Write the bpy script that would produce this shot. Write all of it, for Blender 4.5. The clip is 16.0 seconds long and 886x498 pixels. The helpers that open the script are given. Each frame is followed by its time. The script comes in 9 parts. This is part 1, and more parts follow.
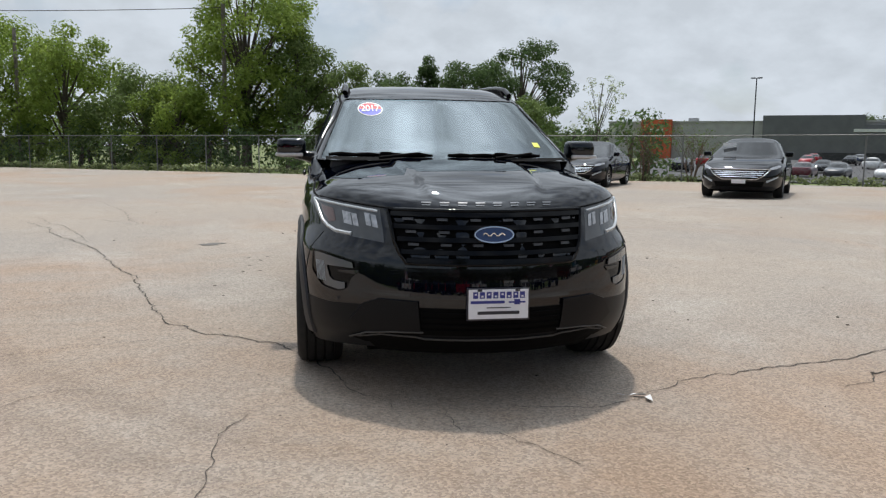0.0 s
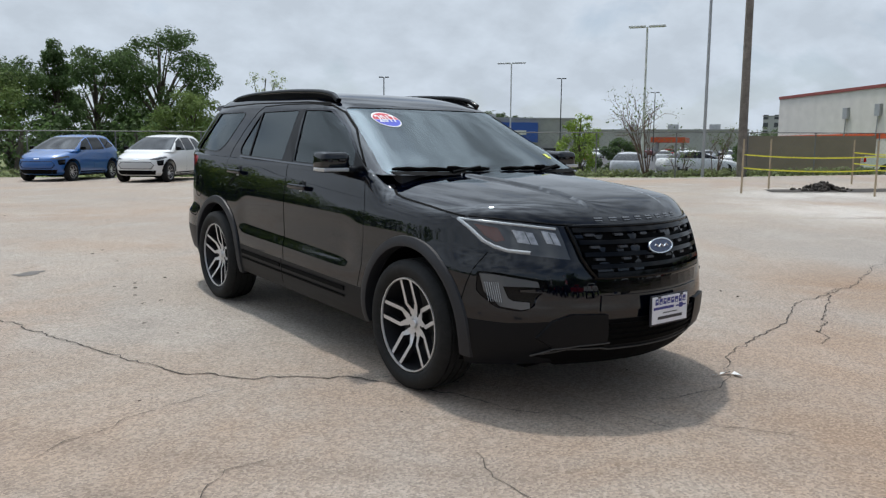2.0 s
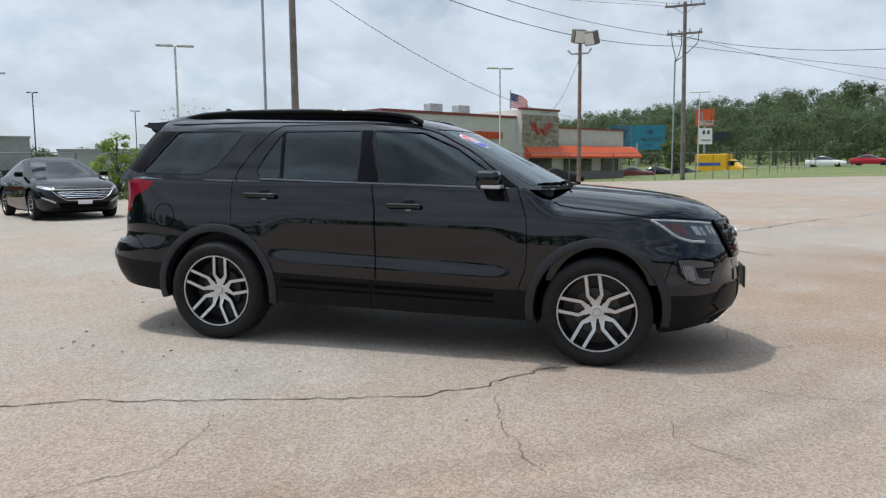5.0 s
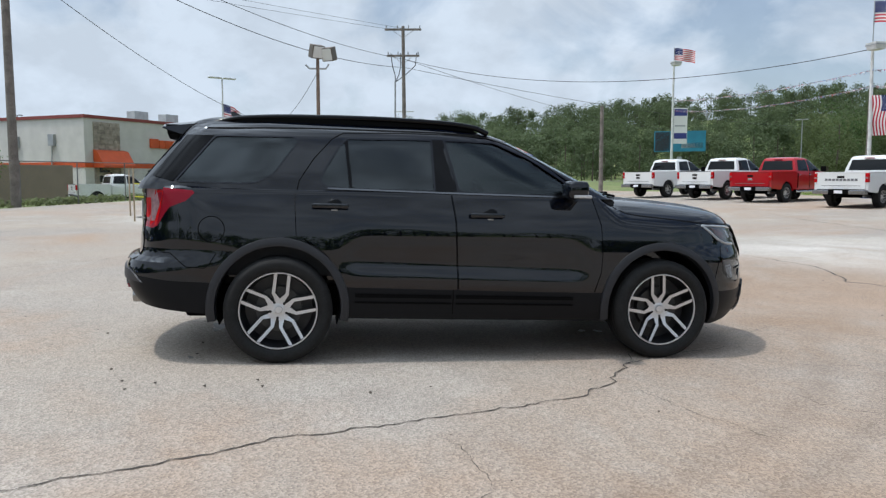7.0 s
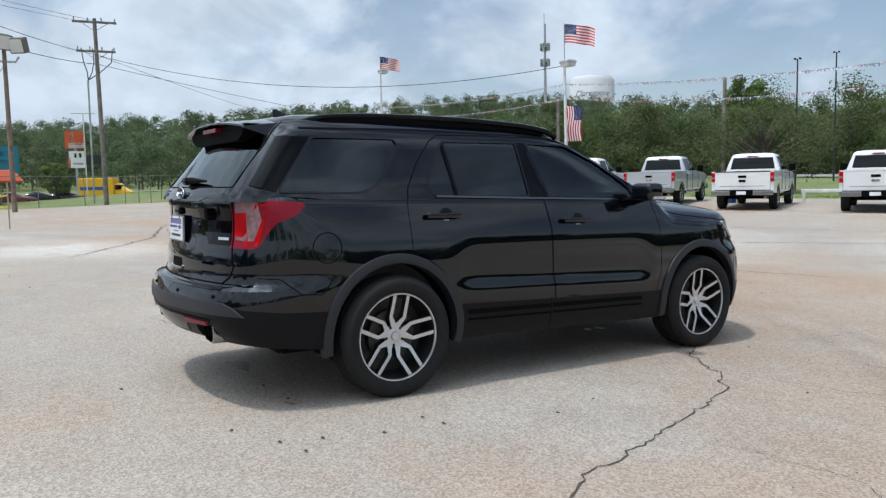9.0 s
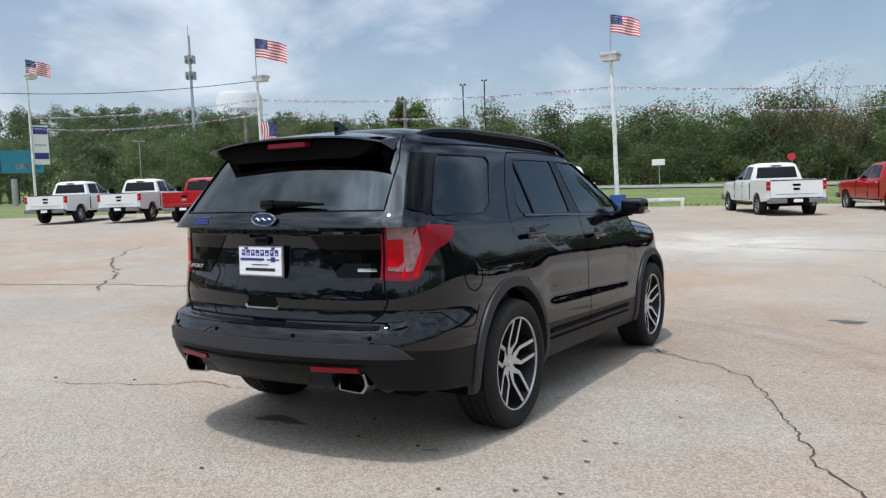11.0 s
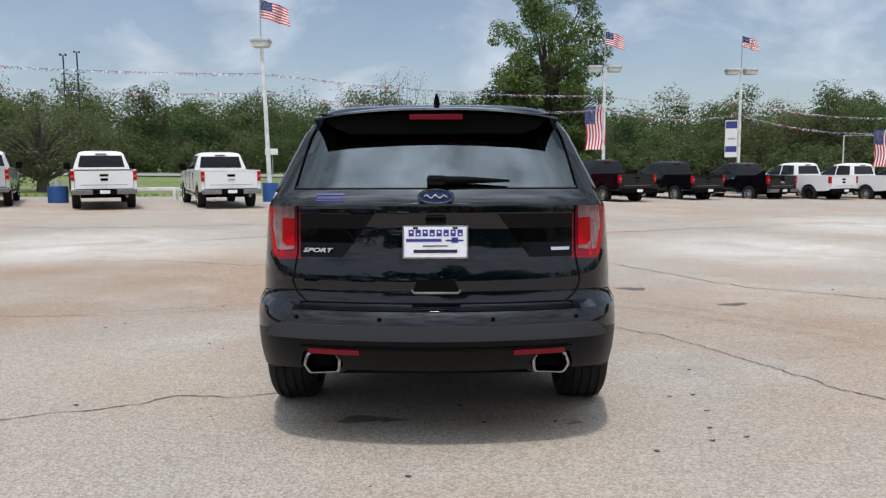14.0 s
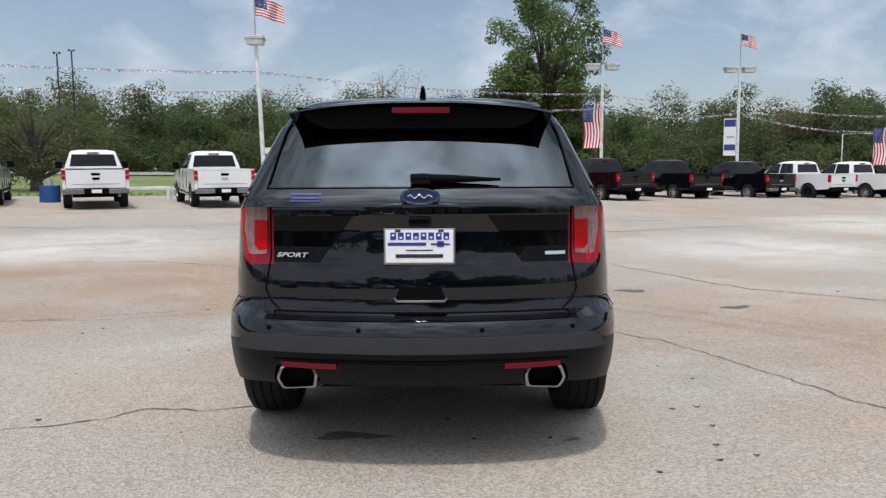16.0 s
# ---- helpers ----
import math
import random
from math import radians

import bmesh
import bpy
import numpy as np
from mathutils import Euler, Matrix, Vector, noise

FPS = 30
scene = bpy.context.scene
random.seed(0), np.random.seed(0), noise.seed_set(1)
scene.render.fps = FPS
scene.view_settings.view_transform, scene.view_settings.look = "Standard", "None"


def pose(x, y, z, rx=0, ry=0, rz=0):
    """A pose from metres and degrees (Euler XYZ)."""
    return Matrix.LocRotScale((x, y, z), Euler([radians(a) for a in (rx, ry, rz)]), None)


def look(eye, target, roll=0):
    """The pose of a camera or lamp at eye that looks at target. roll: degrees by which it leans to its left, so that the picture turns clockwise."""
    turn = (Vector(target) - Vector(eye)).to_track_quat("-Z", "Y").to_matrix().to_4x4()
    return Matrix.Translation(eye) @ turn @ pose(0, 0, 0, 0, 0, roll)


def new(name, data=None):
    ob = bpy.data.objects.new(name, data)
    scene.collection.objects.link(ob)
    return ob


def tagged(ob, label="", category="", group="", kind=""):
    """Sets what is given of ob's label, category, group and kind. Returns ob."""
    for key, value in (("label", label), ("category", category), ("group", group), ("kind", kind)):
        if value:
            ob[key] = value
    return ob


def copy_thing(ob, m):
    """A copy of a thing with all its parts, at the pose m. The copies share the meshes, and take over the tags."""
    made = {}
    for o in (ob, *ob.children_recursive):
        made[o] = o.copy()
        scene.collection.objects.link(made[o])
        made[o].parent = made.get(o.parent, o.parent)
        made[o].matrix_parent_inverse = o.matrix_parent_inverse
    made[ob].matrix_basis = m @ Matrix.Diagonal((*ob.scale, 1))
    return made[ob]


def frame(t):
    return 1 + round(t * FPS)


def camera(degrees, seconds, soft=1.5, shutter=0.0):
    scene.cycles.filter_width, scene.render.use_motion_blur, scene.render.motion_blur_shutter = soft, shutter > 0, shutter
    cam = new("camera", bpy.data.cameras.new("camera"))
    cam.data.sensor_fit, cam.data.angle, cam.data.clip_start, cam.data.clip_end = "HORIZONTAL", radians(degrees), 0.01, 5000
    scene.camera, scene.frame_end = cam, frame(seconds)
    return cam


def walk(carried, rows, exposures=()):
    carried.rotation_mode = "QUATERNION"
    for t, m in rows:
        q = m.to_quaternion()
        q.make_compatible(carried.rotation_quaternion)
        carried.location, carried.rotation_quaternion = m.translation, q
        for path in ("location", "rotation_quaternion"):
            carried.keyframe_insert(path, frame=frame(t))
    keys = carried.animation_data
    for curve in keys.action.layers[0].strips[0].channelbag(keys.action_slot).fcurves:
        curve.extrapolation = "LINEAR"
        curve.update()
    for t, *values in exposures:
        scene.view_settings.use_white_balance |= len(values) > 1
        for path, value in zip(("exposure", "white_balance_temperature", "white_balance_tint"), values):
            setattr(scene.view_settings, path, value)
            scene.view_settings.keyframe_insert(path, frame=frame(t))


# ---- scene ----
cam = camera(60.2, 16.0, soft=1.3)
PATH = [
    (0, (-0.823, -6.100, 1.239), (-0.507, -4.142, 0.984), 0.71),
    (0.5, (-1.526, -5.930, 1.250), (-0.955, -4.030, 0.994), 0.86),
    (1, (-2.158, -5.695, 1.278), (-1.368, -3.877, 1.014), 0.80),
    (1.5, (-2.809, -5.395, 1.321), (-1.804, -3.686, 1.056), 0.64),
    (2, (-3.375, -4.970, 1.342), (-2.172, -3.394, 1.079), 0.42),
    (2.5, (-3.948, -4.543, 1.363), (-2.563, -3.123, 1.106), 0.08),
    (3, (-4.483, -4.028, 1.360), (-2.935, -2.786, 1.109), -0.24),
    (3.5, (-5.034, -3.509, 1.363), (-3.348, -2.460, 1.119), -0.40),
    (4, (-5.463, -2.913, 1.353), (-3.670, -2.059, 1.119), -0.59),
    (4.2, (-5.647, -2.663, 1.343), (-3.817, -1.888, 1.112), -0.63),
    (6.3, (-6.467, 0.119, 1.340), (-4.476, 0.086, 1.153), 0.00),
    (6.5, (-6.437, 0.405, 1.318), (-4.449, 0.289, 1.133), 0.05),
    (7, (-6.362, 1.138, 1.325), (-4.397, 0.815, 1.144), 0.0),
    (7.5, (-6.152, 1.842, 1.334), (-4.230, 1.317, 1.154), -0.3),
    (8, (-5.860, 2.525, 1.348), (-4.002, 1.806, 1.168), -0.7),
    (8.5, (-5.433, 3.113, 1.354), (-3.659, 2.206, 1.174), -1.0),
    (9, (-5.002, 3.691, 1.356), (-3.329, 2.610, 1.180), -1.15),
    (9.2, (-4.808, 3.901, 1.329), (-3.181, 2.750, 1.155), -1.15),
    (11.3, (-2.516, 5.599, 1.454), (-1.610, 3.823, 1.291), -2.00),
    (11.5, (-2.245, 5.725, 1.444), (-1.430, 3.906, 1.277), -1.94),
    (12, (-1.562, 5.941, 1.437), (-0.969, 4.039, 1.257), -1.77),
    (12.5, (-0.880, 6.055, 1.443), (-0.496, 4.102, 1.248), -1.68),
    (13, (-0.354, 6.086, 1.434), (-0.144, 4.107, 1.228), -1.26),
    (13.5, (-0.107, 6.067, 1.443), (-0.024, 4.079, 1.236), -0.82),
    (14, (-0.058, 6.125, 1.447), (-0.045, 4.136, 1.238), -0.39),
    (14.5, (-0.065, 6.169, 1.453), (-0.077, 4.180, 1.246), -0.28),
    (15, (-0.067, 6.199, 1.454), (-0.079, 4.210, 1.247), -0.19),
    (15.5, (-0.083, 6.133, 1.447), (-0.084, 4.144, 1.239), -0.32),
    (16, (-0.115, 5.831, 1.441), (-0.107, 3.842, 1.229), -0.44),
]
walk(cam, [(t, look(e, a, r)) for t, e, a, r in PATH],
     [(0, -0.04, 6750, 10), (2.3, -0.10, 6450, 9), (3.6, 0.0, 6450, 9), (6, 0.05, 6350, 9), (9, 0.10, 6200, 8), (11.5, 0.13, 6400, 10), (14, 0.04, 6500, 11), (15, 0.02, 6500, 11), (16, 0.05, 6500, 11)])

# ---------------------------------------------------------------- light
SUN_ELEV, SUN_AZ = 71.0, 4.0  # degrees; azimuth clockwise from +y
scene.view_settings.exposure = 0.0
world = bpy.data.worlds.new("sky")
scene.world = world
world.use_nodes = True
wn, wl = world.node_tree.nodes, world.node_tree.links
wn.clear()
w_out = wn.new("ShaderNodeOutputWorld")
w_bg = wn.new("ShaderNodeBackground")
sky = wn.new("ShaderNodeTexSky")
sky.sky_type, sky.sun_disc = "NISHITA", False
sky.sun_elevation, sky.sun_rotation = radians(SUN_ELEV), radians(SUN_AZ)
sky.air_density, sky.dust_density, sky.ozone_density = 1.0, 1.2, 1.2
# thin broken cloud over the sky, on a plane seen in perspective
w_co = wn.new("ShaderNodeTexCoord")
w_sep = wn.new("ShaderNodeSeparateXYZ")
wl.new(w_co.outputs["Generated"], w_sep.inputs[0])
w_h = wn.new("ShaderNodeMath"); w_h.operation = "ADD"; w_h.inputs[1].default_value = 0.50
wl.new(w_sep.outputs["Z"], w_h.inputs[0])
w_hm = wn.new("ShaderNodeMath"); w_hm.operation = "MAXIMUM"; w_hm.inputs[1].default_value = 0.05
wl.new(w_h.outputs[0], w_hm.inputs[0])
w_dx = wn.new("ShaderNodeMath"); w_dx.operation = "DIVIDE"
w_dy = wn.new("ShaderNodeMath"); w_dy.operation = "DIVIDE"
wl.new(w_sep.outputs["X"], w_dx.inputs[0]); wl.new(w_hm.outputs[0], w_dx.inputs[1])
wl.new(w_sep.outputs["Y"], w_dy.inputs[0]); wl.new(w_hm.outputs[0], w_dy.inputs[1])
w_com = wn.new("ShaderNodeCombineXYZ")
wl.new(w_dx.outputs[0], w_com.inputs[0]); wl.new(w_dy.outputs[0], w_com.inputs[1])
w_n = wn.new("ShaderNodeTexNoise")
w_n.inputs["Scale"].default_value, w_n.inputs["Detail"].default_value, w_n.inputs["Roughness"].default_value = 3.6, 7, 0.54
w_n.inputs["Distortion"].default_value = 0.35
wl.new(w_com.outputs[0], w_n.inputs["Vector"])
# less cloud towards -y, where the sky is bluer
w_bias = wn.new("ShaderNodeMath"); w_bias.operation = "MULTIPLY_ADD"
w_bias.inputs[1].default_value, w_bias.inputs[2].default_value = 0.13, 0.0
wl.new(w_sep.outputs["Y"], w_bias.inputs[0])
# and more of it to either side
w_absx = wn.new("ShaderNodeMath"); w_absx.operation = "ABSOLUTE"
wl.new(w_sep.outputs["X"], w_absx.inputs[0])
w_west = wn.new("ShaderNodeMath"); w_west.operation = "MULTIPLY_ADD"
w_west.inputs[1].default_value = 0.11
wl.new(w_absx.outputs[0], w_west.inputs[0]); wl.new(w_bias.outputs[0], w_west.inputs[2])
# and overhead
w_over = wn.new("ShaderNodeMath"); w_over.operation = "MULTIPLY_ADD"
w_over.inputs[1].default_value = 0.09
wl.new(w_sep.outputs["Z"], w_over.inputs[0]); wl.new(w_west.outputs[0], w_over.inputs[2])
w_add = wn.new("ShaderNodeMath"); w_add.operation = "ADD"
wl.new(w_n.outputs["Fac"], w_add.inputs[0]); wl.new(w_over.outputs[0], w_add.inputs[1])
w_ramp = wn.new("ShaderNodeMapRange")
w_ramp.inputs["From Min"].default_value, w_ramp.inputs["From Max"].default_value = 0.40, 0.63
w_ramp.inputs["To Min"].default_value, w_ramp.inputs["To Max"].default_value = 0.14, 1.0
wl.new(w_add.outputs[0], w_ramp.inputs["Value"])
w_mix = wn.new("ShaderNodeMix"); w_mix.data_type = "RGBA"
# thin cloud scatters more light near the sun
w_dot = wn.new("ShaderNodeVectorMath"); w_dot.operation = "DOT_PRODUCT"
wl.new(w_co.outputs["Generated"], w_dot.inputs[0])
w_dot.inputs[1].default_value = (math.sin(radians(SUN_AZ)) * math.cos(radians(SUN_ELEV)), math.cos(radians(SUN_AZ)) * math.cos(radians(SUN_ELEV)), math.sin(radians(SUN_ELEV)))
w_max = wn.new("ShaderNodeMath"); w_max.operation = "MAXIMUM"; w_max.inputs[1].default_value = 0.0
wl.new(w_dot.outputs["Value"], w_max.inputs[0])
w_pow = wn.new("ShaderNodeMath"); w_pow.operation = "POWER"; w_pow.inputs[1].default_value = 10.0
wl.new(w_max.outputs[0], w_pow.inputs[0])
w_glow = wn.new("ShaderNodeMix"); w_glow.data_type = "RGBA"
w_glow.inputs["A"].default_value = (6.2, 6.95, 7.9, 1)
w_glow.inputs["B"].default_value = (36, 41, 47, 1)
wl.new(w_pow.outputs[0], w_glow.inputs["Factor"])
w_n2 = wn.new("ShaderNodeTexNoise")
w_n2.inputs["Scale"].default_value, w_n2.inputs["Detail"].default_value, w_n2.inputs["Roughness"].default_value = 6.5, 6, 0.56
wl.new(w_com.outputs[0], w_n2.inputs["Vector"])
w_tex = wn.new("ShaderNodeMapRange")
w_tex.inputs["From Min"].default_value, w_tex.inputs["From Max"].default_value = 0.39, 0.61
w_tex.inputs["To Min"].default_value, w_tex.inputs["To Max"].default_value = 0.62, 1.32
wl.new(w_n2.outputs["Fac"], w_tex.inputs["Value"])
w_high = wn.new("ShaderNodeMapRange")
w_high.inputs["From Min"].default_value, w_high.inputs["From Max"].default_value = 0.20, 0.55
w_high.inputs["To Min"].default_value, w_high.inputs["To Max"].default_value = 0.22, 1.0
wl.new(w_sep.outputs["Z"], w_high.inputs["Value"])
w_soft = wn.new("ShaderNodeMix"); w_soft.data_type = "FLOAT"
w_soft.inputs["A"].default_value = 1.0
wl.new(w_high.outputs["Result"], w_soft.inputs["Factor"]); wl.new(w_tex.outputs["Result"], w_soft.inputs["B"])
w_mul = wn.new("ShaderNodeVectorMath"); w_mul.operation = "SCALE"
wl.new(w_glow.outputs["Result"], w_mul.inputs[0]); wl.new(w_soft.outputs["Result"], w_mul.inputs["Scale"])
wl.new(w_mul.outputs[0], w_mix.inputs["B"])
# haze closes the sky towards the horizon
w_haze = wn.new("ShaderNodeMapRange")
w_haze.inputs["From Min"].default_value, w_haze.inputs["From Max"].default_value = 0.02, 0.50
w_haze.inputs["To Min"].default_value, w_haze.inputs["To Max"].default_value = 0.80, 0.0
wl.new(w_sep.outputs["Z"], w_haze.inputs["Value"])
w_south = wn.new("ShaderNodeMapRange")
w_south.inputs["From Min"].default_value, w_south.inputs["From Max"].default_value = -1.0, 0.1
w_south.inputs["To Min"].default_value, w_south.inputs["To Max"].default_value = 0.30, 1.0
wl.new(w_sep.outputs["Y"], w_south.inputs["Value"])
w_hz = wn.new("ShaderNodeMath"); w_hz.operation = "MULTIPLY"
wl.new(w_haze.outputs["Result"], w_hz.inputs[0]); wl.new(w_south.outputs["Result"], w_hz.inputs[1])
w_fac = wn.new("ShaderNodeMath"); w_fac.operation = "MAXIMUM"
wl.new(w_ramp.outputs["Result"], w_fac.inputs[0]); wl.new(w_hz.outputs[0], w_fac.inputs[1])
wl.new(w_fac.outputs[0], w_mix.inputs["Factor"])
wl.new(sky.outputs[0], w_mix.inputs["A"])
wl.new(w_mix.outputs["Result"], w_bg.inputs["Color"])
w_bg.inputs["Strength"].default_value = 0.10
wl.new(w_bg.outputs[0], w_out.inputs["Surface"])

sun = new("sun", bpy.data.lights.new("sun", "SUN"))
sun.data.energy, sun.data.angle, sun.data.color = 2.25, radians(2.4), (1.0, 0.94, 0.86)
se, sa = radians(SUN_ELEV), radians(SUN_AZ)
sun.matrix_world = look((40 * math.sin(sa) * math.cos(se), 40 * math.cos(sa) * math.cos(se), 40 * math.sin(se)), (0, 0, 0))

# ---------------------------------------------------------------- materials
MATS = {}


def mat(name, color, rough=0.5, metal=0.0, coat=0.0, vary=0.0, vscale=6.0, bump=0.0, bscale=40.0, spec=0.5, color2=None, rand=0.0,
        alpha=1.0, emit=0.0, transmission=0.0, grain=0.0, gscale=60.0, coat_rough=0.03, sss=0.0):
    """A painted or natural surface: base colour with two scales of variation, bump and gloss."""
    if name in MATS:
        return MATS[name]
    m = bpy.data.materials.new(name)
    m.use_nodes = True
    n, l = m.node_tree.nodes, m.node_tree.links
    b = n["Principled BSDF"]
    b.inputs["Base Color"].default_value = (*color, 1)
    b.inputs["Roughness"].default_value, b.inputs["Metallic"].default_value = rough, metal
    b.inputs["Coat Weight"].default_value, b.inputs["Coat Roughness"].default_value = coat, coat_rough
    b.inputs["Specular IOR Level"].default_value, b.inputs["Alpha"].default_value = spec, alpha
    b.inputs["Transmission Weight"].default_value = transmission
    if emit:
        b.inputs["Emission Color"].default_value, b.inputs["Emission Strength"].default_value = (*color, 1), emit
    if vary or bump or rand or color2 or grain:
        co = n.new("ShaderNodeTexCoord")
        last = None
        if vary or color2:
            t = n.new("ShaderNodeTexNoise")
            t.inputs["Scale"].default_value, t.inputs["Detail"].default_value = vscale, 5
            l.new(co.outputs["Object"], t.inputs["Vector"])
            mx = n.new("ShaderNodeMix"); mx.data_type = "RGBA"
            mr = n.new("ShaderNodeMapRange")
            mr.inputs["From Min"].default_value, mr.inputs["From Max"].default_value = 0.35, 0.65
            l.new(t.outputs["Fac"], mr.inputs["Value"])
            l.new(mr.outputs["Result"], mx.inputs["Factor"])
            c2 = color2 or [max(0, c * (1 - vary)) for c in color]
            mx.inputs["A"].default_value, mx.inputs["B"].default_value = (*color, 1), (*c2, 1)
            last = mx.outputs["Result"]
        if grain:
            t = n.new("ShaderNodeTexNoise")
            t.inputs["Scale"].default_value, t.inputs["Detail"].default_value = gscale, 3
            l.new(co.outputs["Object"], t.inputs["Vector"])
            hs = n.new("ShaderNodeHueSaturation")
            mr = n.new("ShaderNodeMapRange")
            mr.inputs["From Min"].default_value, mr.inputs["From Max"].default_value = 0.3, 0.7
            mr.inputs["To Min"].default_value, mr.inputs["To Max"].default_value = 1 - grain, 1 + grain
            l.new(t.outputs["Fac"], mr.inputs["Value"])
            l.new(mr.outputs["Result"], hs.inputs["Value"])
            if last:
                l.new(last, hs.inputs["Color"])
            else:
                hs.inputs["Color"].default_value = (*color, 1)
            last = hs.outputs["Color"]
        if rand:
            g = n.new("ShaderNodeNewGeometry")
            hs = n.new("ShaderNodeHueSaturation")
            mr = n.new("ShaderNodeMapRange")
            mr.inputs["To Min"].default_value, mr.inputs["To Max"].default_value = 1 - rand, 1 + rand
            l.new(g.outputs["Random Per Island"], mr.inputs["Value"])
            l.new(mr.outputs["Result"], hs.inputs["Value"])
            if last:
                l.new(last, hs.inputs["Color"])
            else:
                hs.inputs["Color"].default_value = (*color, 1)
            last = hs.outputs["Color"]
        if last:
            l.new(last, b.inputs["Base Color"])
        if bump:
            t = n.new("ShaderNodeTexNoise")
            t.inputs["Scale"].default_value, t.inputs["Detail"].default_value = bscale, 4
            l.new(co.outputs["Object"], t.inputs["Vector"])
            bp = n.new("ShaderNodeBump")
            bp.inputs["Strength"].default_value, bp.inputs["Distance"].default_value = bump, 0.02
            l.new(t.outputs["Fac"], bp.inputs["Height"])
            l.new(bp.outputs[0], b.inputs["Normal"])
    MATS[name] = m
    return m


BLACK_PAINT = mat("black_paint", (0.0010, 0.0017, 0.0044), 0.34, 0.0, coat=1.0, coat_rough=0.018, spec=0.0)
BLACK_PAINT.node_tree.nodes["Principled BSDF"].inputs["Coat IOR"].default_value = 1.56
BLACK_PAINT.node_tree.nodes["Principled BSDF"].inputs["Coat Tint"].default_value = (0.78, 0.90, 1.0, 1)
CLADDING = mat("grey_plastic", (0.0045, 0.005, 0.0065), 0.42, spec=0.17, grain=0.15, gscale=300)
ARCH_PLASTIC = mat("arch_plastic", (0.017, 0.018, 0.022), 0.5, spec=0.4, grain=0.15, gscale=300)
GLOSS_BLACK = mat("gloss_black", (0.0012, 0.0012, 0.0018), 0.10, spec=0.20)
MATTE_BLACK = mat("matte_black", (0.0022, 0.0022, 0.0024), 0.75, spec=0.08, grain=0.2, gscale=120)
RUBBER = mat("rubber", (0.013, 0.013, 0.013), 0.75, spec=0.3, vary=0.3, vscale=18, grain=0.2)
CHROME = mat("chrome", (0.75, 0.76, 0.78), 0.12, 1.0)
ALLOY = mat("machined_alloy", (0.60, 0.60, 0.61), 0.3, 0.65, grain=0.08, gscale=90)
SATIN_TRIM = mat("satin_black_trim", (0.045, 0.047, 0.052), 0.22, 1.0)
# gloss black belt moulding, its sky reflection painted in as lighter metal
SHEEN_BLACK = mat("sheen_black", (0.16, 0.165, 0.175), 0.16, 1.0)
DARK_ALLOY = mat("dark_alloy", (0.014, 0.014, 0.016), 0.4, 0.2)
STEEL = mat("dull_steel", (0.35, 0.35, 0.36), 0.4, 0.9, vary=0.3, vscale=12)


def tinted(name, color, amount, ior=1.58):
    """Tinted window glass: gloss over a see-through tint."""
    m = bpy.data.materials.new(name)
    m.use_nodes = True
    n, l = m.node_tree.nodes, m.node_tree.links
    n.clear()
    out = n.new("ShaderNodeOutputMaterial")
    tr = n.new("ShaderNodeBsdfTransparent")
    tr.inputs[0].default_value = (*[c * amount for c in color], 1)
    gl = n.new("ShaderNodeBsdfGlossy")
    gl.inputs["Color"].default_value = (0.88, 0.97, 1.0, 1)
    gl.inputs["Roughness"].default_value = 0.015
    fr = n.new("ShaderNodeFresnel")
    fr.inputs[0].default_value = ior
    mx = n.new("ShaderNodeMixShader")
    l.new(fr.outputs[0], mx.inputs[0]); l.new(tr.outputs[0], mx.inputs[1]); l.new(gl.outputs[0], mx.inputs[2])
    l.new(mx.outputs[0], out.inputs[0])
    MATS[name] = m
    return m


GLASS_CLEAR = tinted("windscreen_glass", (0.75, 0.92, 0.95), 0.45, 2.1)
GLASS_REAR = tinted("rear_window_glass", (0.7, 0.8, 0.85), 0.10, 1.66)
PIANO_BLACK = mat("piano_black", (0.001, 0.001, 0.0015), 0.04, spec=0.18)
GLASS_DARK = tinted("privacy_glass", (0.7, 0.8, 0.85), 0.14, 1.68)

# ---------------------------------------------------------------- mesh helpers
def thing(name, label="", category="", group="", kind="", m=None):
    ob = new(name)
    ob.empty_display_size = 0.2
    if m is not None:
        ob.matrix_world = m
    return tagged(ob, label, category, group, kind)


def part(name, bm, material, parent=None, label="", smooth=None, m=None):
    """Links a bmesh as one mesh object under a thing or a part."""
    me = bpy.data.meshes.new(name)
    bm.to_mesh(me)
    bm.free()
    me.materials.append(material)
    if smooth is not None:
        me.polygons.foreach_set("use_smooth", [True] * len(me.polygons))
        me.set_sharp_from_angle(angle=radians(smooth))
    ob = new(name, me)
    if parent is not None:
        ob.parent = parent
    if m is not None:
        ob.matrix_local = m
    return tagged(ob, label) if label else ob


def share(name, me, parent, m, label=""):
    ob = new(name, me)
    ob.parent = parent
    ob.matrix_local = m
    return tagged(ob, label) if label else ob


def box(bm, x0, x1, y0, y1, z0, z1, bevel=0.0, seg=2):
    r = bmesh.ops.create_cube(bm, size=1)
    bmesh.ops.transform(bm, verts=r["verts"], matrix=Matrix.Translation(((x0 + x1) / 2, (y0 + y1) / 2, (z0 + z1) / 2)) @ Matrix.Diagonal((x1 - x0, y1 - y0, z1 - z0, 1)))
    if bevel:
        es = {e for v in r["verts"] for e in v.link_edges}
        bmesh.ops.bevel(bm, geom=list(es), offset=bevel, segments=seg, affect="EDGES", profile=0.6)
    return bm


def cbox(*a, **k):
    return box(bmesh.new(), *a, **k)


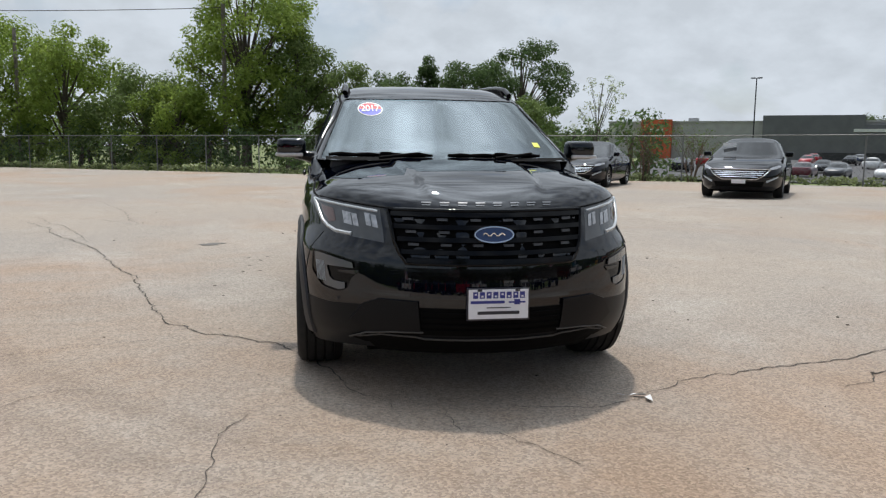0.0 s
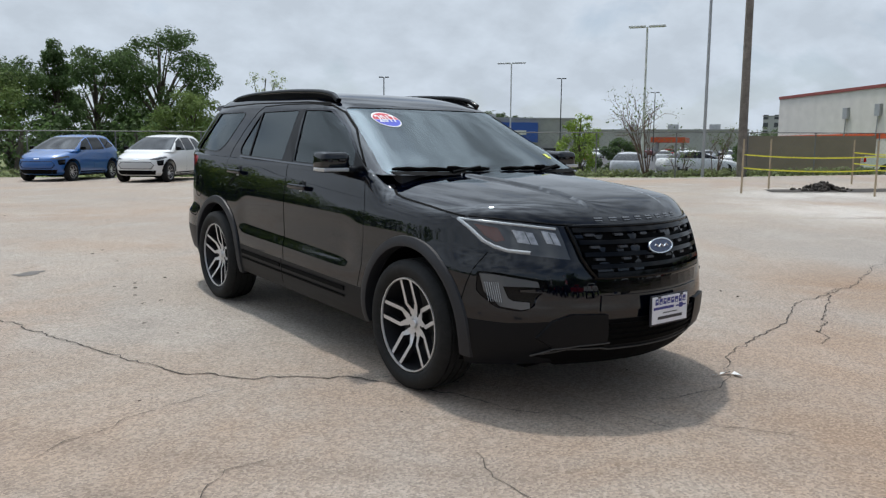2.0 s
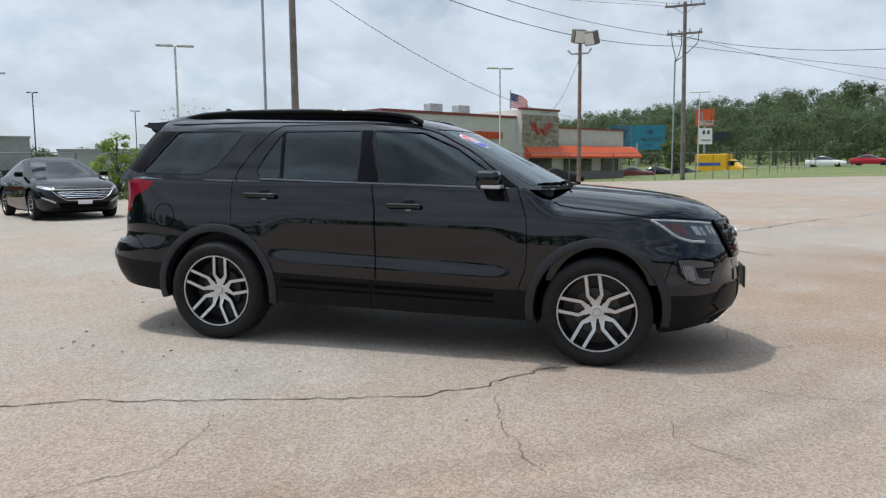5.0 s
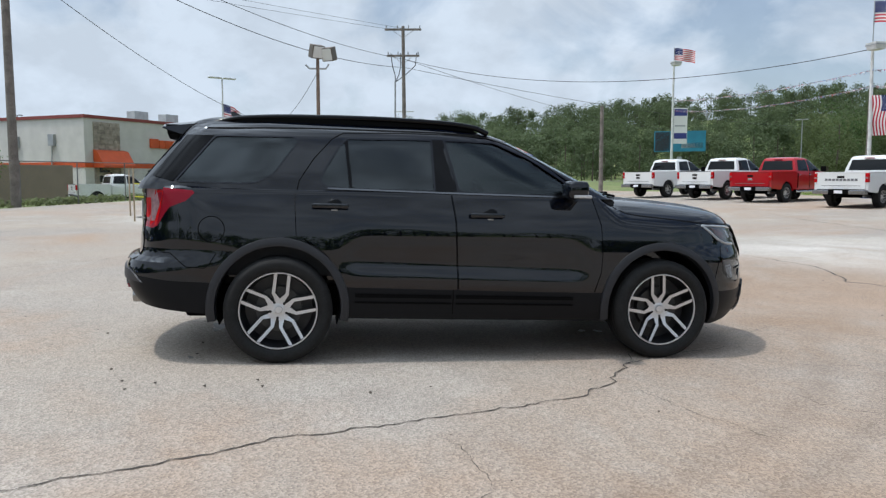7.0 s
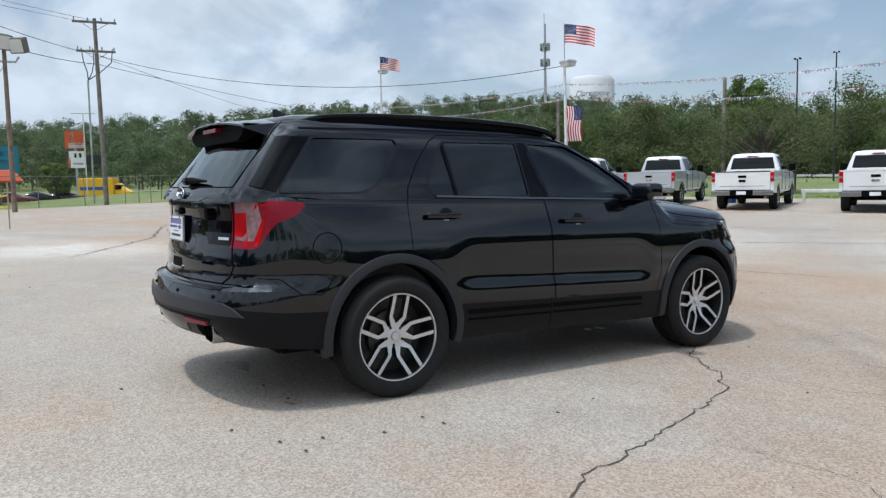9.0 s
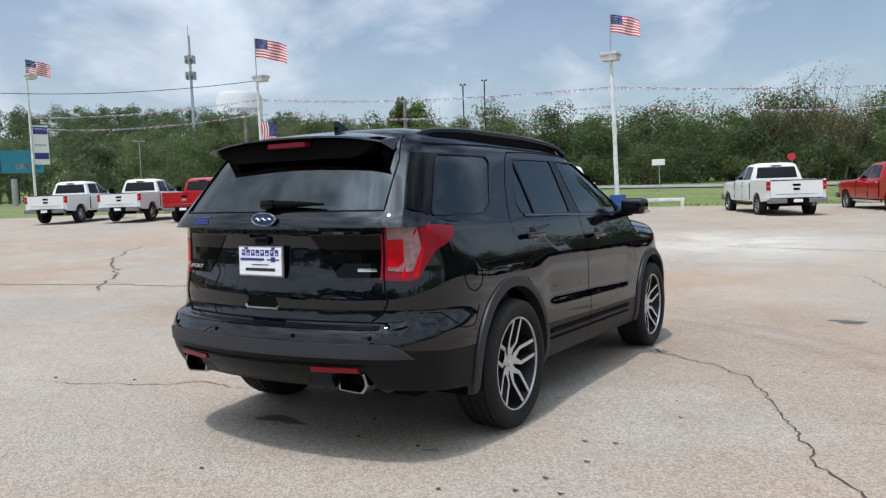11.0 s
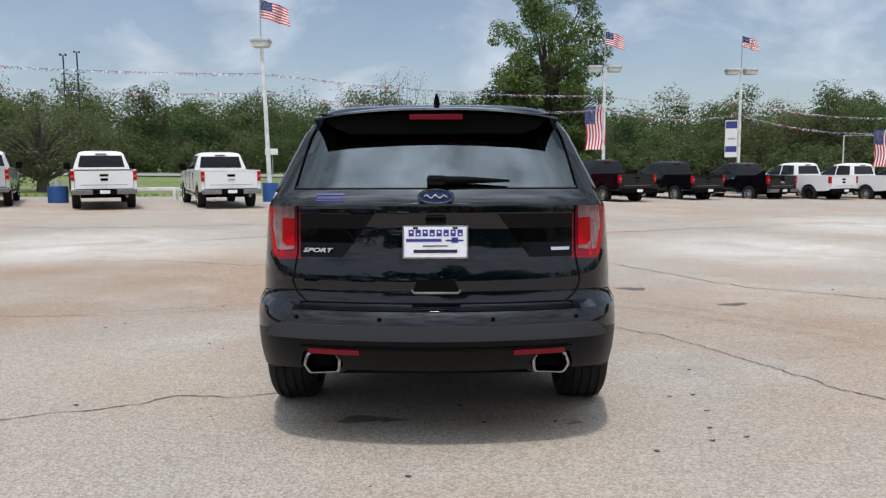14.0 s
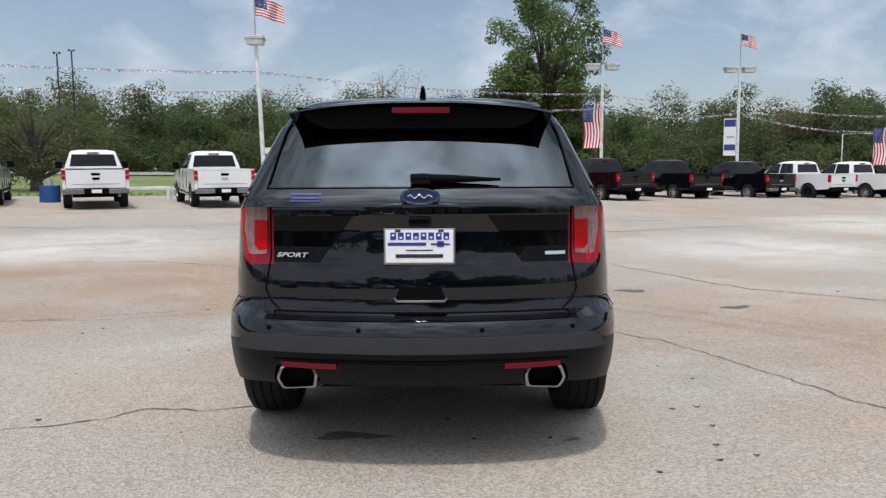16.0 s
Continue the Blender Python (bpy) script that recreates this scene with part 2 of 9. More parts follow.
def tube(bm, pts, r, seg=6, caps=True, closed=False):
    """A round tube along points; r: one radius, or one for each point."""
    pts = [Vector(p) for p in pts]
    n = len(pts)
    rs = r if isinstance(r, (list, tuple)) else [r] * n
    rings, last = [], None
    for i, p in enumerate(pts):
        a = pts[(i - 1) % n] if (i or closed) else p
        b = pts[(i + 1) % n] if (i < n - 1 or closed) else p
        d = (b - a).normalized()
        ref = last if last is not None else (Vector((0, 0, 1)) if abs(d.z) < 0.9 else Vector((1, 0, 0)))
        u = (ref - d * ref.dot(d)).normalized()
        last = u
        v = d.cross(u)
        rings.append([bm.verts.new(p + rs[i] * (math.cos(k) * u + math.sin(k) * v)) for k in [2 * math.pi * j / seg for j in range(seg)]])
    for i in range(n if closed else n - 1):
        a, b = rings[i], rings[(i + 1) % n]
        for j in range(seg):
            bm.faces.new((a[j], a[(j + 1) % seg], b[(j + 1) % seg], b[j]))
    if caps and not closed:
        bm.faces.new(rings[0][::-1]); bm.faces.new(rings[-1])
    return bm


def prism(bm, poly, axis, a, b):
    """A closed polygon, given in the two other axes, drawn out along axis from a to b."""
    def at(p, w):
        q = list(p)
        q.insert("xyz".index(axis), w)
        return q
    lo = [bm.verts.new(at(p, a)) for p in poly]
    hi = [bm.verts.new(at(p, b)) for p in poly]
    n = len(poly)
    fs = [bm.faces.new(lo), bm.faces.new(hi[::-1])]
    fs += [bm.faces.new((lo[i], hi[i], hi[(i + 1) % n], lo[(i + 1) % n])) for i in range(n)]
    bmesh.ops.recalc_face_normals(bm, faces=fs)
    return bm


def revolve(bm, prof, seg=32, axis="x", closed=True):
    """Turns a profile of (along, radius) round an axis."""
    rings = []
    for a, r in prof:
        ring = []
        for k in range(seg):
            t = 2 * math.pi * k / seg
            c, s = r * math.cos(t), r * math.sin(t)
            ring.append(bm.verts.new((a, c, s) if axis == "x" else (c, a, s) if axis == "y" else (c, s, a)))
        rings.append(ring)
    m = len(rings)
    fs = []
    for i in range(m if closed else m - 1):
        p, q = rings[i], rings[(i + 1) % m]
        for k in range(seg):
            fs.append(bm.faces.new((p[k], p[(k + 1) % seg], q[(k + 1) % seg], q[k])))
    bmesh.ops.recalc_face_normals(bm, faces=fs)
    return bm


def disc(bm, x, r, seg=24, ry=None, flip=False):
    vs = [bm.verts.new((x, r * math.cos(2 * math.pi * k / seg), (ry or r) * math.sin(2 * math.pi * k / seg))) for k in range(seg)]
    bm.faces.new(vs[::-1] if flip else vs)
    return bm


def boolean(bm, cutter, op):
    """bm with the cutter taken away from it or the common part kept; both stay solid."""
    a, b = bpy.data.meshes.new("a"), bpy.data.meshes.new("b")
    bm.to_mesh(a); cutter.to_mesh(b)
    oa, ob = new("a", a), new("b", b)
    mod = oa.modifiers.new("cut", "BOOLEAN")
    mod.object, mod.operation, mod.solver, mod.use_self = ob, op, "EXACT", True
    dg = bpy.context.evaluated_depsgraph_get()
    dg.update()
    got = bmesh.new()
    got.from_mesh(oa.evaluated_get(dg).to_mesh())
    oa.evaluated_get(dg).to_mesh_clear()
    for o in (oa, ob):
        bpy.data.objects.remove(o)
    bpy.data.meshes.remove(a); bpy.data.meshes.remove(b)
    return got


def lerp(keys, x, k=1):
    """Column k of a table whose rows begin with x, along a smooth curve."""
    xs = [r[0] for r in keys]
    ys = [r[k] for r in keys]
    if x <= xs[0]:
        return ys[0]
    if x >= xs[-1]:
        return ys[-1]
    i = max(j for j in range(len(xs) - 1) if xs[j] <= x)

    def slope(j):
        if j <= 0 or j >= len(xs) - 1:
            return 0.0 if False else ((ys[1] - ys[0]) / (xs[1] - xs[0]) if j <= 0 else (ys[-1] - ys[-2]) / (xs[-1] - xs[-2]))
        a, b = (ys[j] - ys[j - 1]) / (xs[j] - xs[j - 1]), (ys[j + 1] - ys[j]) / (xs[j + 1] - xs[j])
        return 0.0 if a * b <= 0 else 2 * a * b / (a + b)
    h = xs[i + 1] - xs[i]
    t = (x - xs[i]) / h
    m0, m1 = slope(i) * h, slope(i + 1) * h
    return (2 * t**3 - 3 * t**2 + 1) * ys[i] + (t**3 - 2 * t**2 + t) * m0 + (-2 * t**3 + 3 * t**2) * ys[i + 1] + (t**3 - t**2) * m1


NOSE = [(0, 0), (0.02, 0.40), (0.06, 0.58), (0.13, 0.72), (0.25, 0.84), (0.45, 0.93), (0.75, 0.985), (1.0, 1.0)]
TAIL = [(0, 0), (0.02, 0.55), (0.05, 0.72), (0.10, 0.82), (0.2, 0.905), (0.4, 0.965), (0.7, 1.0)]


def turned(table):
    """The set-back of an end as a function of the place across it, flat in the middle."""
    (d1, x1) = table[1]
    return [(0, 0), (x1 * 0.25, d1 / 16), (x1 * 0.5, d1 / 4)] + [(x, d) for d, x in table[1:]]


def shell(levels, zs, nose=NOSE, tail=TAIL, inset=0.0, cuts=7):
    """A closed body built up of plan outlines. levels: rows of height, front, rear, half width."""
    bm = bmesh.new()
    nd = [0.0, 0.12, 0.25, 0.38, 0.50, 0.60, 0.70, 0.79, 0.86, 0.92, 0.965, 1.0]
    ni, ti = turned(nose), turned(tail)
    rings = []
    for z in zs:
        yf, yr, w = (lerp(levels, z, k) for k in (1, 2, 3))
        yf, yr, w = yf + inset, yr - inset, w - inset
        ln, lt = nose[-1][0], tail[-1][0]
        fit = min(1.0, (yr - yf) * 0.97 / (ln + lt))
        half = [(yf + fit * lerp(ni, t), w * t) for t in nd]
        ya, yb = half[-1][0], yr - fit * lt
        half += [(ya + (yb - ya) * k / cuts, w) for k in range(1, cuts)]
        half += [(yr - fit * lerp(ti, t), w * t) for t in nd[::-1]]
        ring = [bm.verts.new((x, y, z)) for y, x in half]
        ring += [bm.verts.new((-x, y, z)) for y, x in half[-2:0:-1]]
        rings.append(ring)
    n = len(rings[0])
    for a, b in zip(rings, rings[1:]):
        for k in range(n):
            bm.faces.new((a[k], a[(k + 1) % n], b[(k + 1) % n], b[k]))
    bm.faces.new(rings[0][::-1]); bm.faces.new(rings[-1])
    bmesh.ops.recalc_face_normals(bm, faces=bm.faces[:])
    return bm


def width_at(levels, y, z, nose=NOSE, tail=TAIL):
    """Half width of such a body at a place along it."""
    if levels == "body":
        return SUV_X(y, z)
    yf, yr, w = (lerp(levels, z, k) for k in (1, 2, 3))
    return w * min(lerp(nose, max(y - yf, 0)), lerp(tail, max(yr - y, 0)))


def span(a, b, n):
    return [a + (b - a) * k / (n - 1) for k in range(n)]


def ground_z(x, y):
    r2 = x * x + y * y
    far = 1 - math.exp(-r2 / 200)
    xs = 60 * math.tanh(x / 60)
    return math.tan(radians(1.5)) * y / (1 + (abs(y) / 10) ** 4) + math.tan(radians(0.2)) * xs + far * (0.0105 * xs / (1 + math.exp((y + 5) / 4)) + 0.10)


def on_ground(x, y, turn=0.0, dz=0.0):
    """A pose standing on the ground; turn: the heading, degrees clockwise from +y."""
    return pose(x, y, ground_z(x, y) + dz, 0, 0, -turn)

# ---------------------------------------------------------------- ground and lot
def sheet(xs, ys, zf):
    bm = bmesh.new()
    g = [[bm.verts.new((x, y, zf(x, y))) for x in xs] for y in ys]
    for a, b in zip(g, g[1:]):
        for k in range(len(xs) - 1):
            bm.faces.new((a[k], a[k + 1], b[k + 1], b[k]))
    return bm


RIDGE = [(0, 2.0), (26, 4.0), (33, 7.0), (40, 11.5), (46, 6.0), (50, 3.0), (56, 1.5), (65, 1.5), (75, 3.0), (90, 15.0), (110, 26.0), (125, 31.0), (140, 26.0), (160, 8.0), (200, 0.0), (330, 0.0), (360, 4.0)]


def far_z(x, y):
    """The wide ground: flush with the lot; a lower car park north-east, wooded hills to the east and south-east."""
    z = ground_z(x, y) - 0.12
    d = math.hypot(x, y)
    if d > 30:
        a = math.degrees(math.atan2(x, y)) % 360
        k = max(0.0, min(1.0, (d - 190) / 220))
        z += k * k * (3 - 2 * k) * lerp(RIDGE, a)
        dip = max(0.0, min(1.0, (d - 31) / 20)) * max(0.0, min(1.0, (150 - d) / 70))
        z -= 1.1 * dip * math.exp(-((a - 42) / 19) ** 4) + 0.5 * dip * math.exp(-((a - 80) / 16) ** 4)
        rise = max(0.0, min(1.0, (d - 40) / 50))
        z += 0.9 * rise * math.exp(-((a - 170) / 55) ** 4)
    return z


GRASS_GROUND = mat("grass_ground", (0.10, 0.15, 0.035), 0.9, color2=(0.16, 0.17, 0.06), vscale=0.15, grain=0.35, gscale=2.0, bump=0.5, bscale=6)
AX0 = [0, 6, 12, 18, 24, 30, 36, 42, 48, 55, 62, 70, 80, 92, 106, 120, 136, 154, 175, 200, 225, 250, 280, 315, 350, 390, 440, 500, 620, 800, 1100, 1500, 2000]
ax = sorted({round(s * v, 2) for v in AX0 for s in (-1, 1)})
tagged(part("ground", sheet(ax, ax, far_z), GRASS_GROUND, smooth=180), "green grass verge and fields round the lot", "ground", kind="structure")

LOT = [(-60, 60), (-22, 42), (-1, 29), (13, 21.5), (22, 13), (31, 9.5), (40, 4), (47, -6), (44, -18), (36, -24), (15, -28), (-6, -37), (-40, -48), (-75, -40), (-80, 20)]


def inside(p, poly):
    x, y = p
    c = False
    for (x0, y0), (x1, y1) in zip(poly, poly[1:] + poly[:1]):
        if (y0 > y) != (y1 > y) and x < (x1 - x0) * (y - y0) / (y1 - y0) + x0:
            c = not c
    return c


def lot_mesh():
    bm = bmesh.new()
    bm.faces.new([bm.verts.new((x, y, 0)) for x, y in LOT])
    for ax_, no in ((0, (1, 0, 0)), (1, (0, 1, 0))):
        for v in [-60, -45, -34, -27, -22, -18, -15, -12, -10, -8, -6, -4.5, -3, -1.5, 0, 1.5, 3, 4.5, 6, 8, 10, 12, 15, 18, 22, 27, 34]:
            bmesh.ops.bisect_plane(bm, geom=bm.verts[:] + bm.edges[:] + bm.faces[:], plane_co=(v, v, 0), plane_no=no)
    for v in bm.verts:
        v.co.z = ground_z(v.co.x, v.co.y)
    r = bmesh.ops.extrude_face_region(bm, geom=bm.faces[:])
    bmesh.ops.translate(bm, verts=[v for v in r["geom"] if isinstance(v, bmesh.types.BMVert)], vec=(0, 0, -0.2))
    bmesh.ops.recalc_face_normals(bm, faces=bm.faces[:])
    return bm


def pavement_material():
    m = bpy.data.materials.new("worn_pavement")
    m.use_nodes = True
    n, l = m.node_tree.nodes, m.node_tree.links
    b = n["Principled BSDF"]
    co = n.new("ShaderNodeTexCoord")

    def noise_(scale, detail=4, rough=0.5, dist=0.0):
        t = n.new("ShaderNodeTexNoise")
        t.inputs["Scale"].default_value, t.inputs["Detail"].default_value, t.inputs["Roughness"].default_value, t.inputs["Distortion"].default_value = scale, detail, rough, dist
        l.new(co.outputs["Object"], t.inputs["Vector"])
        return t.outputs["Fac"]

    def rng(src, a, b_, c=0.0, d=1.0):
        r = n.new("ShaderNodeMapRange")
        for k, v in zip(("From Min", "From Max", "To Min", "To Max"), (a, b_, c, d)):
            r.inputs[k].default_value = v
        l.new(src, r.inputs["Value"])
        return r.outputs["Result"]

    def mix(f, a, b_):
        x = n.new("ShaderNodeMix"); x.data_type = "RGBA"
        l.new(f, x.inputs["Factor"])
        for k, v in (("A", a), ("B", b_)):
            if isinstance(v, tuple):
                x.inputs[k].default_value = (*v, 1)
            else:
                l.new(v, x.inputs[k])
        return x.outputs["Result"]
    base = mix(rng(noise_(0.22, 6, 0.6), 0.36, 0.62), (0.365, 0.310, 0.256), (0.318, 0.284, 0.250))
    base = mix(rng(noise_(0.13, 6, 0.65, 0.8), 0.47, 0.64, 0, 0.85), base, (0.355, 0.255, 0.185))      # rusty wash
    base = mix(rng(noise_(0.7, 7, 0.7), 0.50, 0.70, 0, 0.6), base, (0.42, 0.385, 0.345))            # pale worn patches
    base = mix(rng(noise_(2.2, 6, 0.65, 0.4), 0.56, 0.74, 0, 0.32), base, (0.24, 0.20, 0.165))       # oily stains
    def spots(places, tint, amount, seed):
        # washes of silt with ragged edges
        last = None
        for x, y, r in places:
            dv = n.new("ShaderNodeVectorMath"); dv.operation = "DISTANCE"
            dv.inputs[1].default_value = (x, y, 0)
            l.new(co.outputs["Object"], dv.inputs[0])
            f = rng(dv.outputs["Value"], r * 0.15, r, 1.0, 0.0)
            if last is not None:
                mx = n.new("ShaderNodeMath"); mx.operation = "MAXIMUM"
                l.new(last, mx.inputs[0]); l.new(f, mx.inputs[1])
                f = mx.outputs[0]
            last = f
        ml = n.new("ShaderNodeMath"); ml.operation = "MULTIPLY"
        l.new(last, ml.inputs[0]); l.new(rng(noise_(seed, 7, 0.68, 0.6), 0.34, 0.58, 0.15, amount), ml.inputs[1])
        return mix(ml.outputs[0], base, tint)
    base = spots(((3.9, -4.9, 3.2), (2.1, -3.2, 2.6), (-2.3, -1.4, 1.8), (-1.1, -3.4, 1.9), (0.3, -3.6, 2.2), (6.0, -5.5, 2.6), (-3.3, -0.6, 1.7), (2.2, -5.6, 2.6), (4.4, -1.6, 2.0)), (0.295, 0.212, 0.152), 1.0, 0.6)
    base = spots(((12.1, 2.0, 3.2), (15.5, 4.5, 3.0), (-6.5, -8.6, 3.6), (7.0, -9.0, 3.8), (0.5, -13.0, 4.0), (-12.0, -14.0, 4.5)), (0.55, 0.52, 0.48), 0.9, 0.5)
    # tyre arcs left by cars swinging round
    dv = n.new("ShaderNodeVectorMath"); dv.operation = "DISTANCE"
    dv.inputs[1].default_value = (3.0, 3.2, 0)
    l.new(co.outputs["Object"], dv.inputs[0])
    near = n.new("ShaderNodeVectorMath"); near.operation = "DISTANCE"
    near.inputs[1].default_value = (-2.3, -1.6, 0)
    l.new(co.outputs["Object"], near.inputs[0])
    for radius in (7.20, 7.62):
        sb = n.new("ShaderNodeMath"); sb.operation = "SUBTRACT"; sb.inputs[1].default_value = radius
        l.new(dv.outputs["Value"], sb.inputs[0])
        ab = n.new("ShaderNodeMath"); ab.operation = "ABSOLUTE"
        l.new(sb.outputs[0], ab.inputs[0])
        m1 = n.new("ShaderNodeMath"); m1.operation = "MULTIPLY"
        l.new(rng(ab.outputs[0], 0.03, 0.16, 1.0, 0.0), m1.inputs[0]); l.new(rng(near.outputs["Value"], 1.0, 3.4, 1.0, 0.0), m1.inputs[1])
        m2 = n.new("ShaderNodeMath"); m2.operation = "MULTIPLY"
        l.new(m1.outputs[0], m2.inputs[0]); l.new(rng(noise_(2.0, 6, 0.7), 0.35, 0.65, 0.1, 0.6), m2.inputs[1])
        base = mix(m2.outputs[0], base, (0.22, 0.175, 0.14))
    v = n.new("ShaderNodeTexVoronoi")
    v.inputs["Scale"].default_value = 88
    l.new(co.outputs["Object"], v.inputs["Vector"])
    sep = n.new("ShaderNodeSeparateColor")
    l.new(v.outputs["Color"], sep.inputs[0])
    hs = n.new("ShaderNodeHueSaturation")
    l.new(base, hs.inputs["Color"])
    l.new(rng(sep.outputs["Red"], 0, 1, 0.70, 1.24), hs.inputs["Value"])
    speck = mix(rng(noise_(150, 2), 0.62, 0.72, 0, 0.5), hs.outputs["Color"], (0.12, 0.10, 0.085))
    l.new(speck, b.inputs["Base Color"])
    b.inputs["Roughness"].default_value = 0.85
    b.inputs["Specular IOR Level"].default_value = 0.25
    bp = n.new("ShaderNodeBump")
    bp.inputs["Strength"].default_value, bp.inputs["Distance"].default_value = 0.5, 0.008
    l.new(v.outputs["Distance"], bp.inputs["Height"])
    l.new(bp.outputs[0], b.inputs["Normal"])
    return m


lot = tagged(part("parking_lot", lot_mesh(), pavement_material(), smooth=30), "worn pale exposed-aggregate pavement with cracks and rusty stains", "pavement", kind="structure")

# ---------------------------------------------------------------- the black sport utility vehicle (front towards -y)
def wheel_meshes(R, rim, width, spokes, tread=True):
    """Tyre, rim barrel, spokes and hub of a wheel whose outer face looks along +x; the axle lies at x = 0."""
    w = width / 2
    bm = bmesh.new()
    prof = [(-w * 0.8, rim), (-w, rim + 0.02), (-w * 1.03, (rim + R) / 2), (-w * 0.98, R - 0.03), (-w * 0.86, R - 0.008), (-w * 0.4, R), (w * 0.4, R), (w * 0.86, R - 0.008),
            (w * 0.98, R - 0.03), (w * 1.03, (rim + R) / 2 + 0.01), (w * 1.0, rim + 0.025), (w * 0.86, rim), (w * 0.6, rim - 0.012), (-w * 0.6, rim - 0.012)]
    if tread:
        # four grooves round the tread
        cut = []
        for x in (-0.58, -0.2, 0.2, 0.58):
            cut += [(w * x - 0.007, R), (w * x - 0.005, R - 0.008), (w * x + 0.005, R - 0.008), (w * x + 0.007, R)]
        prof = prof[:5] + cut + prof[7:]
    revolve(bm, prof, 56)
    tyre = bm
    bm = bmesh.new()  # barrel
    revolve(bm, [(-w * 0.75, rim - 0.004), (w * 0.78, rim - 0.004), (w * 0.8, rim - 0.016), (w * 0.3, rim - 0.03), (-w * 0.6, rim - 0.05), (-w * 0.75, rim - 0.03)], 40)
    disc(bm, -w * 0.2, rim - 0.03, 40)
    revolve(bm, [(-w * 0.15, 0.165), (-w * 0.05, 0.165), (-w * 0.05, 0.06), (-w * 0.15, 0.06)], 32)
    barrel = bm
    bm = bmesh.new()  # bright lip
    revolve(bm, [(w * 0.80, rim - 0.003), (w * 0.88, rim - 0.006), (w * 0.88, rim - 0.013), (w * 0.80, rim - 0.015)], 56)
    lip = bm
    arms = []
    for k in range(spokes):
        a = 2 * math.pi * k / spokes
        bm = bmesh.new()
        for s in (-1, 1):
            # each arm is a pair of blades that part from the hub and run to the rim
            p = [(0.030, 0.026), (rim * 0.27, 0.038), (rim * 0.41, 0.059), (rim - 0.006, 0.057)]
            q = [(0.030, 0.000), (rim * 0.29, 0.000), (rim * 0.43, 0.036), (rim - 0.006, 0.035)]
            depth = [w * 0.42, w * 0.45, w * 0.56, w * 0.80]
            vo = [bm.verts.new((d, s * b, r)) for (r, b), d in zip(p, depth)]
            vi = [bm.verts.new((d, s * b, r)) for (r, b), d in zip(q, depth)]
            bo = [bm.verts.new((d - 0.035, s * (b + 0.004), r)) for (r, b), d in zip(p, depth)]
            bi = [bm.verts.new((d - 0.035, s * max(b - 0.004, 0.0), r)) for (r, b), d in zip(q, depth)]
            for i in range(3):
                bm.faces.new((vo[i], vo[i + 1], vi[i + 1], vi[i]))
                for f in ((vo[i], bo[i], bo[i + 1], vo[i + 1]), (vi[i], vi[i + 1], bi[i + 1], bi[i])):
                    bm.faces.new(f).material_index = 1
        bmesh.ops.recalc_face_normals(bm, faces=bm.faces[:])
        bmesh.ops.transform(bm, verts=bm.verts, matrix=Matrix.Rotation(a, 4, "X"))
        arms.append(bm)
    bm = bmesh.new()
    revolve(bm, [(w * 0.2, 0.056), (w * 0.40, 0.050), (w * 0.45, 0.040), (w * 0.45, 0.029), (w * 0.52, 0.026), (w * 0.52, 0.001), (w * 0.2, 0.001)], 30)
    nuts = []
    for k in range(5):
        a = 2 * math.pi * (k + 0.5) / 5
        nb = bmesh.new()
        revolve(nb, [(w * 0.15, 0.013), (w * 0.42, 0.013), (w * 0.44, 0.009), (w * 0.44, 0.001)], 10, closed=False)
        bmesh.ops.translate(nb, verts=nb.verts, vec=(0, 0.060 * math.sin(a), 0.060 * math.cos(a)))
        nuts.append(nb)
    return tyre, barrel, lip, arms, bm, nuts


def mesh_of(bm, material, smooth=None, name="piece"):
    me = bpy.data.meshes.new(name)
    bm.to_mesh(me); bm.free()
    me.materials.append(material)
    if smooth is not None:
        me.polygons.foreach_set("use_smooth", [True] * len(me.polygons))
        me.set_sharp_from_angle(angle=radians(smooth))
    return me


def wheel_set(R, rim, width, spokes, arm_mat, barrel_mat, tread=True):
    tyre, barrel, lip, arms, hub, nuts = wheel_meshes(R, rim, width, spokes, tread)
    arms = [mesh_of(a, arm_mat) for a in arms]
    for a in arms:
        a.materials.append(barrel_mat)
    return {"tyre": [mesh_of(tyre, RUBBER, 40)], "rim": [mesh_of(barrel, barrel_mat, 40)], "rim_lip": [mesh_of(lip, arm_mat, 40)],
            "spoke": arms, "hub": [mesh_of(hub, arm_mat, 40)], "wheel_nut": [mesh_of(n, barrel_mat, 40) for n in nuts] if tread else []}


def put_wheel(ws, parent, x, y, z, turn=0.0):
    """A wheel with its parts; x < 0 turns its face the other way."""
    w = new("wheel", ws["tyre"][0])
    w.parent = parent
    m = Matrix.Translation((x, y, z)) @ (Matrix.Rotation(math.pi, 4, "Z") if x < 0 else Matrix()) @ Matrix.Rotation(turn, 4, "X")
    w.matrix_local = m
    for k in ("rim", "rim_lip", "spoke", "hub", "wheel_nut"):
        for me in ws[k]:
            share(k, me, w, Matrix())
    return w


def slab_on(levels, poly, out, thick, nose=NOSE, tail=TAIL, side=1):
    """A thin panel that lies on the side of a body: polygon in (y, z)."""
    bm = bmesh.new()
    o, i = [], []
    for y, z in poly:
        w = width_at(levels, y, z, nose, tail)
        o.append(bm.verts.new((side * (w + out), y, z))); i.append(bm.verts.new((side * (w + out - thick), y, z)))
    n = len(poly)
    bm.faces.new(o); bm.faces.new(i[::-1])
    for k in range(n):
        bm.faces.new((o[k], i[k], i[(k + 1) % n], o[(k + 1) % n]))
    bmesh.ops.recalc_face_normals(bm, faces=bm.faces[:])
    return bm


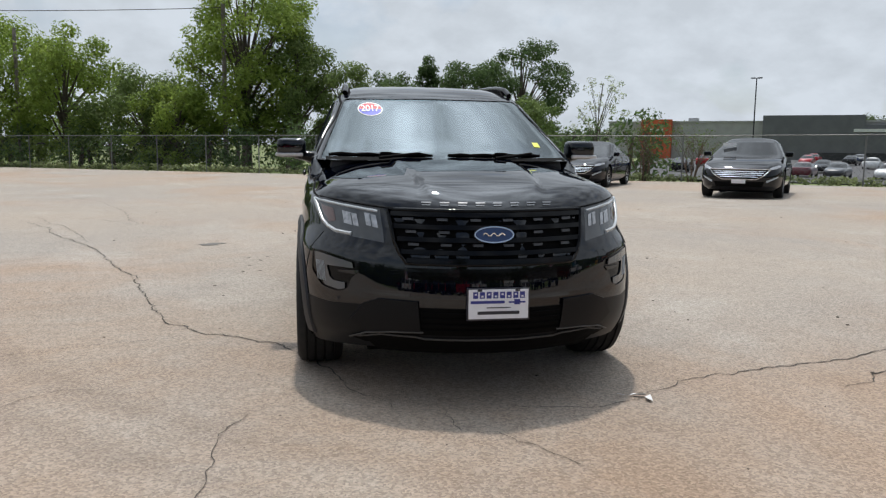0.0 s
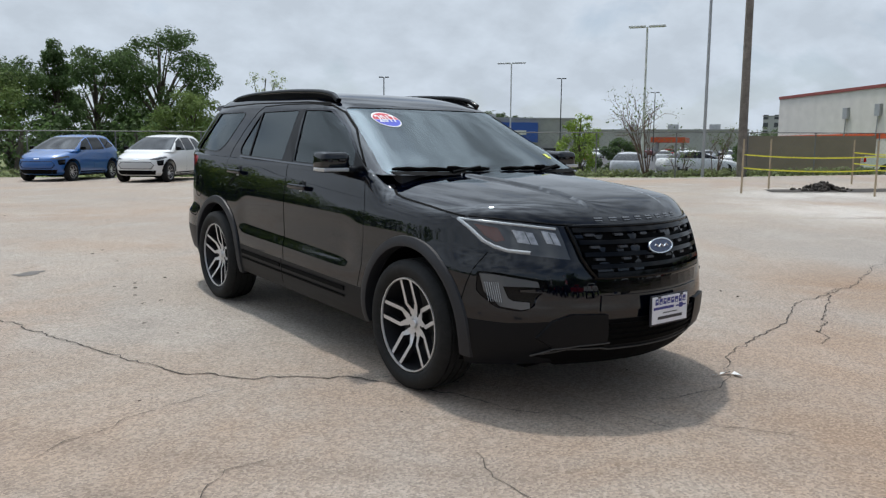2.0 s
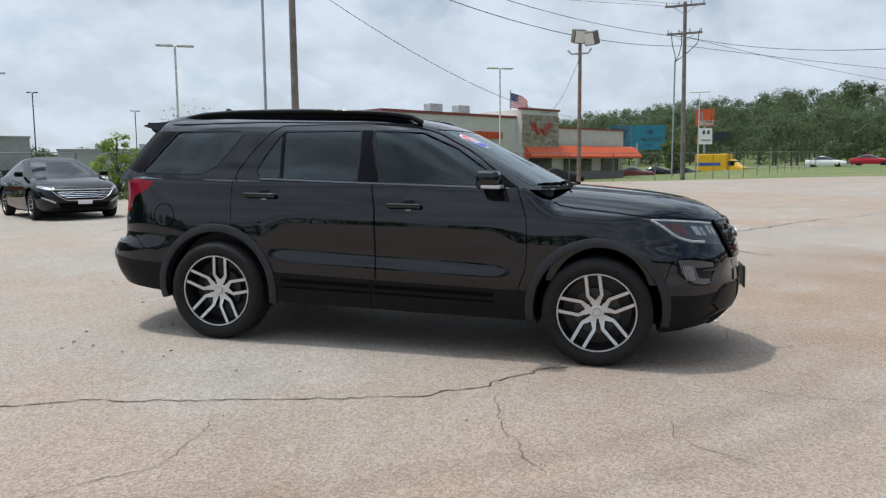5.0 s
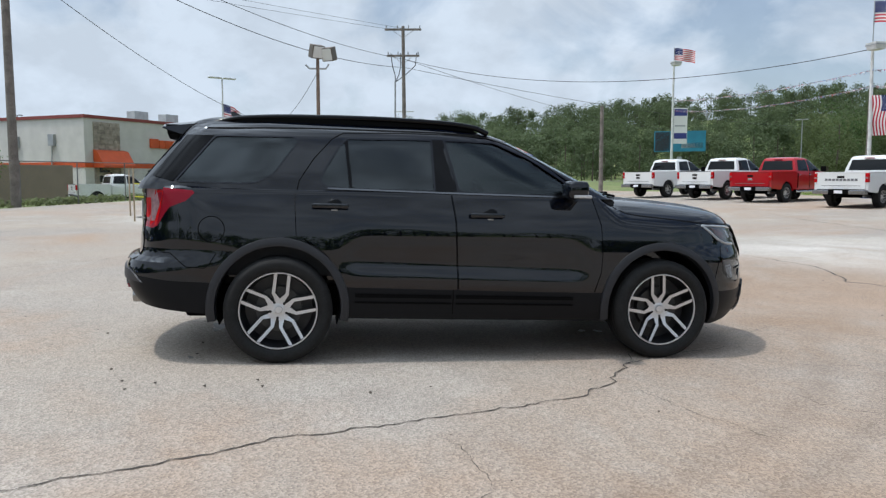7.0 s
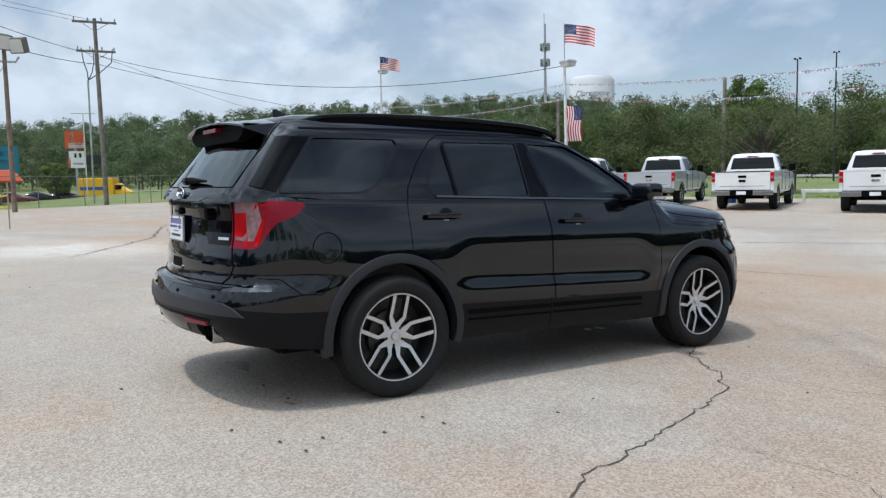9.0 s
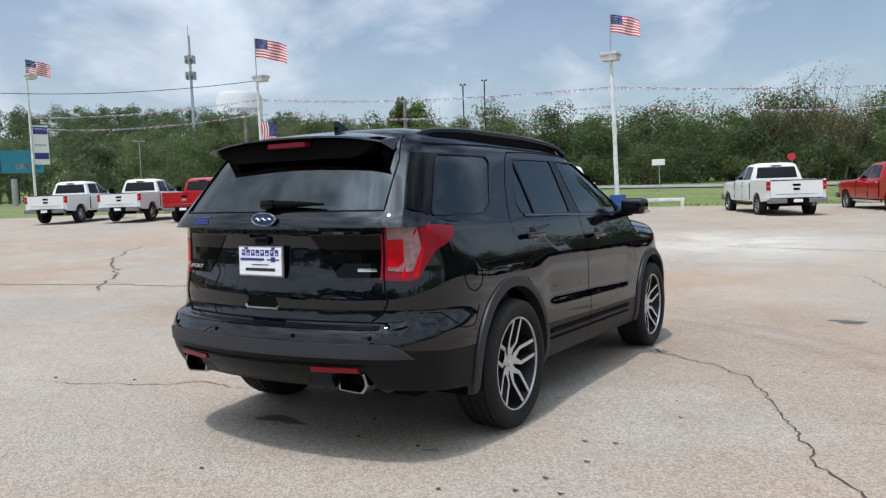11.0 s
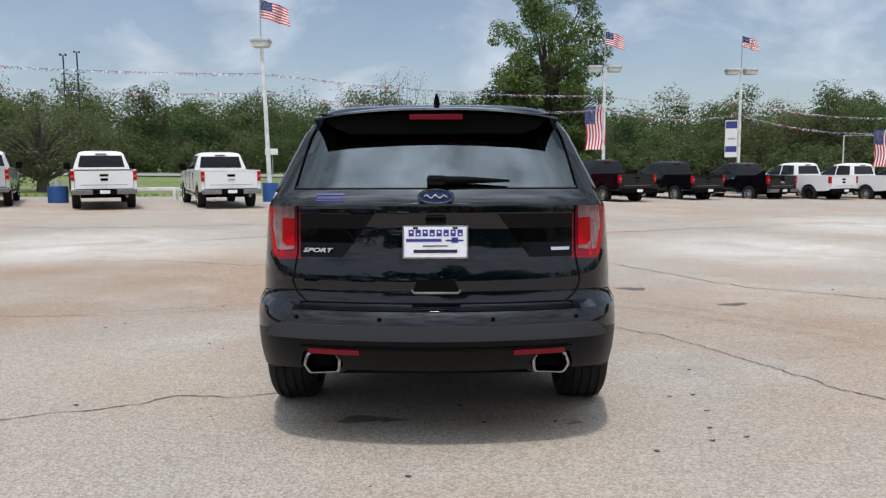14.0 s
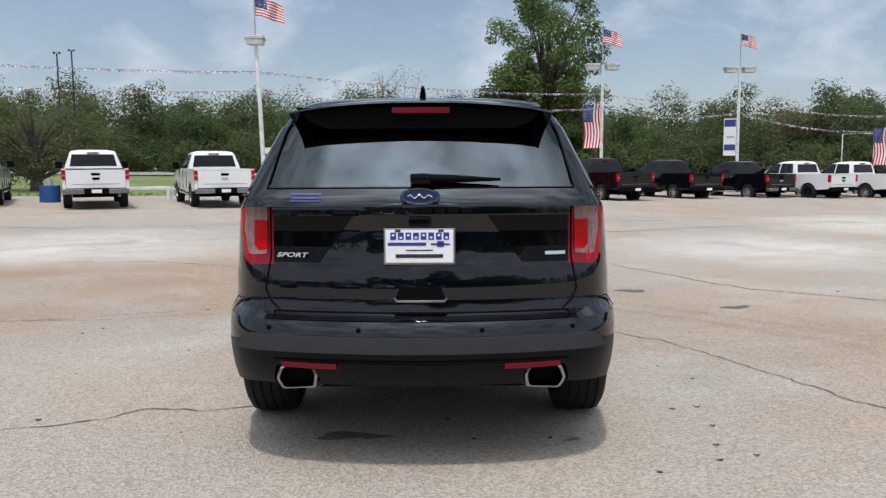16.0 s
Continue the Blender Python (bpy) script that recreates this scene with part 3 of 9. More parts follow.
def patch_on(levels, quad, out, side, nose, tail, n=10):
    """A thin curved panel between four corners in (y, z) on the side of a body."""
    bm = bmesh.new()
    g = []
    for i in range(n + 1):
        row = []
        for j in range(n + 1):
            u, v = i / n, j / n
            y, z = ((1 - u) * ((1 - v) * quad[0][k] + v * quad[1][k]) + u * ((1 - v) * quad[3][k] + v * quad[2][k]) for k in (0, 1))
            row.append(bm.verts.new((side * (width_at(levels, y, z, nose, tail) + out), y, z)))
        g.append(row)
    for a, b in zip(g, g[1:]):
        for j in range(n):
            bm.faces.new((a[j], a[j + 1], b[j + 1], b[j]))
    r = bmesh.ops.extrude_face_region(bm, geom=bm.faces[:])
    bmesh.ops.translate(bm, verts=[v for v in r["geom"] if isinstance(v, bmesh.types.BMVert)], vec=(-side * 0.012, 0, 0))
    bmesh.ops.recalc_face_normals(bm, faces=bm.faces[:])
    return bm


def strip_on(levels, path, width, out, side=1, nose=NOSE, tail=TAIL, thick=0.006):
    """A ribbon along a line in (y, z) on the side of a body."""
    bm = bmesh.new()
    pts = [Vector((p[0], p[1])) for p in path]
    rows = []
    for k, p in enumerate(pts):
        d = (pts[min(k + 1, len(pts) - 1)] - pts[max(k - 1, 0)]).normalized()
        nrm = Vector((-d.y, d.x)) * width / 2
        row = []
        for q, o in ((p + nrm, out - thick), (p + nrm, out), (p - nrm, out), (p - nrm, out - thick)):
            row.append(bm.verts.new((side * (width_at(levels, q.x, q.y, nose, tail) + o), q.x, q.y)))
        rows.append(row)
    for a, b in zip(rows, rows[1:]):
        for k in range(4):
            bm.faces.new((a[k], a[(k + 1) % 4], b[(k + 1) % 4], b[k]))
    bm.faces.new(rows[0]); bm.faces.new(rows[-1][::-1])
    bmesh.ops.recalc_face_normals(bm, faces=bm.faces[:])
    return bm


def dense(path, step=0.04):
    out = []
    for a, b in zip(path, path[1:]):
        n = max(1, int(math.dist(a, b) / step))
        out += [tuple(a[k] + (b[k] - a[k]) * i / n for k in range(len(a))) for i in range(n)]
    return out + [tuple(path[-1])]


def rounded(poly, r, n=4):
    """A polygon with its corners rounded."""
    out, m = [], len(poly)
    for i in range(m):
        p, a, b = Vector(poly[i]), Vector(poly[i - 1]), Vector(poly[(i + 1) % m])
        ra = min(r, (a - p).length * 0.45, (b - p).length * 0.45)
        s, e = p + (a - p).normalized() * ra, p + (b - p).normalized() * ra
        for k in range(n + 1):
            t = k / n
            out.append(tuple((1 - t) ** 2 * s + 2 * t * (1 - t) * p + t * t * e))
    return out


def both(poly, axis, a, b):
    """The same prism on either side of the car."""
    bm = bmesh.new()
    prism(bm, poly, axis, a, b)
    prism(bm, poly, axis, -b, -a)
    return bm


def islands(bm):
    """The loose pieces of a mesh, each as a bmesh of its own."""
    left, out = set(bm.verts), []
    while left:
        todo, seen = [left.pop()], set()
        while todo:
            v = todo.pop()
            seen.add(v)
            for e in v.link_edges:
                o = e.other_vert(v)
                if o not in seen:
                    seen.add(o); todo.append(o)
        left -= seen
        b2 = bmesh.new()
        mp = {v: b2.verts.new(v.co) for v in seen}
        for f in {f for v in seen for f in v.link_faces}:
            try:
                b2.faces.new([mp[v] for v in f.verts])
            except ValueError:
                pass
        out.append(b2)
    return out


def centre(bm):
    return sum((v.co for v in bm.verts), Vector()) / len(bm.verts)


def curve(rows):
    """A smooth table of (place, value) as a function of arrays."""
    gx = np.linspace(rows[0][0], rows[-1][0], 500)
    gv = np.array([lerp(rows, v) for v in gx])
    return lambda v: np.interp(v, gx, gv)


def ease(t, a, b):
    k = np.clip((t - a) / (b - a), 0.0, 1.0)
    return k * k * (3 - 2 * k)


# the body below the glass: half width by height, the nose and the tail in plan and in profile, the bonnet along and across
FLANK = curve([(0.15, 0.84), (0.22, 0.875), (0.29, 0.912), (0.37, 0.938), (0.46, 0.948), (0.56, 0.951), (0.64, 0.950), (0.74, 0.947), (0.84, 0.943), (0.92, 0.937), (0.98, 0.929), (1.04, 0.918), (1.10, 0.905), (1.15, 0.893), (1.19, 0.883), (1.24, 0.868)])
DOOR_DIP = curve([(0.50, 0.0), (0.612, 0.0), (0.63, -0.002), (0.675, -0.014), (0.69, -0.0155), (0.72, -0.0150), (0.80, -0.011), (0.88, -0.006), (0.97, 0.0)])
NOSE_SET = curve([(0, 0), (0.1, 0.006), (0.2, 0.026), (0.3, 0.055), (0.4, 0.094), (0.5, 0.146), (0.6, 0.220), (0.68, 0.300), (0.74, 0.380), (0.79, 0.470), (0.83, 0.570), (0.87, 0.70), (0.90, 0.82), (0.93, 0.97), (0.96, 1.2), (1.1, 2.6)])
NOSE_MID = curve([(0.15, -2.22), (0.24, -2.31), (0.31, -2.38), (0.37, -2.425), (0.45, -2.45), (0.55, -2.455), (0.65, -2.445), (0.75, -2.43), (0.82, -2.413), (0.90, -2.385), (0.96, -2.355), (1.00, -2.332), (1.03, -2.31), (1.06, -2.28), (1.1, -2.23), (1.3, -1.95)])
TAIL_SET = curve([(0, 0), (0.1, 0.003), (0.2, 0.012), (0.3, 0.026), (0.4, 0.044), (0.5, 0.066), (0.6, 0.094), (0.68, 0.125), (0.74, 0.160), (0.79, 0.205), (0.83, 0.262), (0.87, 0.35), (0.90, 0.45), (0.93, 0.60), (0.96, 0.85), (1.1, 2.4)])
TAIL_MID = curve([(0.15, 2.36), (0.30, 2.44), (0.38, 2.50), (0.45, 2.555), (0.52, 2.590), (0.58, 2.603), (0.64, 2.600), (0.68, 2.588), (0.708, 2.570), (0.722, 2.535), (0.735, 2.512), (0.76, 2.503), (0.85, 2.502), (0.92, 2.494), (1.0, 2.478), (1.1, 2.474), (1.17, 2.478), (1.2, 2.478), (1.24, 2.472), (1.35, 2.44)])
BONNET = curve([(-2.7, 0.86), (-2.45, 0.955), (-2.36, 1.005), (-2.28, 1.052), (-2.18, 1.094), (-2.05, 1.128), (-1.85, 1.160), (-1.6, 1.184), (-1.3, 1.205), (-1.1, 1.217), (-0.9, 1.232), (2.8, 1.235)])
CROWN = curve([(0, 0), (0.2, 0.002), (0.35, 0.006), (0.5, 0.015), (0.62, 0.030), (0.72, 0.052), (0.80, 0.082), (0.86, 0.118), (0.92, 0.17), (1.1, 0.40)])


def softmax2(a, b, k):
    h = np.maximum(k - np.abs(a - b), 0.0) / k
    return np.maximum(a, b) + h * h * k * 0.25


def steep(f, x):
    return np.sqrt(1 + ((f(x + 0.01) - f(x - 0.01)) / 0.02) ** 2)


def suv_field(x, y, z):
    """Below nought inside the body, above it outside."""
    ax = np.abs(x)
    w = FLANK(z) + 0.010
    w = w + ease(y, -0.90, -0.66) * (1 - ease(y, 0.84, 1.04)) * DOOR_DIP(z - 0.026 * (y - 0.15))
    w = w + 0.012 * ease(y, 1.93, 2.0) * (1 - ease(z, 0.735, 0.775)) * ease(z, 0.55, 0.60)
    side = (ax - w) / 1.02
    xs = ax / (1.115 - 0.055 * ease(z, 0.76, 0.88))
    nose = (NOSE_MID(z) + NOSE_SET(xs) - y) / steep(NOSE_SET, xs)
    # the upper corner of the bumper lies further out than the gate
    tx = ax / (1.035 + 0.015 * (1 - ease(z, 0.72, 0.78)))
    tail = (y - TAIL_MID(z) + TAIL_SET(tx)) / steep(TAIL_SET, tx)
    ridge = 0.29 + 0.09 * (y + 2.2)
    dome = 0.015 * (1 - ease(ax, ridge, ridge + 0.030)) * ease(y, -2.27, -2.10) * (1 - ease(y, -1.2, -1.05))
    top = (z - BONNET(y) + CROWN(ax) * (1 - ease(y, -1.12, -0.86)) - dome) / 1.06
    f = softmax2(side, nose, 0.05)
    f = softmax2(f, tail, 0.05)
    f = softmax2(f, top, 0.035)
    return softmax2(f, 0.21 - z, 0.06)


def cast(p, d, far=2.0):
    """How far along d the surface lies from the inner points p."""
    lo, hi = np.zeros(len(p)), np.full(len(p), far)
    for _ in range(34):
        mid = (lo + hi) / 2
        q = p + d * mid[:, None]
        out = suv_field(q[:, 0], q[:, 1], q[:, 2]) > 0
        hi, lo = np.where(out, mid, hi), np.where(out, lo, mid)
    return (lo + hi) / 2


def suv_body():
    """The surface as one closed mesh: a gridded box drawn in on the body."""
    half = np.concatenate([np.linspace(0.0, 0.20, 5), np.linspace(0.225, 0.425, 11), np.linspace(0.47, 1.05, 12)])
    xs, ys, zs = np.concatenate([-half[:0:-1], half]), np.linspace(-2.65, 2.75, 104), np.linspace(0.1, 1.34, 40)
    pts, index, faces = [], {}, []

    def vert(i, j, k):
        if (i, j, k) not in index:
            index[(i, j, k)] = len(pts)
            pts.append((xs[i], ys[j], zs[k]))
        return index[(i, j, k)]
    nx, ny, nz = len(xs) - 1, len(ys) - 1, len(zs) - 1
    for i in range(nx):
        for k in range(nz):
            for j in (0, ny):
                faces.append([vert(i, j, k), vert(i + 1, j, k), vert(i + 1, j, k + 1), vert(i, j, k + 1)])
        for j in range(ny):
            for k in (0, nz):
                faces.append([vert(i, j, k), vert(i, j + 1, k), vert(i + 1, j + 1, k), vert(i + 1, j, k)])
    for j in range(ny):
        for k in range(nz):
            for i in (0, nx):
                faces.append([vert(i, j, k), vert(i, j, k + 1), vert(i, j + 1, k + 1), vert(i, j + 1, k)])
    p = np.array(pts)
    core = np.stack([np.clip(p[:, 0], -0.62, 0.62), np.clip(p[:, 1], -1.72, 2.0), np.clip(p[:, 2], 0.50, 0.95)], 1)
    d = p - core
    d /= np.linalg.norm(d, axis=1)[:, None]
    p = core + d * cast(core, d)[:, None]
    bm = bmesh.new()
    vs = [bm.verts.new(c) for c in p]
    for f in faces:
        bm.faces.new([vs[i] for i in f])
    bmesh.ops.recalc_face_normals(bm, faces=bm.faces[:])
    return bm


def lookup(us, vs, origin, way, axis):
    """A table of where the surface lies along one axis, for quick reading."""
    u, v = np.meshgrid(us, vs, indexing="ij")
    p = np.stack(origin(u.ravel(), v.ravel()), 1)
    d = np.tile(np.array(way, float), (len(p), 1))
    t = (p + d * cast(p, d, 2.6)[:, None])[:, axis].reshape(u.shape)

    def at(a, b):
        i, j = np.clip((a - us[0]) / (us[1] - us[0]), 0, len(us) - 1.001), np.clip((b - vs[0]) / (vs[1] - vs[0]), 0, len(vs) - 1.001)
        i0, j0 = int(i), int(j)
        fi, fj = i - i0, j - j0
        return float((t[i0, j0] * (1 - fi) + t[i0 + 1, j0] * fi) * (1 - fj) + (t[i0, j0 + 1] * (1 - fi) + t[i0 + 1, j0 + 1] * fi) * fj)
    return at


SUV_X = lookup(np.linspace(-2.4, 2.6, 301), np.linspace(0.24, 1.22, 99), lambda u, v: (0 * u, u, v), (1, 0, 0), 0)
SUV_FRONT = lookup(np.linspace(0, 0.94, 95), np.linspace(0.24, 1.20, 97), lambda u, v: (u, 0 * u, v), (0, -1, 0), 1)
SUV_BACK = lookup(np.linspace(0, 0.94, 95), np.linspace(0.24, 1.22, 99), lambda u, v: (u, 0 * u, v), (0, 1, 0), 1)
SUV_UP = SUV_LOW = "body"
SUV_TOP = [(1.205, -1.235, 2.472, 0.882), (1.23, -1.17, 2.465, 0.872), (1.32, -0.985, 2.403, 0.838), (1.40, -0.82, 2.346, 0.805), (1.50, -0.62, 2.273, 0.764), (1.58, -0.46, 2.213, 0.730), (1.63, -0.355, 2.174, 0.704),
           (1.665, -0.25, 2.146, 0.675), (1.70, -0.10, 2.10, 0.632), (1.725, 0.06, 2.03, 0.582), (1.745, 0.28, 1.92, 0.51), (1.758, 0.52, 1.76, 0.42), (1.766, 0.80, 1.5, 0.28)]
TOP_NOSE = [(0, 0), (0.015, 0.32), (0.05, 0.58), (0.11, 0.80), (0.18, 0.93), (0.28, 0.985), (0.4, 1.0)]
TOP_TAIL = [(0, 0), (0.014, 0.4), (0.034, 0.65), (0.065, 0.83), (0.11, 0.92), (0.22, 0.965), (0.6, 1.0)]
LOW_NOSE = [(0, 0), (0.02, 0.42), (0.06, 0.62), (0.13, 0.76), (0.25, 0.87), (0.45, 0.95), (0.75, 0.99), (1.0, 1.0)]


def build_suv():
    car = thing("sport_utility_vehicle", "black mid-size sport utility vehicle with tinted glass parked on the lot", "car", m=pose(0.014, 0, 0, 1.5, -0.2, 0.25))
    whole = suv_body()
    skirt = bmesh.new()
    prism(skirt, [(-3, 0), (-3, 0.53), (-2.3, 0.53), (-2.11, 0.510), (-1.87, 0.515), (-0.845, 0.505), (0.15, 0.523), (0.93, 0.542), (1.84, 0.570), (2.16, 0.581), (2.38, 0.603), (2.47, 0.640), (3, 0.652), (3, 0)], "x", -1.3, 1.3)
    low = boolean(whole.copy(), skirt, "INTERSECT")
    up = boolean(whole, skirt, "DIFFERENCE")
    arches = bmesh.new()
    for y in (-1.4325, 1.4325):
        for s in (-1, 1):
            prism(arches, [(y + 0.443 * math.cos(a), 0.395 + 0.443 * math.sin(a)) for a in [2 * math.pi * k / 48 for k in range(48)]], "x", s * 0.60, s * 1.3)
    up = boolean(up, arches, "DIFFERENCE")
    low = boolean(low, arches, "DIFFERENCE")
    under = bmesh.new()
    prism(under, [(-2.7, 0.0), (-2.7, 0.30), (-2.2, 0.285), (-1.9, 0.25), (-1.0, 0.285), (1.0, 0.315), (1.86, 0.345), (2.2, 0.375), (2.45, 0.405), (2.8, 0.41), (2.8, 0.0)], "x", -1.2, 1.2)
    low = boolean(low, under, "DIFFERENCE")
    # notches in the bumper for the exhaust tips
    notch = bmesh.new()
    for s in (-1, 1):
        prism(notch, [(s * x, z) for x, z in rounded([(0.455, 0.30), (0.655, 0.30), (0.672, 0.43), (0.650, 0.502), (0.482, 0.502), (0.455, 0.455)], 0.02, 3)], "y", 2.2, 2.8)
    low = boolean(low, notch, "DIFFERENCE")
    # lamps and doors are cut out of the body, with a gap round each
    head = [(0.524, 1.000), (0.508, 0.838), (0.60, 0.850), (0.73, 0.863), (0.775, 0.882), (0.805, 0.912), (0.848, 1.030), (0.77, 1.026), (0.66, 1.014)]
    tail = [(2.70, 1.232), (2.34, 1.226), (2.02, 1.203), (2.005, 1.185), (2.06, 1.13), (2.17, 1.085), (2.20, 1.05), (2.262, 0.95), (2.30, 0.936), (2.42, 0.948), (2.70, 0.962)]
    fog = [(0.845, 0.768), (0.80, 0.768), (0.63, 0.738), (0.61, 0.70), (0.665, 0.645), (0.672, 0.60), (0.72, 0.572), (0.80, 0.585), (0.85, 0.66)]
    cut_t = both(tail, "x", 0.672, 1.2)
    cut_h = bmesh.new()
    for s in (-1, 1):
        prism(cut_h, [(s * 1.04 * x, z) for x, z in head], "y", -2.7, -1.70)
    lamps = boolean(up.copy(), cut_h, "INTERSECT")
    up = boolean(up, cut_h, "DIFFERENCE")
    lights = boolean(up.copy(), cut_t, "INTERSECT")
    up = boolean(up, cut_t, "DIFFERENCE")
    cut_f = bmesh.new()
    for s in (-1, 1):
        prism(cut_f, rounded([(s * 1.05 * x, z) for x, z in fog], 0.02, 3), "y", -2.7, -1.95)
    fogs = boolean(up.copy(), cut_f, "INTERSECT")
    up = boolean(up, cut_f, "DIFFERENCE")
    rear_door = [(1.318, 1.3), (1.324, 1.13), (1.312, 0.90), (1.22, 0.86), (1.10, 0.77), (1.00, 0.64), (0.958, 0.50), (0.158, 0.50), (0.184, 1.029), (0.232, 1.3)]
    front_door = [(0.220, 1.3), (0.172, 1.029), (0.146, 0.50), (-0.88, 0.50), (-0.932, 0.66), (-0.940, 0.80), (-0.926, 1.006), (-0.862, 1.195), (-0.84, 1.3)]

    def grown(poly, g):
        c = sum((Vector(p) for p in poly), Vector((0, 0))) / len(poly)
        return [tuple(Vector(p) + Vector((g if p[0] > c.x else -g, g if p[1] > c.y else -g))) for p in poly]
    doors = []
    for poly in (rear_door, front_door):
        panel = boolean(up.copy(), both(poly, "x", 0.70, 1.2), "INTERSECT")
        up = boolean(up, both(grown(poly, 0.005), "x", 0.69, 1.2), "DIFFERENCE")
        doors += islands(panel)
    # bonnet, cut along its shut line
    body = part("body", up, BLACK_PAINT, car, "gloss black painted body shell", 28)
    part("lower_body", low, CLADDING, car, "dark grey plastic lower bumper and sill cladding", 28)
    door_obs = []
    for d in doors:
        c = centre(d)
        ob = part("door", d, BLACK_PAINT, car, "black painted door", 28)
        door_obs.append((ob, c))
    # upper house: roof and pillars with window openings
    zs = [1.205, 1.23, 1.26, 1.29, 1.32, 1.36, 1.40, 1.45, 1.50, 1.54, 1.58, 1.605, 1.63, 1.65, 1.665, 1.683, 1.70, 1.713, 1.725, 1.736, 1.745, 1.752, 1.758, 1.766]
    top = shell(SUV_TOP, zs, TOP_NOSE, TOP_TAIL)
    inner = [(z, f + 0.05, r - 0.05, w - 0.04) for z, f, r, w in SUV_TOP[:9]]
    inner = shell(inner, [1.17] + zs[1:17], TOP_NOSE, TOP_TAIL)
    top = boolean(top, inner, "DIFFERENCE")
    quarter = rounded([(2.145, 1.262), (1.885, 1.592), (1.335, 1.600), (1.310, 1.565), (1.485, 1.325), (1.59, 1.268), (1.69, 1.258)], 0.03)
    rear_w = rounded([(1.152, 1.295), (1.125, 1.365), (1.018, 1.540), (0.965, 1.600), (0.345, 1.612), (0.330, 1.236), (0.965, 1.238), (1.115, 1.250)], 0.02)
    front_w = rounded([(0.250, 1.612), (0.150, 1.232), (-0.70, 1.222), (-0.655, 1.330), (-0.40, 1.495), (-0.13, 1.607)], 0.02)
    back_w = rounded([(0.70, 1.296), (0.642, 1.575), (0.57, 1.67), (-0.57, 1.67), (-0.642, 1.575), (-0.70, 1.296)], 0.03)
    wind = rounded([(0.835, 1.212), (0.645, 1.625), (-0.645, 1.625), (-0.835, 1.212)], 0.03)
    panes = bmesh.new()
    for poly in (quarter, rear_w, front_w):
        for s in (-1, 1):
            prism(panes, poly, "x", s * 0.45, s * 1.1)
    prism(panes, back_w, "y", 1.9, 2.8)
    prism(panes, wind, "y", -1.6, 0.12)
    outer_g = shell(SUV_TOP, zs, TOP_NOSE, TOP_TAIL, inset=0.005)
    inner_g = shell(SUV_TOP, [1.19] + zs[1:-1], TOP_NOSE, TOP_TAIL, inset=0.010)
    glass = boolean(boolean(outer_g, inner_g, "DIFFERENCE"), panes.copy(), "INTERSECT")
    top = boolean(top, panes, "DIFFERENCE")
    part("roof", top, BLACK_PAINT, car, "black painted roof and pillars", 28)
    for g in islands(glass):
        c = centre(g)
        if len(g.faces) < 3:
            g.free()
        elif c.y < -0.3 and abs(c.x) < 0.2:
            part("windscreen", g, GLASS_CLEAR, car, "clear sloping windscreen", 30)
        elif c.y > 1.9 and abs(c.x) < 0.2:
            part("rear_window", g, GLASS_REAR, car, "dark tinted tailgate window", 30)
        else:
            part("side_window", g, GLASS_DARK if c.y > 0.25 else tint_front, car, "dark tinted side window", 30)
    for s in (-1, 1):
        # black trim round the glass, quarter bar, rails, mirrors, handles
        for poly, wd in ((rear_w, 0.013), (front_w, 0.013), (quarter, 0.010)):
            part("window_trim", strip_on(SUV_TOP, dense(list(poly) + [poly[0]], 0.08), wd, 0.003, s, TOP_NOSE, TOP_TAIL), SATIN_TRIM, car)
        part("window_bar", strip_on(SUV_TOP, dense([(0.935, 1.24), (0.970, 1.590)], 0.06), 0.024, 0.003, s, TOP_NOSE, TOP_TAIL), GLOSS_BLACK, car)
        part("centre_pillar_cover", slab_on(SUV_TOP, [(0.325, 1.235), (0.165, 1.232), (0.19, 1.42), (0.26, 1.612), (0.34, 1.612), (0.335, 1.42)], 0.003, 0.01, TOP_NOSE, TOP_TAIL, s), GLOSS_BLACK, car)
        part("belt_moulding", strip_on(SUV_TOP, dense([(1.10, 1.238), (0.3, 1.225), (-0.80, 1.213)], 0.1), 0.012, 0.010, s, TOP_NOSE, TOP_TAIL), SHEEN_BLACK, car)
        rail = bmesh.new()
        rp = [(s * 0.640, -0.10, 1.672), (s * 0.630, 0.0, 1.715), (s * 0.622, 0.25, 1.742), (s * 0.614, 0.8, 1.755), (s * 0.604, 1.35, 1.747), (s * 0.594, 1.75, 1.722), (s * 0.59, 1.92, 1.68)]
        rp = [tuple(lerp([(p[1], *p) for p in rp], y, k) for k in (1, 2, 3)) for y in span(-0.10, 1.92, 24)]
        tube(rail, rp, 0.021, 8)
        part("roof_rail", rail, GLOSS_BLACK, car, "black roof rail", 50)
        rb = bmesh.new()
        prism(rb, [(-0.06, 1.66), (0.05, 1.715), (0.35, 1.742), (0.8, 1.752), (1.3, 1.746), (1.7, 1.722), (1.9, 1.67), (1.5, 1.67), (0.5, 1.68)], "x", s * 0.597, s * 0.624)
        part("rail_base", rb, MATTE_BLACK, car)
        # shut line round the doors, and the glass-black rear pillar
        part("door_gap", strip_on(SUV_TOP, dense([(1.312, 1.225), (1.298, 1.29), (1.20, 1.445), (1.07, 1.592), (0.99, 1.640), (0.6, 1.654), (0.2, 1.654), (-0.08, 1.642), (-0.26, 1.590), (-0.48, 1.478), (-0.69, 1.338), (-0.82, 1.24)], 0.04), 0.007, 0.0015, s, TOP_NOSE, TOP_TAIL), MATTE_BLACK, car)
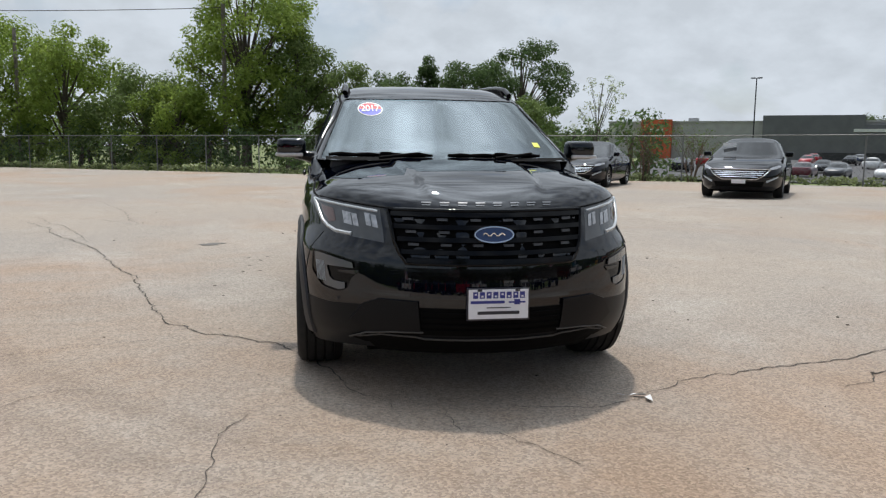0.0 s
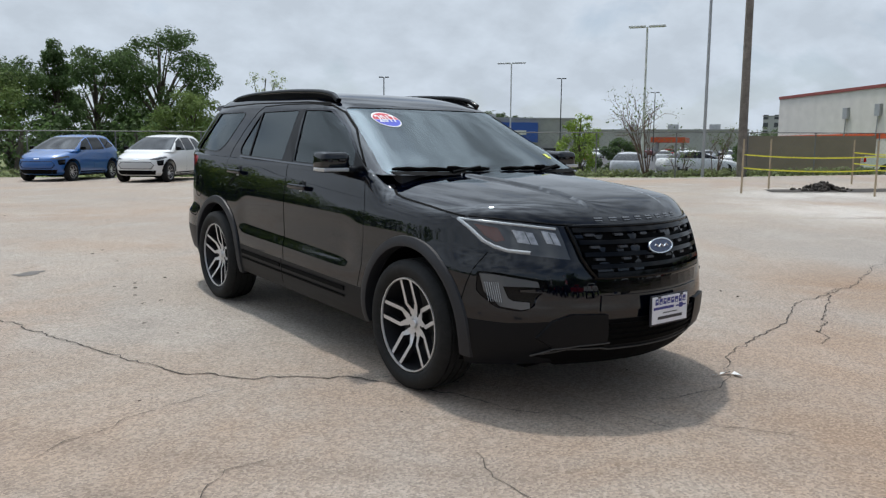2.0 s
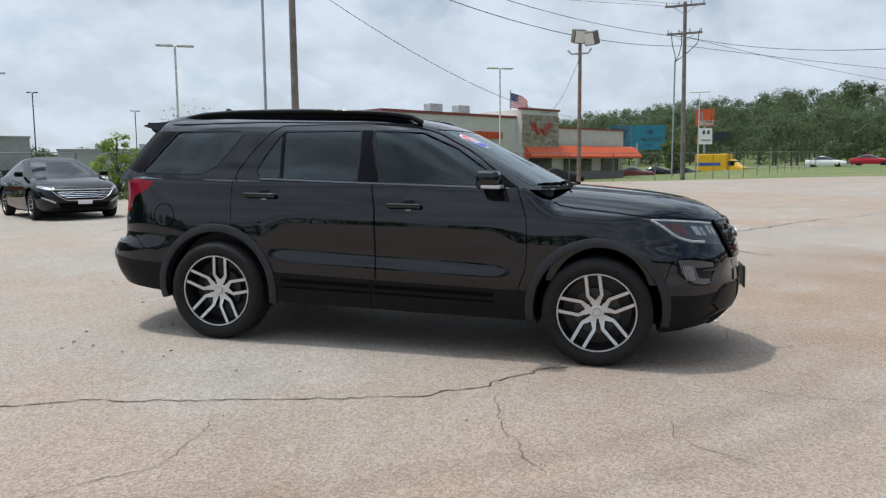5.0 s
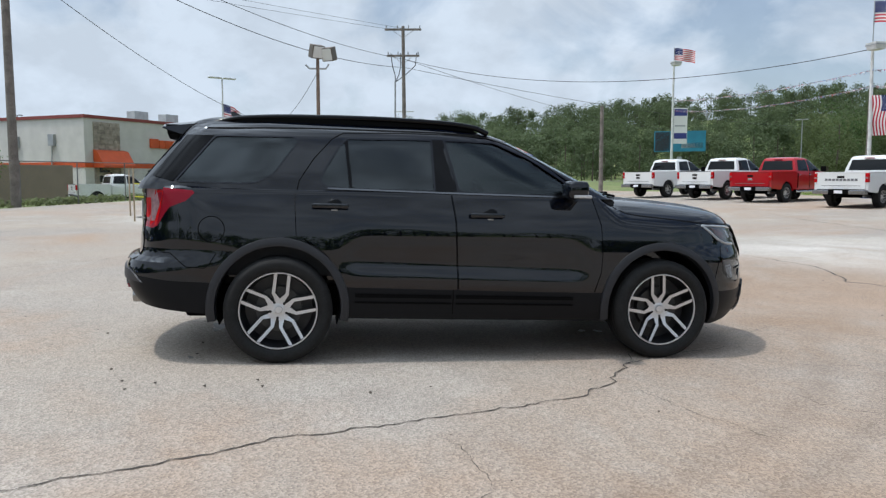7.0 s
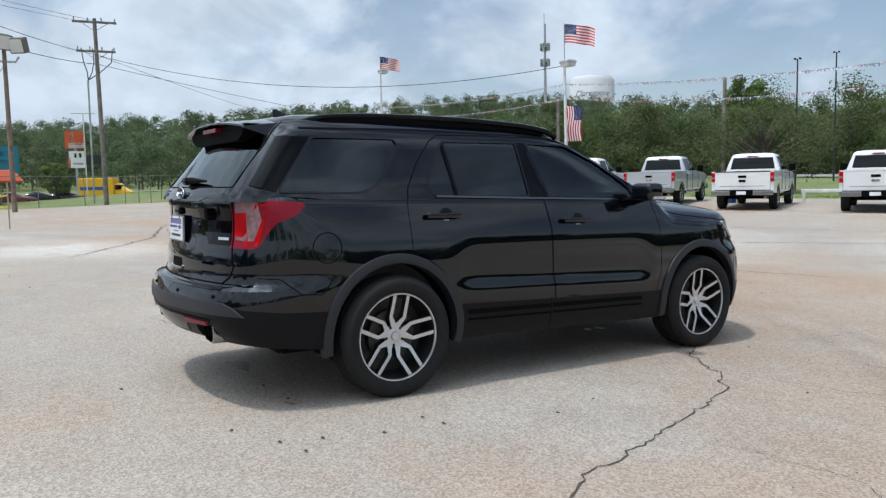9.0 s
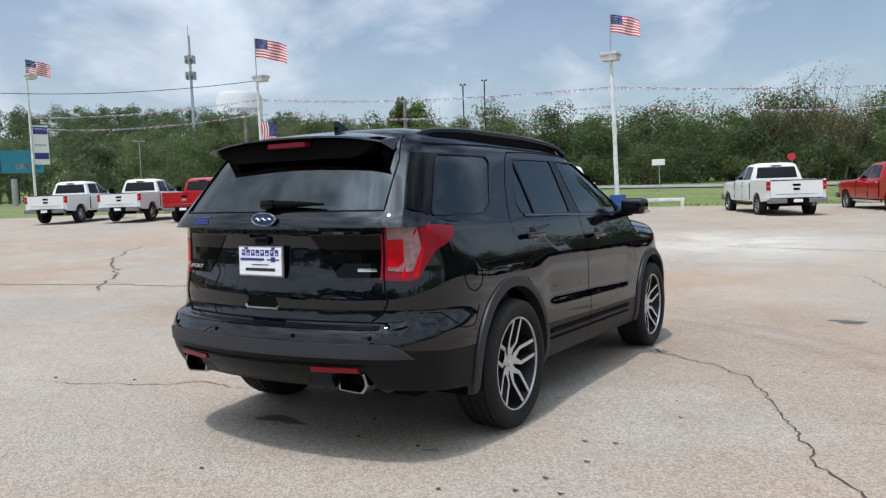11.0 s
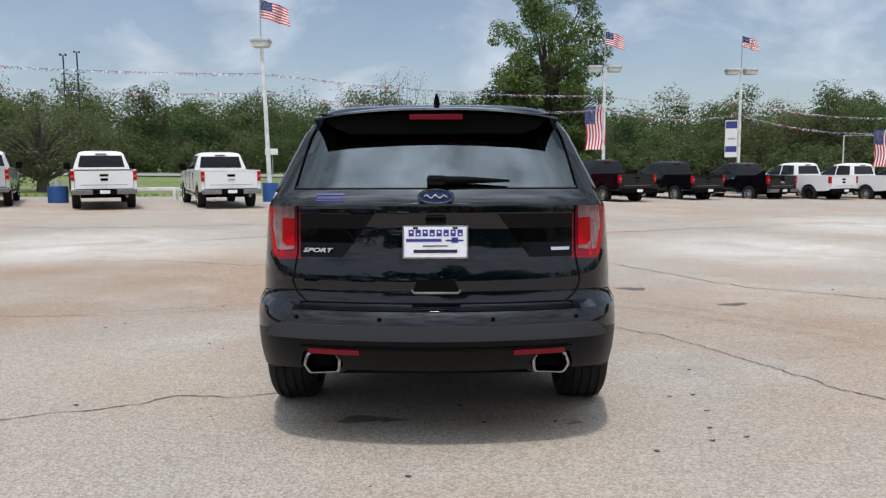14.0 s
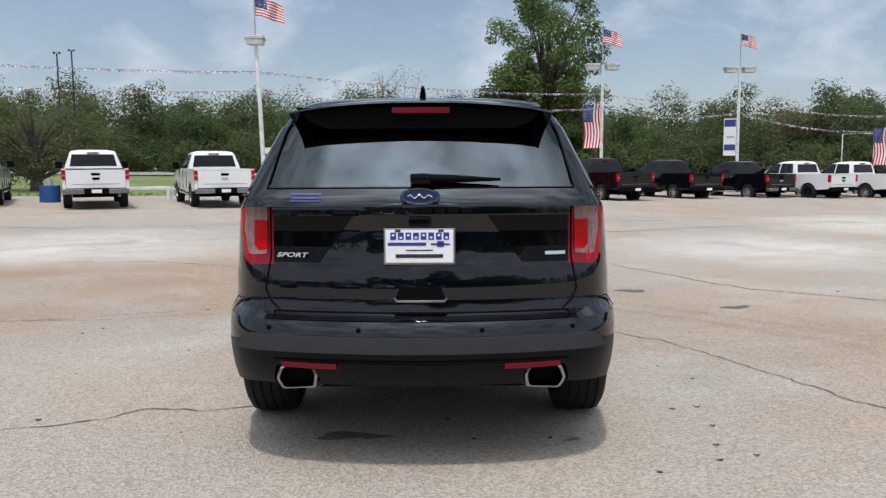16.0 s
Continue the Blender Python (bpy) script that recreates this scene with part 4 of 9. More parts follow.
        part("rear_pillar_cover", patch_on(SUV_TOP, ((2.158, 1.262), (1.898, 1.592), (2.085, 1.592), (2.30, 1.300)), 0.003, s, TOP_NOSE, TOP_TAIL), PIANO_BLACK, car, "gloss black rear pillar panel", 40)
        # roof ditch seam
        part("roof_seam", strip_on(SUV_TOP, dense([(-0.30, 1.645), (0.3, 1.668), (1.2, 1.668), (1.95, 1.645)], 0.1), 0.010, 0.002, s, TOP_NOSE, TOP_TAIL), MATTE_BLACK, car)
        mirror = bmesh.new()
        box(mirror, s * 0.93 if s > 0 else -1.125, s * 1.125 if s > 0 else -0.93, -0.76, -0.60, 1.205, 1.335, 0.045, 4)
        mo = part("door_mirror", mirror, BLACK_PAINT, car, "black door mirror with a chrome strip", 60)
        arm = tube(bmesh.new(), [(s * 0.85, -0.70, 1.20), (s * 0.93, -0.69, 1.215), (s * 1.0, -0.68, 1.23)], [0.045, 0.035, 0.035], 8)
        part("mirror_arm", arm, GLOSS_BLACK, mo, smooth=60)
        strip = box(bmesh.new(), min(s * 0.95, s * 1.132), max(s * 0.95, s * 1.132), -0.772, -0.64, 1.214, 1.236, 0.006)
        part("mirror_strip", strip, ALLOY, mo, "chrome strip")
        sail = slab_on(SUV_TOP, [(-0.70, 1.225), (-0.86, 1.222), (-0.66, 1.330)], 0.008, 0.02, TOP_NOSE, TOP_TAIL, s)
        part("mirror_sail", sail, GLOSS_BLACK, mo)
        for hy, hz in ((-0.050, 1.068), (1.080, 1.115)):
            w = width_at(SUV_UP, hy, hz)
            ob = min(door_obs, key=lambda o: abs(o[1].x - s * 0.9) + abs(o[1].y - (hy - 0.3)))[0]
            bm = box(bmesh.new(), min(s * (w + 0.018), s * (w + 0.042)), max(s * (w + 0.018), s * (w + 0.042)), hy - 0.128, hy + 0.128, hz - 0.016, hz + 0.018, 0.011, 3)
            part("door_handle", bm, BLACK_PAINT, ob, "black pull handle", 50)
            cup = bmesh.new()
            bmesh.ops.create_uvsphere(cup, u_segments=14, v_segments=8, radius=1, matrix=Matrix.Translation((s * (w - 0.006), hy - 0.03, hz + 0.005)) @ Matrix.Diagonal((0.012, 0.055, 0.045, 1)))
            part("handle_cup", cup, GLOSS_BLACK, ob, smooth=60)
            part("handle_inlay", box(bmesh.new(), min(s * (w + 0.006), s * (w + 0.012)), max(s * (w + 0.006), s * (w + 0.012)), hy - 0.050, hy - 0.005, hz - 0.034, hz - 0.024, 0.003), STEEL, ob)
        # wheel arch flares
        for y0 in (-1.4325, 1.4325):
            bm = bmesh.new()
            rows = []
            for d in range(-12, 193, 6):
                a = radians(d)
                row = []
                for r, o in ((0.432, -0.06), (0.436, 0.016), (0.455, 0.022), (0.492, 0.012), (0.500, -0.02)):
                    y, z = y0 + r * math.cos(a), 0.395 + r * math.sin(a)
                    lv = SUV_UP if z > 0.53 else SUV_LOW
                    row.append(bm.verts.new((s * (width_at(lv, y, max(z, 0.30), LOW_NOSE) + o), y, z)))
                rows.append(row)
            for a, b in zip(rows, rows[1:]):
                for k in range(4):
                    bm.faces.new((a[k], a[k + 1], b[k + 1], b[k]))
            bmesh.ops.recalc_face_normals(bm, faces=bm.faces[:])
            part("wheel_arch_trim", bm, ARCH_PLASTIC, car, "dark grey wheel arch moulding", 40)
            well = bmesh.new()
            revolve(well, [(s * 0.62, 0.43), (s * 0.90, 0.432), (s * 0.90, 0.426), (s * 0.62, 0.424)], 40)
            bmesh.ops.transform(well, verts=well.verts, matrix=Matrix.Translation((0, y0, 0.40)))
            for v in [v for v in well.verts if v.co.z < 0.24]:
                well.verts.remove(v)
            part("wheel_well", well, MATTE_BLACK, car, smooth=40)
        # sill moulding and door scallop lines
        for z0, wd in ((0.475, 0.028), (0.425, 0.012)):
            part("sill_moulding", strip_on(SUV_LOW, dense([(0.90, z0 + 0.01), (0.205, z0)], 0.1), wd, 0.008, s), MATTE_BLACK, car)
            part("sill_moulding", strip_on(SUV_LOW, dense([(0.17, z0), (-0.72, z0 - 0.012)], 0.1), wd, 0.008, s), MATTE_BLACK, car)
        for path in ([(0.19, 0.30), (0.19, 0.53)],):
            part("door_gap", strip_on(SUV_LOW, dense(path, 0.05), 0.008, 0.001, s), MATTE_BLACK, car)
        # bumper seam, front wing seam
        part("bumper_seam", strip_on(SUV_UP, dense([(1.855, 0.775), (1.90, 0.70), (1.93, 0.672)], 0.04), 0.006, 0.0015, s), MATTE_BLACK, car)
        part("bumper_seam", strip_on(SUV_UP, dense([(1.93, 0.672), (2.055, 0.680), (2.165, 0.768), (2.32, 0.778), (2.37, 0.765)], 0.04), 0.006, 0.0015, s), MATTE_BLACK, car)
        part("bonnet_gap", strip_on(SUV_UP, dense([(-1.80, 1.034), (-1.525, 1.062), (-1.25, 1.086), (-1.16, 1.100), (-1.09, 1.128), (-1.04, 1.155)], 0.04), 0.008, 0.0015, s, LOW_NOSE), MATTE_BLACK, car)
        part("wing_seam", strip_on(SUV_UP, dense([(-1.86, 0.55), (-1.90, 0.70), (-1.96, 0.86)], 0.04), 0.005, 0.0015, s, LOW_NOSE), MATTE_BLACK, car)
    # fuel flap on the right hand side
    fy, fz = 1.888, 0.940
    ring = [(fy + 0.088 * math.cos(a), fz + 0.088 * math.sin(a)) for a in [2 * math.pi * k / 32 for k in range(33)]]
    part("fuel_flap", strip_on(SUV_UP, ring, 0.006, 0.0015, -1), MATTE_BLACK, car)
    # under body
    part("under_body", cbox(-0.70, 0.70, -2.1, 2.1, 0.29, 0.52, 0.03), MATTE_BLACK, car)
    part("exhaust_pipe", tube(bmesh.new(), [(-0.5, 1.9, 0.33), (-0.52, 2.1, 0.35), (-0.55, 2.28, 0.425)], 0.05, 10), STEEL, car)
    part("exhaust_pipe", tube(bmesh.new(), [(0.5, 1.9, 0.33), (0.52, 2.1, 0.35), (0.55, 2.28, 0.425)], 0.05, 10), STEEL, car)
    ws = wheel_set(0.378, 0.277, 0.255, 5, ALLOY, DARK_ALLOY)
    for y, tn in ((-1.4325, 0.14), (1.4325, -0.105)):
        for s in (-1, 1):
            wo = put_wheel(ws, car, s * (0.850 if y < 0 else 0.864), y, 0.376, tn)
            part("brake_disc", revolve(bmesh.new(), [(0.0, 0.16), (0.012, 0.16), (0.012, 0.05), (0.0, 0.05)], 32), mat("brake_iron", (0.07, 0.068, 0.066), 0.5, 0.5), wo)
            cap = part("wheel_cap", revolve(bmesh.new(), [(0.064, 0.028), (0.070, 0.024), (0.070, 0.001)], 20, closed=False), ALLOY, wo)
    suv_front(car, islands(lamps), islands(fogs))
    suv_rear(car, islands(lights))
    suv_inside(car)
    return car


def end_y(levels, x, z, nose, rear=False):
    """Where the front (or rear) of a body lies at a place across it."""
    if levels == "body":
        return SUV_BACK(abs(x), z) if rear else SUV_FRONT(abs(x), z)
    yf, yr, w = (lerp(levels, z, k) for k in (1, 2, 3))
    lo = lerp(turned(nose), min(abs(x) / w, 1.0))
    return yr - lo if rear else yf + lo


def slab_end(levels, poly, out, thick, nose, rear=False, cells=10):
    """A panel that follows the front or rear of a body: polygon in (x, z)."""
    bm = bmesh.new()
    vs = [bm.verts.new((x, 0, z)) for x, z in poly]
    bm.faces.new(vs)
    xs = [p[0] for p in poly]
    for k in range(1, cells):
        bmesh.ops.bisect_plane(bm, geom=bm.verts[:] + bm.edges[:] + bm.faces[:], plane_co=(min(xs) + (max(xs) - min(xs)) * k / cells, 0, 0), plane_no=(1, 0, 0))
    zz = [p[1] for p in poly]
    for k in range(1, 3):
        bmesh.ops.bisect_plane(bm, geom=bm.verts[:] + bm.edges[:] + bm.faces[:], plane_co=(0, 0, min(zz) + (max(zz) - min(zz)) * k / 3), plane_no=(0, 0, 1))
    sgn = 1 if rear else -1
    r = bmesh.ops.extrude_face_region(bm, geom=bm.faces[:])
    outer = {v for v in r["geom"] if isinstance(v, bmesh.types.BMVert)}
    for v in bm.verts:
        y = end_y(levels, v.co.x, v.co.z, nose, rear)
        v.co.y = y + sgn * (out if v in outer else out - thick)
    bmesh.ops.recalc_face_normals(bm, faces=bm.faces[:])
    return bm


def tube_end(levels, path, r, out, nose, rear=False, seg=6, closed=False, step=0.04):
    pts = dense(path, step)
    if closed:
        pts = pts[:-1]
    sgn = 1 if rear else -1
    return tube(bmesh.new(), [(x, end_y(levels, x, z, nose, rear) + sgn * out, z) for x, z in pts], r, seg, closed=closed)


NAME_GREY = mat("name_grey", (0.16, 0.165, 0.175), 0.35, 0.6)
BAND_GREY = mat("bumper_grey", (0.027, 0.028, 0.033), 0.5, spec=0.30, grain=0.12, gscale=260)
LAMP_GLASS = mat("lamp_glass", (0.055, 0.060, 0.066), 0.06, spec=0.4, coat=0.4)
LAMP_WHITE = mat("lamp_white", (0.42, 0.45, 0.48), 0.18, coat=0.6)
LAMP_BRIGHT = mat("lamp_reflector", (0.36, 0.37, 0.39), 0.2, 0.5, coat=0.3, grain=0.3, gscale=40)
LAMP_AMBER = mat("amber_lens", (0.075, 0.022, 0.014), 0.15, coat=1.0)
LAMP_RED = mat("red_lens", (0.52, 0.006, 0.010), 0.15, spec=0.15, vary=0.3, vscale=9)
LAMP_RED_DARK = mat("dark_red_lens", (0.21, 0.008, 0.020), 0.12, spec=0.2)
LAMP_CLEAR = mat("clear_lens", (0.34, 0.20, 0.21), 0.12, spec=0.4, vary=0.35, vscale=30)
TIP_STEEL = mat("tip_steel", (0.42, 0.41, 0.40), 0.22, 1.0, vary=0.3, vscale=20)
# edge lines of the lower bumper, a lighter grey than the cladding
PALE_EDGE = mat("pale_edge", (0.05, 0.047, 0.045), 0.5)
FOG_GREY = mat("fog_lamp_grey", (0.09, 0.094, 0.102), 0.22, 0.2, coat=0.4)
BADGE_BLUE = mat("badge_blue", (0.012, 0.03, 0.10), 0.2, coat=1.0)
PLATE_WHITE = mat("plate_white", (0.78, 0.78, 0.82), 0.35, vary=0.06, vscale=20)
PLATE_INK = mat("plate_blue", (0.03, 0.035, 0.22), 0.4)
PLATE_DARK = mat("plate_dark", (0.02, 0.02, 0.03), 0.4)
STICKER_BLUE = mat("sticker_blue", (0.05, 0.07, 0.55), 0.4)
STICKER_RED = mat("sticker_red", (0.6, 0.03, 0.05), 0.4)
INK_AND_GLINT = mat("white_vinyl_and_glint", (0.8, 0.8, 0.8), 0.4)
YELLOW_INK = mat("yellow_vinyl", (0.75, 0.8, 0.12), 0.5)
INTERIOR = mat("dark_trim", (0.018, 0.018, 0.020), 0.7, vary=0.3, vscale=8, bump=0.2, bscale=200)
SEAT = mat("black_leather", (0.016, 0.016, 0.017), 0.45, bump=0.2, bscale=90)
tint_front = tinted("front_side_glass", (0.75, 0.85, 0.88), 0.33)


def lettering(text, size, bold=0.0, shear=0.0):
    """Raised letters as a mesh, lying in x and y about their middle."""
    fc = bpy.data.curves.new("letters", "FONT")
    fc.body, fc.size, fc.align_x, fc.align_y, fc.extrude, fc.offset, fc.shear = text, size, "CENTER", "CENTER", 0.0008, bold, shear
    tmp = new("letters", fc)
    me = bpy.data.meshes.new_from_object(tmp.evaluated_get(bpy.context.evaluated_depsgraph_get()))
    bpy.data.objects.remove(tmp); bpy.data.curves.remove(fc)
    bm = bmesh.new(); bm.from_mesh(me); bpy.data.meshes.remove(me)
    return bm


def oval_badge(parent, m, a=0.097, b=0.039):
    """A chrome-rimmed blue oval with a plain light script bar; its face looks along -y."""
    bm = bmesh.new()
    pts = [(a * math.cos(t), 0, b * math.sin(t)) for t in [2 * math.pi * k / 36 for k in range(36)]]
    tube(bm, pts, 0.006, 6, closed=True)
    rim = part("badge", bm, CHROME, parent, "chrome-rimmed blue oval badge", 60, m)
    bm = bmesh.new()
    prism(bm, [(p[0], p[2]) for p in pts], "y", -0.003, 0.01)
    part("badge_field", bm, BADGE_BLUE, rim)
    bm = bmesh.new()
    n = 22
    curve = [(-0.055 + 0.11 * k / n, -0.006, 0.008 * math.sin(k * 0.75) * (1 - 0.3 * k / n)) for k in range(n + 1)]
    tube(bm, curve, 0.0034, 5)
    part("badge_mark", bm, CHROME, rim)
    return rim


def number_plate(parent, m, frame_mat):
    """A white dealer plate with plain bars where its lettering stands; its face looks along -y."""
    f = bmesh.new()
    box(f, -0.158, 0.158, -0.004, 0.008, -0.081, 0.081, 0.004)
    fr = part("plate_frame", f, frame_mat, parent, "dealer plate in a dark frame", m=m)
    part("plate", cbox(-0.150, 0.150, -0.008, -0.003, -0.072, 0.074, 0.002), PLATE_WHITE, fr, "white dealer plate with blue lettering bars")
    for k in range(8):  # heading of eight blocks
        x = -0.128 + k * 0.0335
        part("plate_bar", cbox(x, x + 0.025, -0.0095, -0.007, 0.030, 0.062), PLATE_INK, fr)
        part("plate_bar_gap", cbox(x + 0.007, x + 0.018, -0.0100, -0.0094, 0.036 if k % 2 else 0.046, 0.044 if k % 2 else 0.054), PLATE_WHITE, fr)
    part("plate_bar", cbox(-0.14, 0.03, -0.0095, -0.007, 0.004, 0.018), PLATE_INK, fr)
    part("plate_bar", cbox(0.05, 0.135, -0.0095, -0.007, 0.006, 0.014), PLATE_INK, fr)
    part("plate_bar", cbox(0.078, 0.108, -0.0095, -0.007, -0.002, 0.024), PLATE_INK, fr)
    part("plate_bar", cbox(-0.06, 0.06, -0.0095, -0.007, -0.019, -0.014), PLATE_DARK, fr)
    part("plate_bar", cbox(-0.105, 0.105, -0.0095, -0.007, -0.050, -0.034), PLATE_DARK, fr)
    for x in (-0.095, 0.095):
        part("plate_screw", cbox(x - 0.012, x + 0.012, -0.010, -0.006, 0.064, 0.074), PLATE_DARK, fr)
    return fr


def suv_front(car, lamps, fogs):
    N = LOW_NOSE
    for bm in lamps:
        s = 1 if centre(bm).x > 0 else -1
        ob = part("headlamp", bm, LAMP_GLASS, car, "clear headlamp with a white light strip", 30)
        P = lambda pts: [(s * 1.04 * x, z) for x, z in pts]  # noqa: E731
        # light strip: along the outer edge and under the lamp
        part("light_strip", tube_end(SUV_UP, P([(0.66, 0.868), (0.735, 0.874), (0.772, 0.892), (0.797, 0.918), (0.820, 0.975), (0.838, 1.020)]), 0.0105, 0.001, N), LAMP_WHITE, ob, "white light strip", 60)
        part("light_strip", tube_end(SUV_UP, P([(0.838, 1.020), (0.77, 1.014), (0.66, 1.003), (0.535, 0.988)]), 0.007, 0.001, N), LAMP_WHITE, ob, smooth=60)
        part("indicator_lens", slab_end(SUV_UP, P([(0.745, 0.985), (0.808, 1.000), (0.790, 0.945), (0.765, 0.915), (0.735, 0.925)]), 0.003, 0.01, N, cells=4), LAMP_AMBER, ob, "amber side marker")
        for x0, x1 in ((0.535, 0.590), (0.625, 0.695)):
            part("projector", slab_end(SUV_UP, P([(x0 + 0.008, 0.968), (x1 + 0.008, 0.980), (x1, 0.918), (x0, 0.908)]), 0.003, 0.01, N, cells=4), LAMP_BRIGHT, ob, "bright reflector")
            part("reflector_fin", tube_end(SUV_UP, P([(x0 + 0.028, 0.912), (x0 + 0.036, 0.970)]), 0.003, 0.004, N, seg=4), LAMP_GLASS, ob)
    for bm in fogs:
        s = 1 if centre(bm).x > 0 else -1
        bmesh.ops.translate(bm, verts=bm.verts, vec=(0, 0.012, 0))
        ob = part("fog_lamp_pocket", bm, GLOSS_BLACK, car, "gloss black fog lamp pocket", 30)
        P = lambda pts: [(s * 1.05 * x, z) for x, z in pts]  # noqa: E731
        part("fog_lamp", slab_end(SUV_UP, P([(0.835, 0.755), (0.80, 0.756), (0.655, 0.728), (0.65, 0.700), (0.70, 0.700), (0.775, 0.698), (0.762, 0.64), (0.745, 0.625), (0.69, 0.622), (0.69, 0.592), (0.72, 0.582), (0.785, 0.594), (0.825, 0.66)]), 0.0, 0.02, N, cells=6), FOG_GREY, ob, "grey C-shaped fog lamp")
        for k in range(7):
            x = 0.782 + k * 0.006
            part("fog_lamp_rib", tube_end(SUV_UP, P([(x, 0.615), (x + 0.008, 0.715)]), 0.0015, 0.001, N, seg=4), LAMP_WHITE, ob)
        part("pocket_blade", slab_end(SUV_UP, P([(0.62, 0.695), (0.72, 0.685), (0.72, 0.675), (0.64, 0.672)]), 0.006, 0.03, N, cells=4), BLACK_PAINT, ob)
    # grille
    g = part("grille", slab_end(SUV_UP, [(-0.505, 1.000), (0.505, 1.000), (0.475, 0.85), (0.455, 0.80), (0.42, 0.752), (-0.42, 0.752), (-0.455, 0.80), (-0.475, 0.85)], 0.002, 0.02, N), MATTE_BLACK, car, "black grille with horizontal bars")
    ring = [(-0.508, 1.002), (0.508, 1.002), (0.480, 0.85), (0.460, 0.80), (0.425, 0.748), (-0.425, 0.748), (-0.460, 0.80), (-0.480, 0.85), (-0.508, 1.002)]
    part("grille_surround", tube_end(SUV_UP, ring, 0.012, 0.012, N, closed=True), GLOSS_BLACK, g, smooth=60)
    for k, z in enumerate((0.985, 0.925, 0.865, 0.805, 0.765)):
        hw = lerp([(0.745, 0.41), (0.80, 0.45), (1.005, 0.50)], z)
        part("grille_bar", slab_end(SUV_UP, [(-hw, z + 0.012), (hw, z + 0.012), (hw, z - 0.010), (-hw, z - 0.010)], 0.026, 0.024, N), GLOSS_BLACK, g, smooth=20)
        if k < 3:
            for j in range(6):
                x = hw * (-0.83 + 0.332 * j)
                if abs(x) > 0.11 or k != 1:
                    part("grille_insert", slab_end(SUV_UP, [(x - 0.026, z - 0.018), (x + 0.026, z - 0.018), (x + 0.024, z - 0.030), (x - 0.024, z - 0.030)], 0.018, 0.016, N, cells=2), mat("grille_insert", (0.06, 0.06, 0.063), 0.4, 0.3), g)
    m = Matrix.Translation((0, end_y(SUV_UP, 0, 0.895, N) - 0.034, 0.895)) @ Matrix.Rotation(radians(-16), 4, "X")
    oval_badge(car, m)
    # name bars along the bonnet's edge
    for k in range(8):
        x = -0.315 + k * 0.09
        part("name_bar", slab_end(SUV_UP, [(x - 0.024, 1.037), (x + 0.024, 1.037), (x + 0.024, 1.043), (x - 0.024, 1.043)], 0.004, 0.006, N, cells=2), NAME_GREY, car)
        part("name_bar", slab_end(SUV_UP, [(x - 0.024, 1.026), (x + 0.018, 1.026), (x + 0.018, 1.031), (x - 0.024, 1.031)], 0.004, 0.006, N, cells=2), NAME_GREY, car)
    # bonnet edge seam
    part("bonnet_gap", tube_end(SUV_UP, [(-0.842, 1.036), (-0.77, 1.031), (-0.66, 1.020), (-0.51, 1.007), (0.51, 1.007), (0.66, 1.020), (0.77, 1.031), (0.842, 1.036)], 0.005, 0.0, N), MATTE_BLACK, car)
    # lower openings
    part("upper_intake", slab_end(SUV_UP, [(-0.425, 0.725), (0.425, 0.725), (0.40, 0.668), (-0.40, 0.668)], 0.003, 0.01, N), GLOSS_BLACK, car)
    part("bumper_bar", slab_end(SUV_UP, [(-0.40, 0.655), (0.40, 0.655), (0.41, 0.575), (-0.41, 0.575)], 0.010, 0.02, N), BLACK_PAINT, car, smooth=30)
    low = part("lower_intake", slab_end(SUV_LOW, [(-0.37, 0.528), (0.37, 0.528), (0.35, 0.385), (-0.35, 0.385)], 0.004, 0.02, N), MATTE_BLACK, car, "black lower air intake")
    for z in (0.41, 0.44, 0.47, 0.50):
        part("intake_slat", slab_end(SUV_LOW, [(-0.355, z + 0.006), (0.355, z + 0.006), (0.355, z - 0.006), (-0.355, z - 0.006)], 0.012, 0.01, N), MATTE_BLACK, low)
    for s in (-1, 1):
        part("bumper_wing", slab_end(SUV_LOW, [(s * x, z) for x, z in ((0.375, 0.560), (0.56, 0.565), (0.64, 0.530), (0.70, 0.44), (0.62, 0.385), (0.36, 0.405))], 0.018, 0.02, N, cells=10), CLADDING, car, smooth=30)
        part("bumper_hollow", slab_end(SUV_LOW, [(s * x, z) for x, z in ((0.36, 0.392), (0.60, 0.375), (0.69, 0.335), (0.62, 0.315), (0.36, 0.330))], 0.004, 0.02, N, cells=8), MATTE_BLACK, car)
        part("wing_edge", tube_end(SUV_LOW, [(s * x, z) for x, z in ((0.345, 0.402), (0.50, 0.396), (0.62, 0.378), (0.70, 0.335))], 0.005, 0.016, N), PALE_EDGE, car, smooth=60)
    part("lip_line", tube_end(SUV_LOW, [(-0.66, 0.345), (-0.55, 0.375), (-0.38, 0.372), (-0.33, 0.362), (0.33, 0.362), (0.38, 0.372), (0.55, 0.375), (0.66, 0.345)], 0.005, 0.006, N), PALE_EDGE, car)
    part("chin", slab_end(SUV_LOW, [(-0.62, 0.335), (-0.5, 0.355), (0.5, 0.355), (0.62, 0.335), (0.55, 0.27), (-0.55, 0.27)], 0.004, 0.02, N), MATTE_BLACK, car)
    part("air_dam", cbox(-0.60, 0.60, -2.03, -1.96, 0.215, 0.33, 0.012), MATTE_BLACK, car)
    number_plate(car, pose(0.012, -2.492, 0.562, -2, 0, 0), PLATE_DARK)
    # wipers and cowl
    part("cowl", slab_end(SUV_TOP, [(-0.80, 1.207), (0.80, 1.207), (0.80, 1.226), (-0.80, 1.226)], 0.004, 0.03, TOP_NOSE, cells=14), MATTE_BLACK, car)
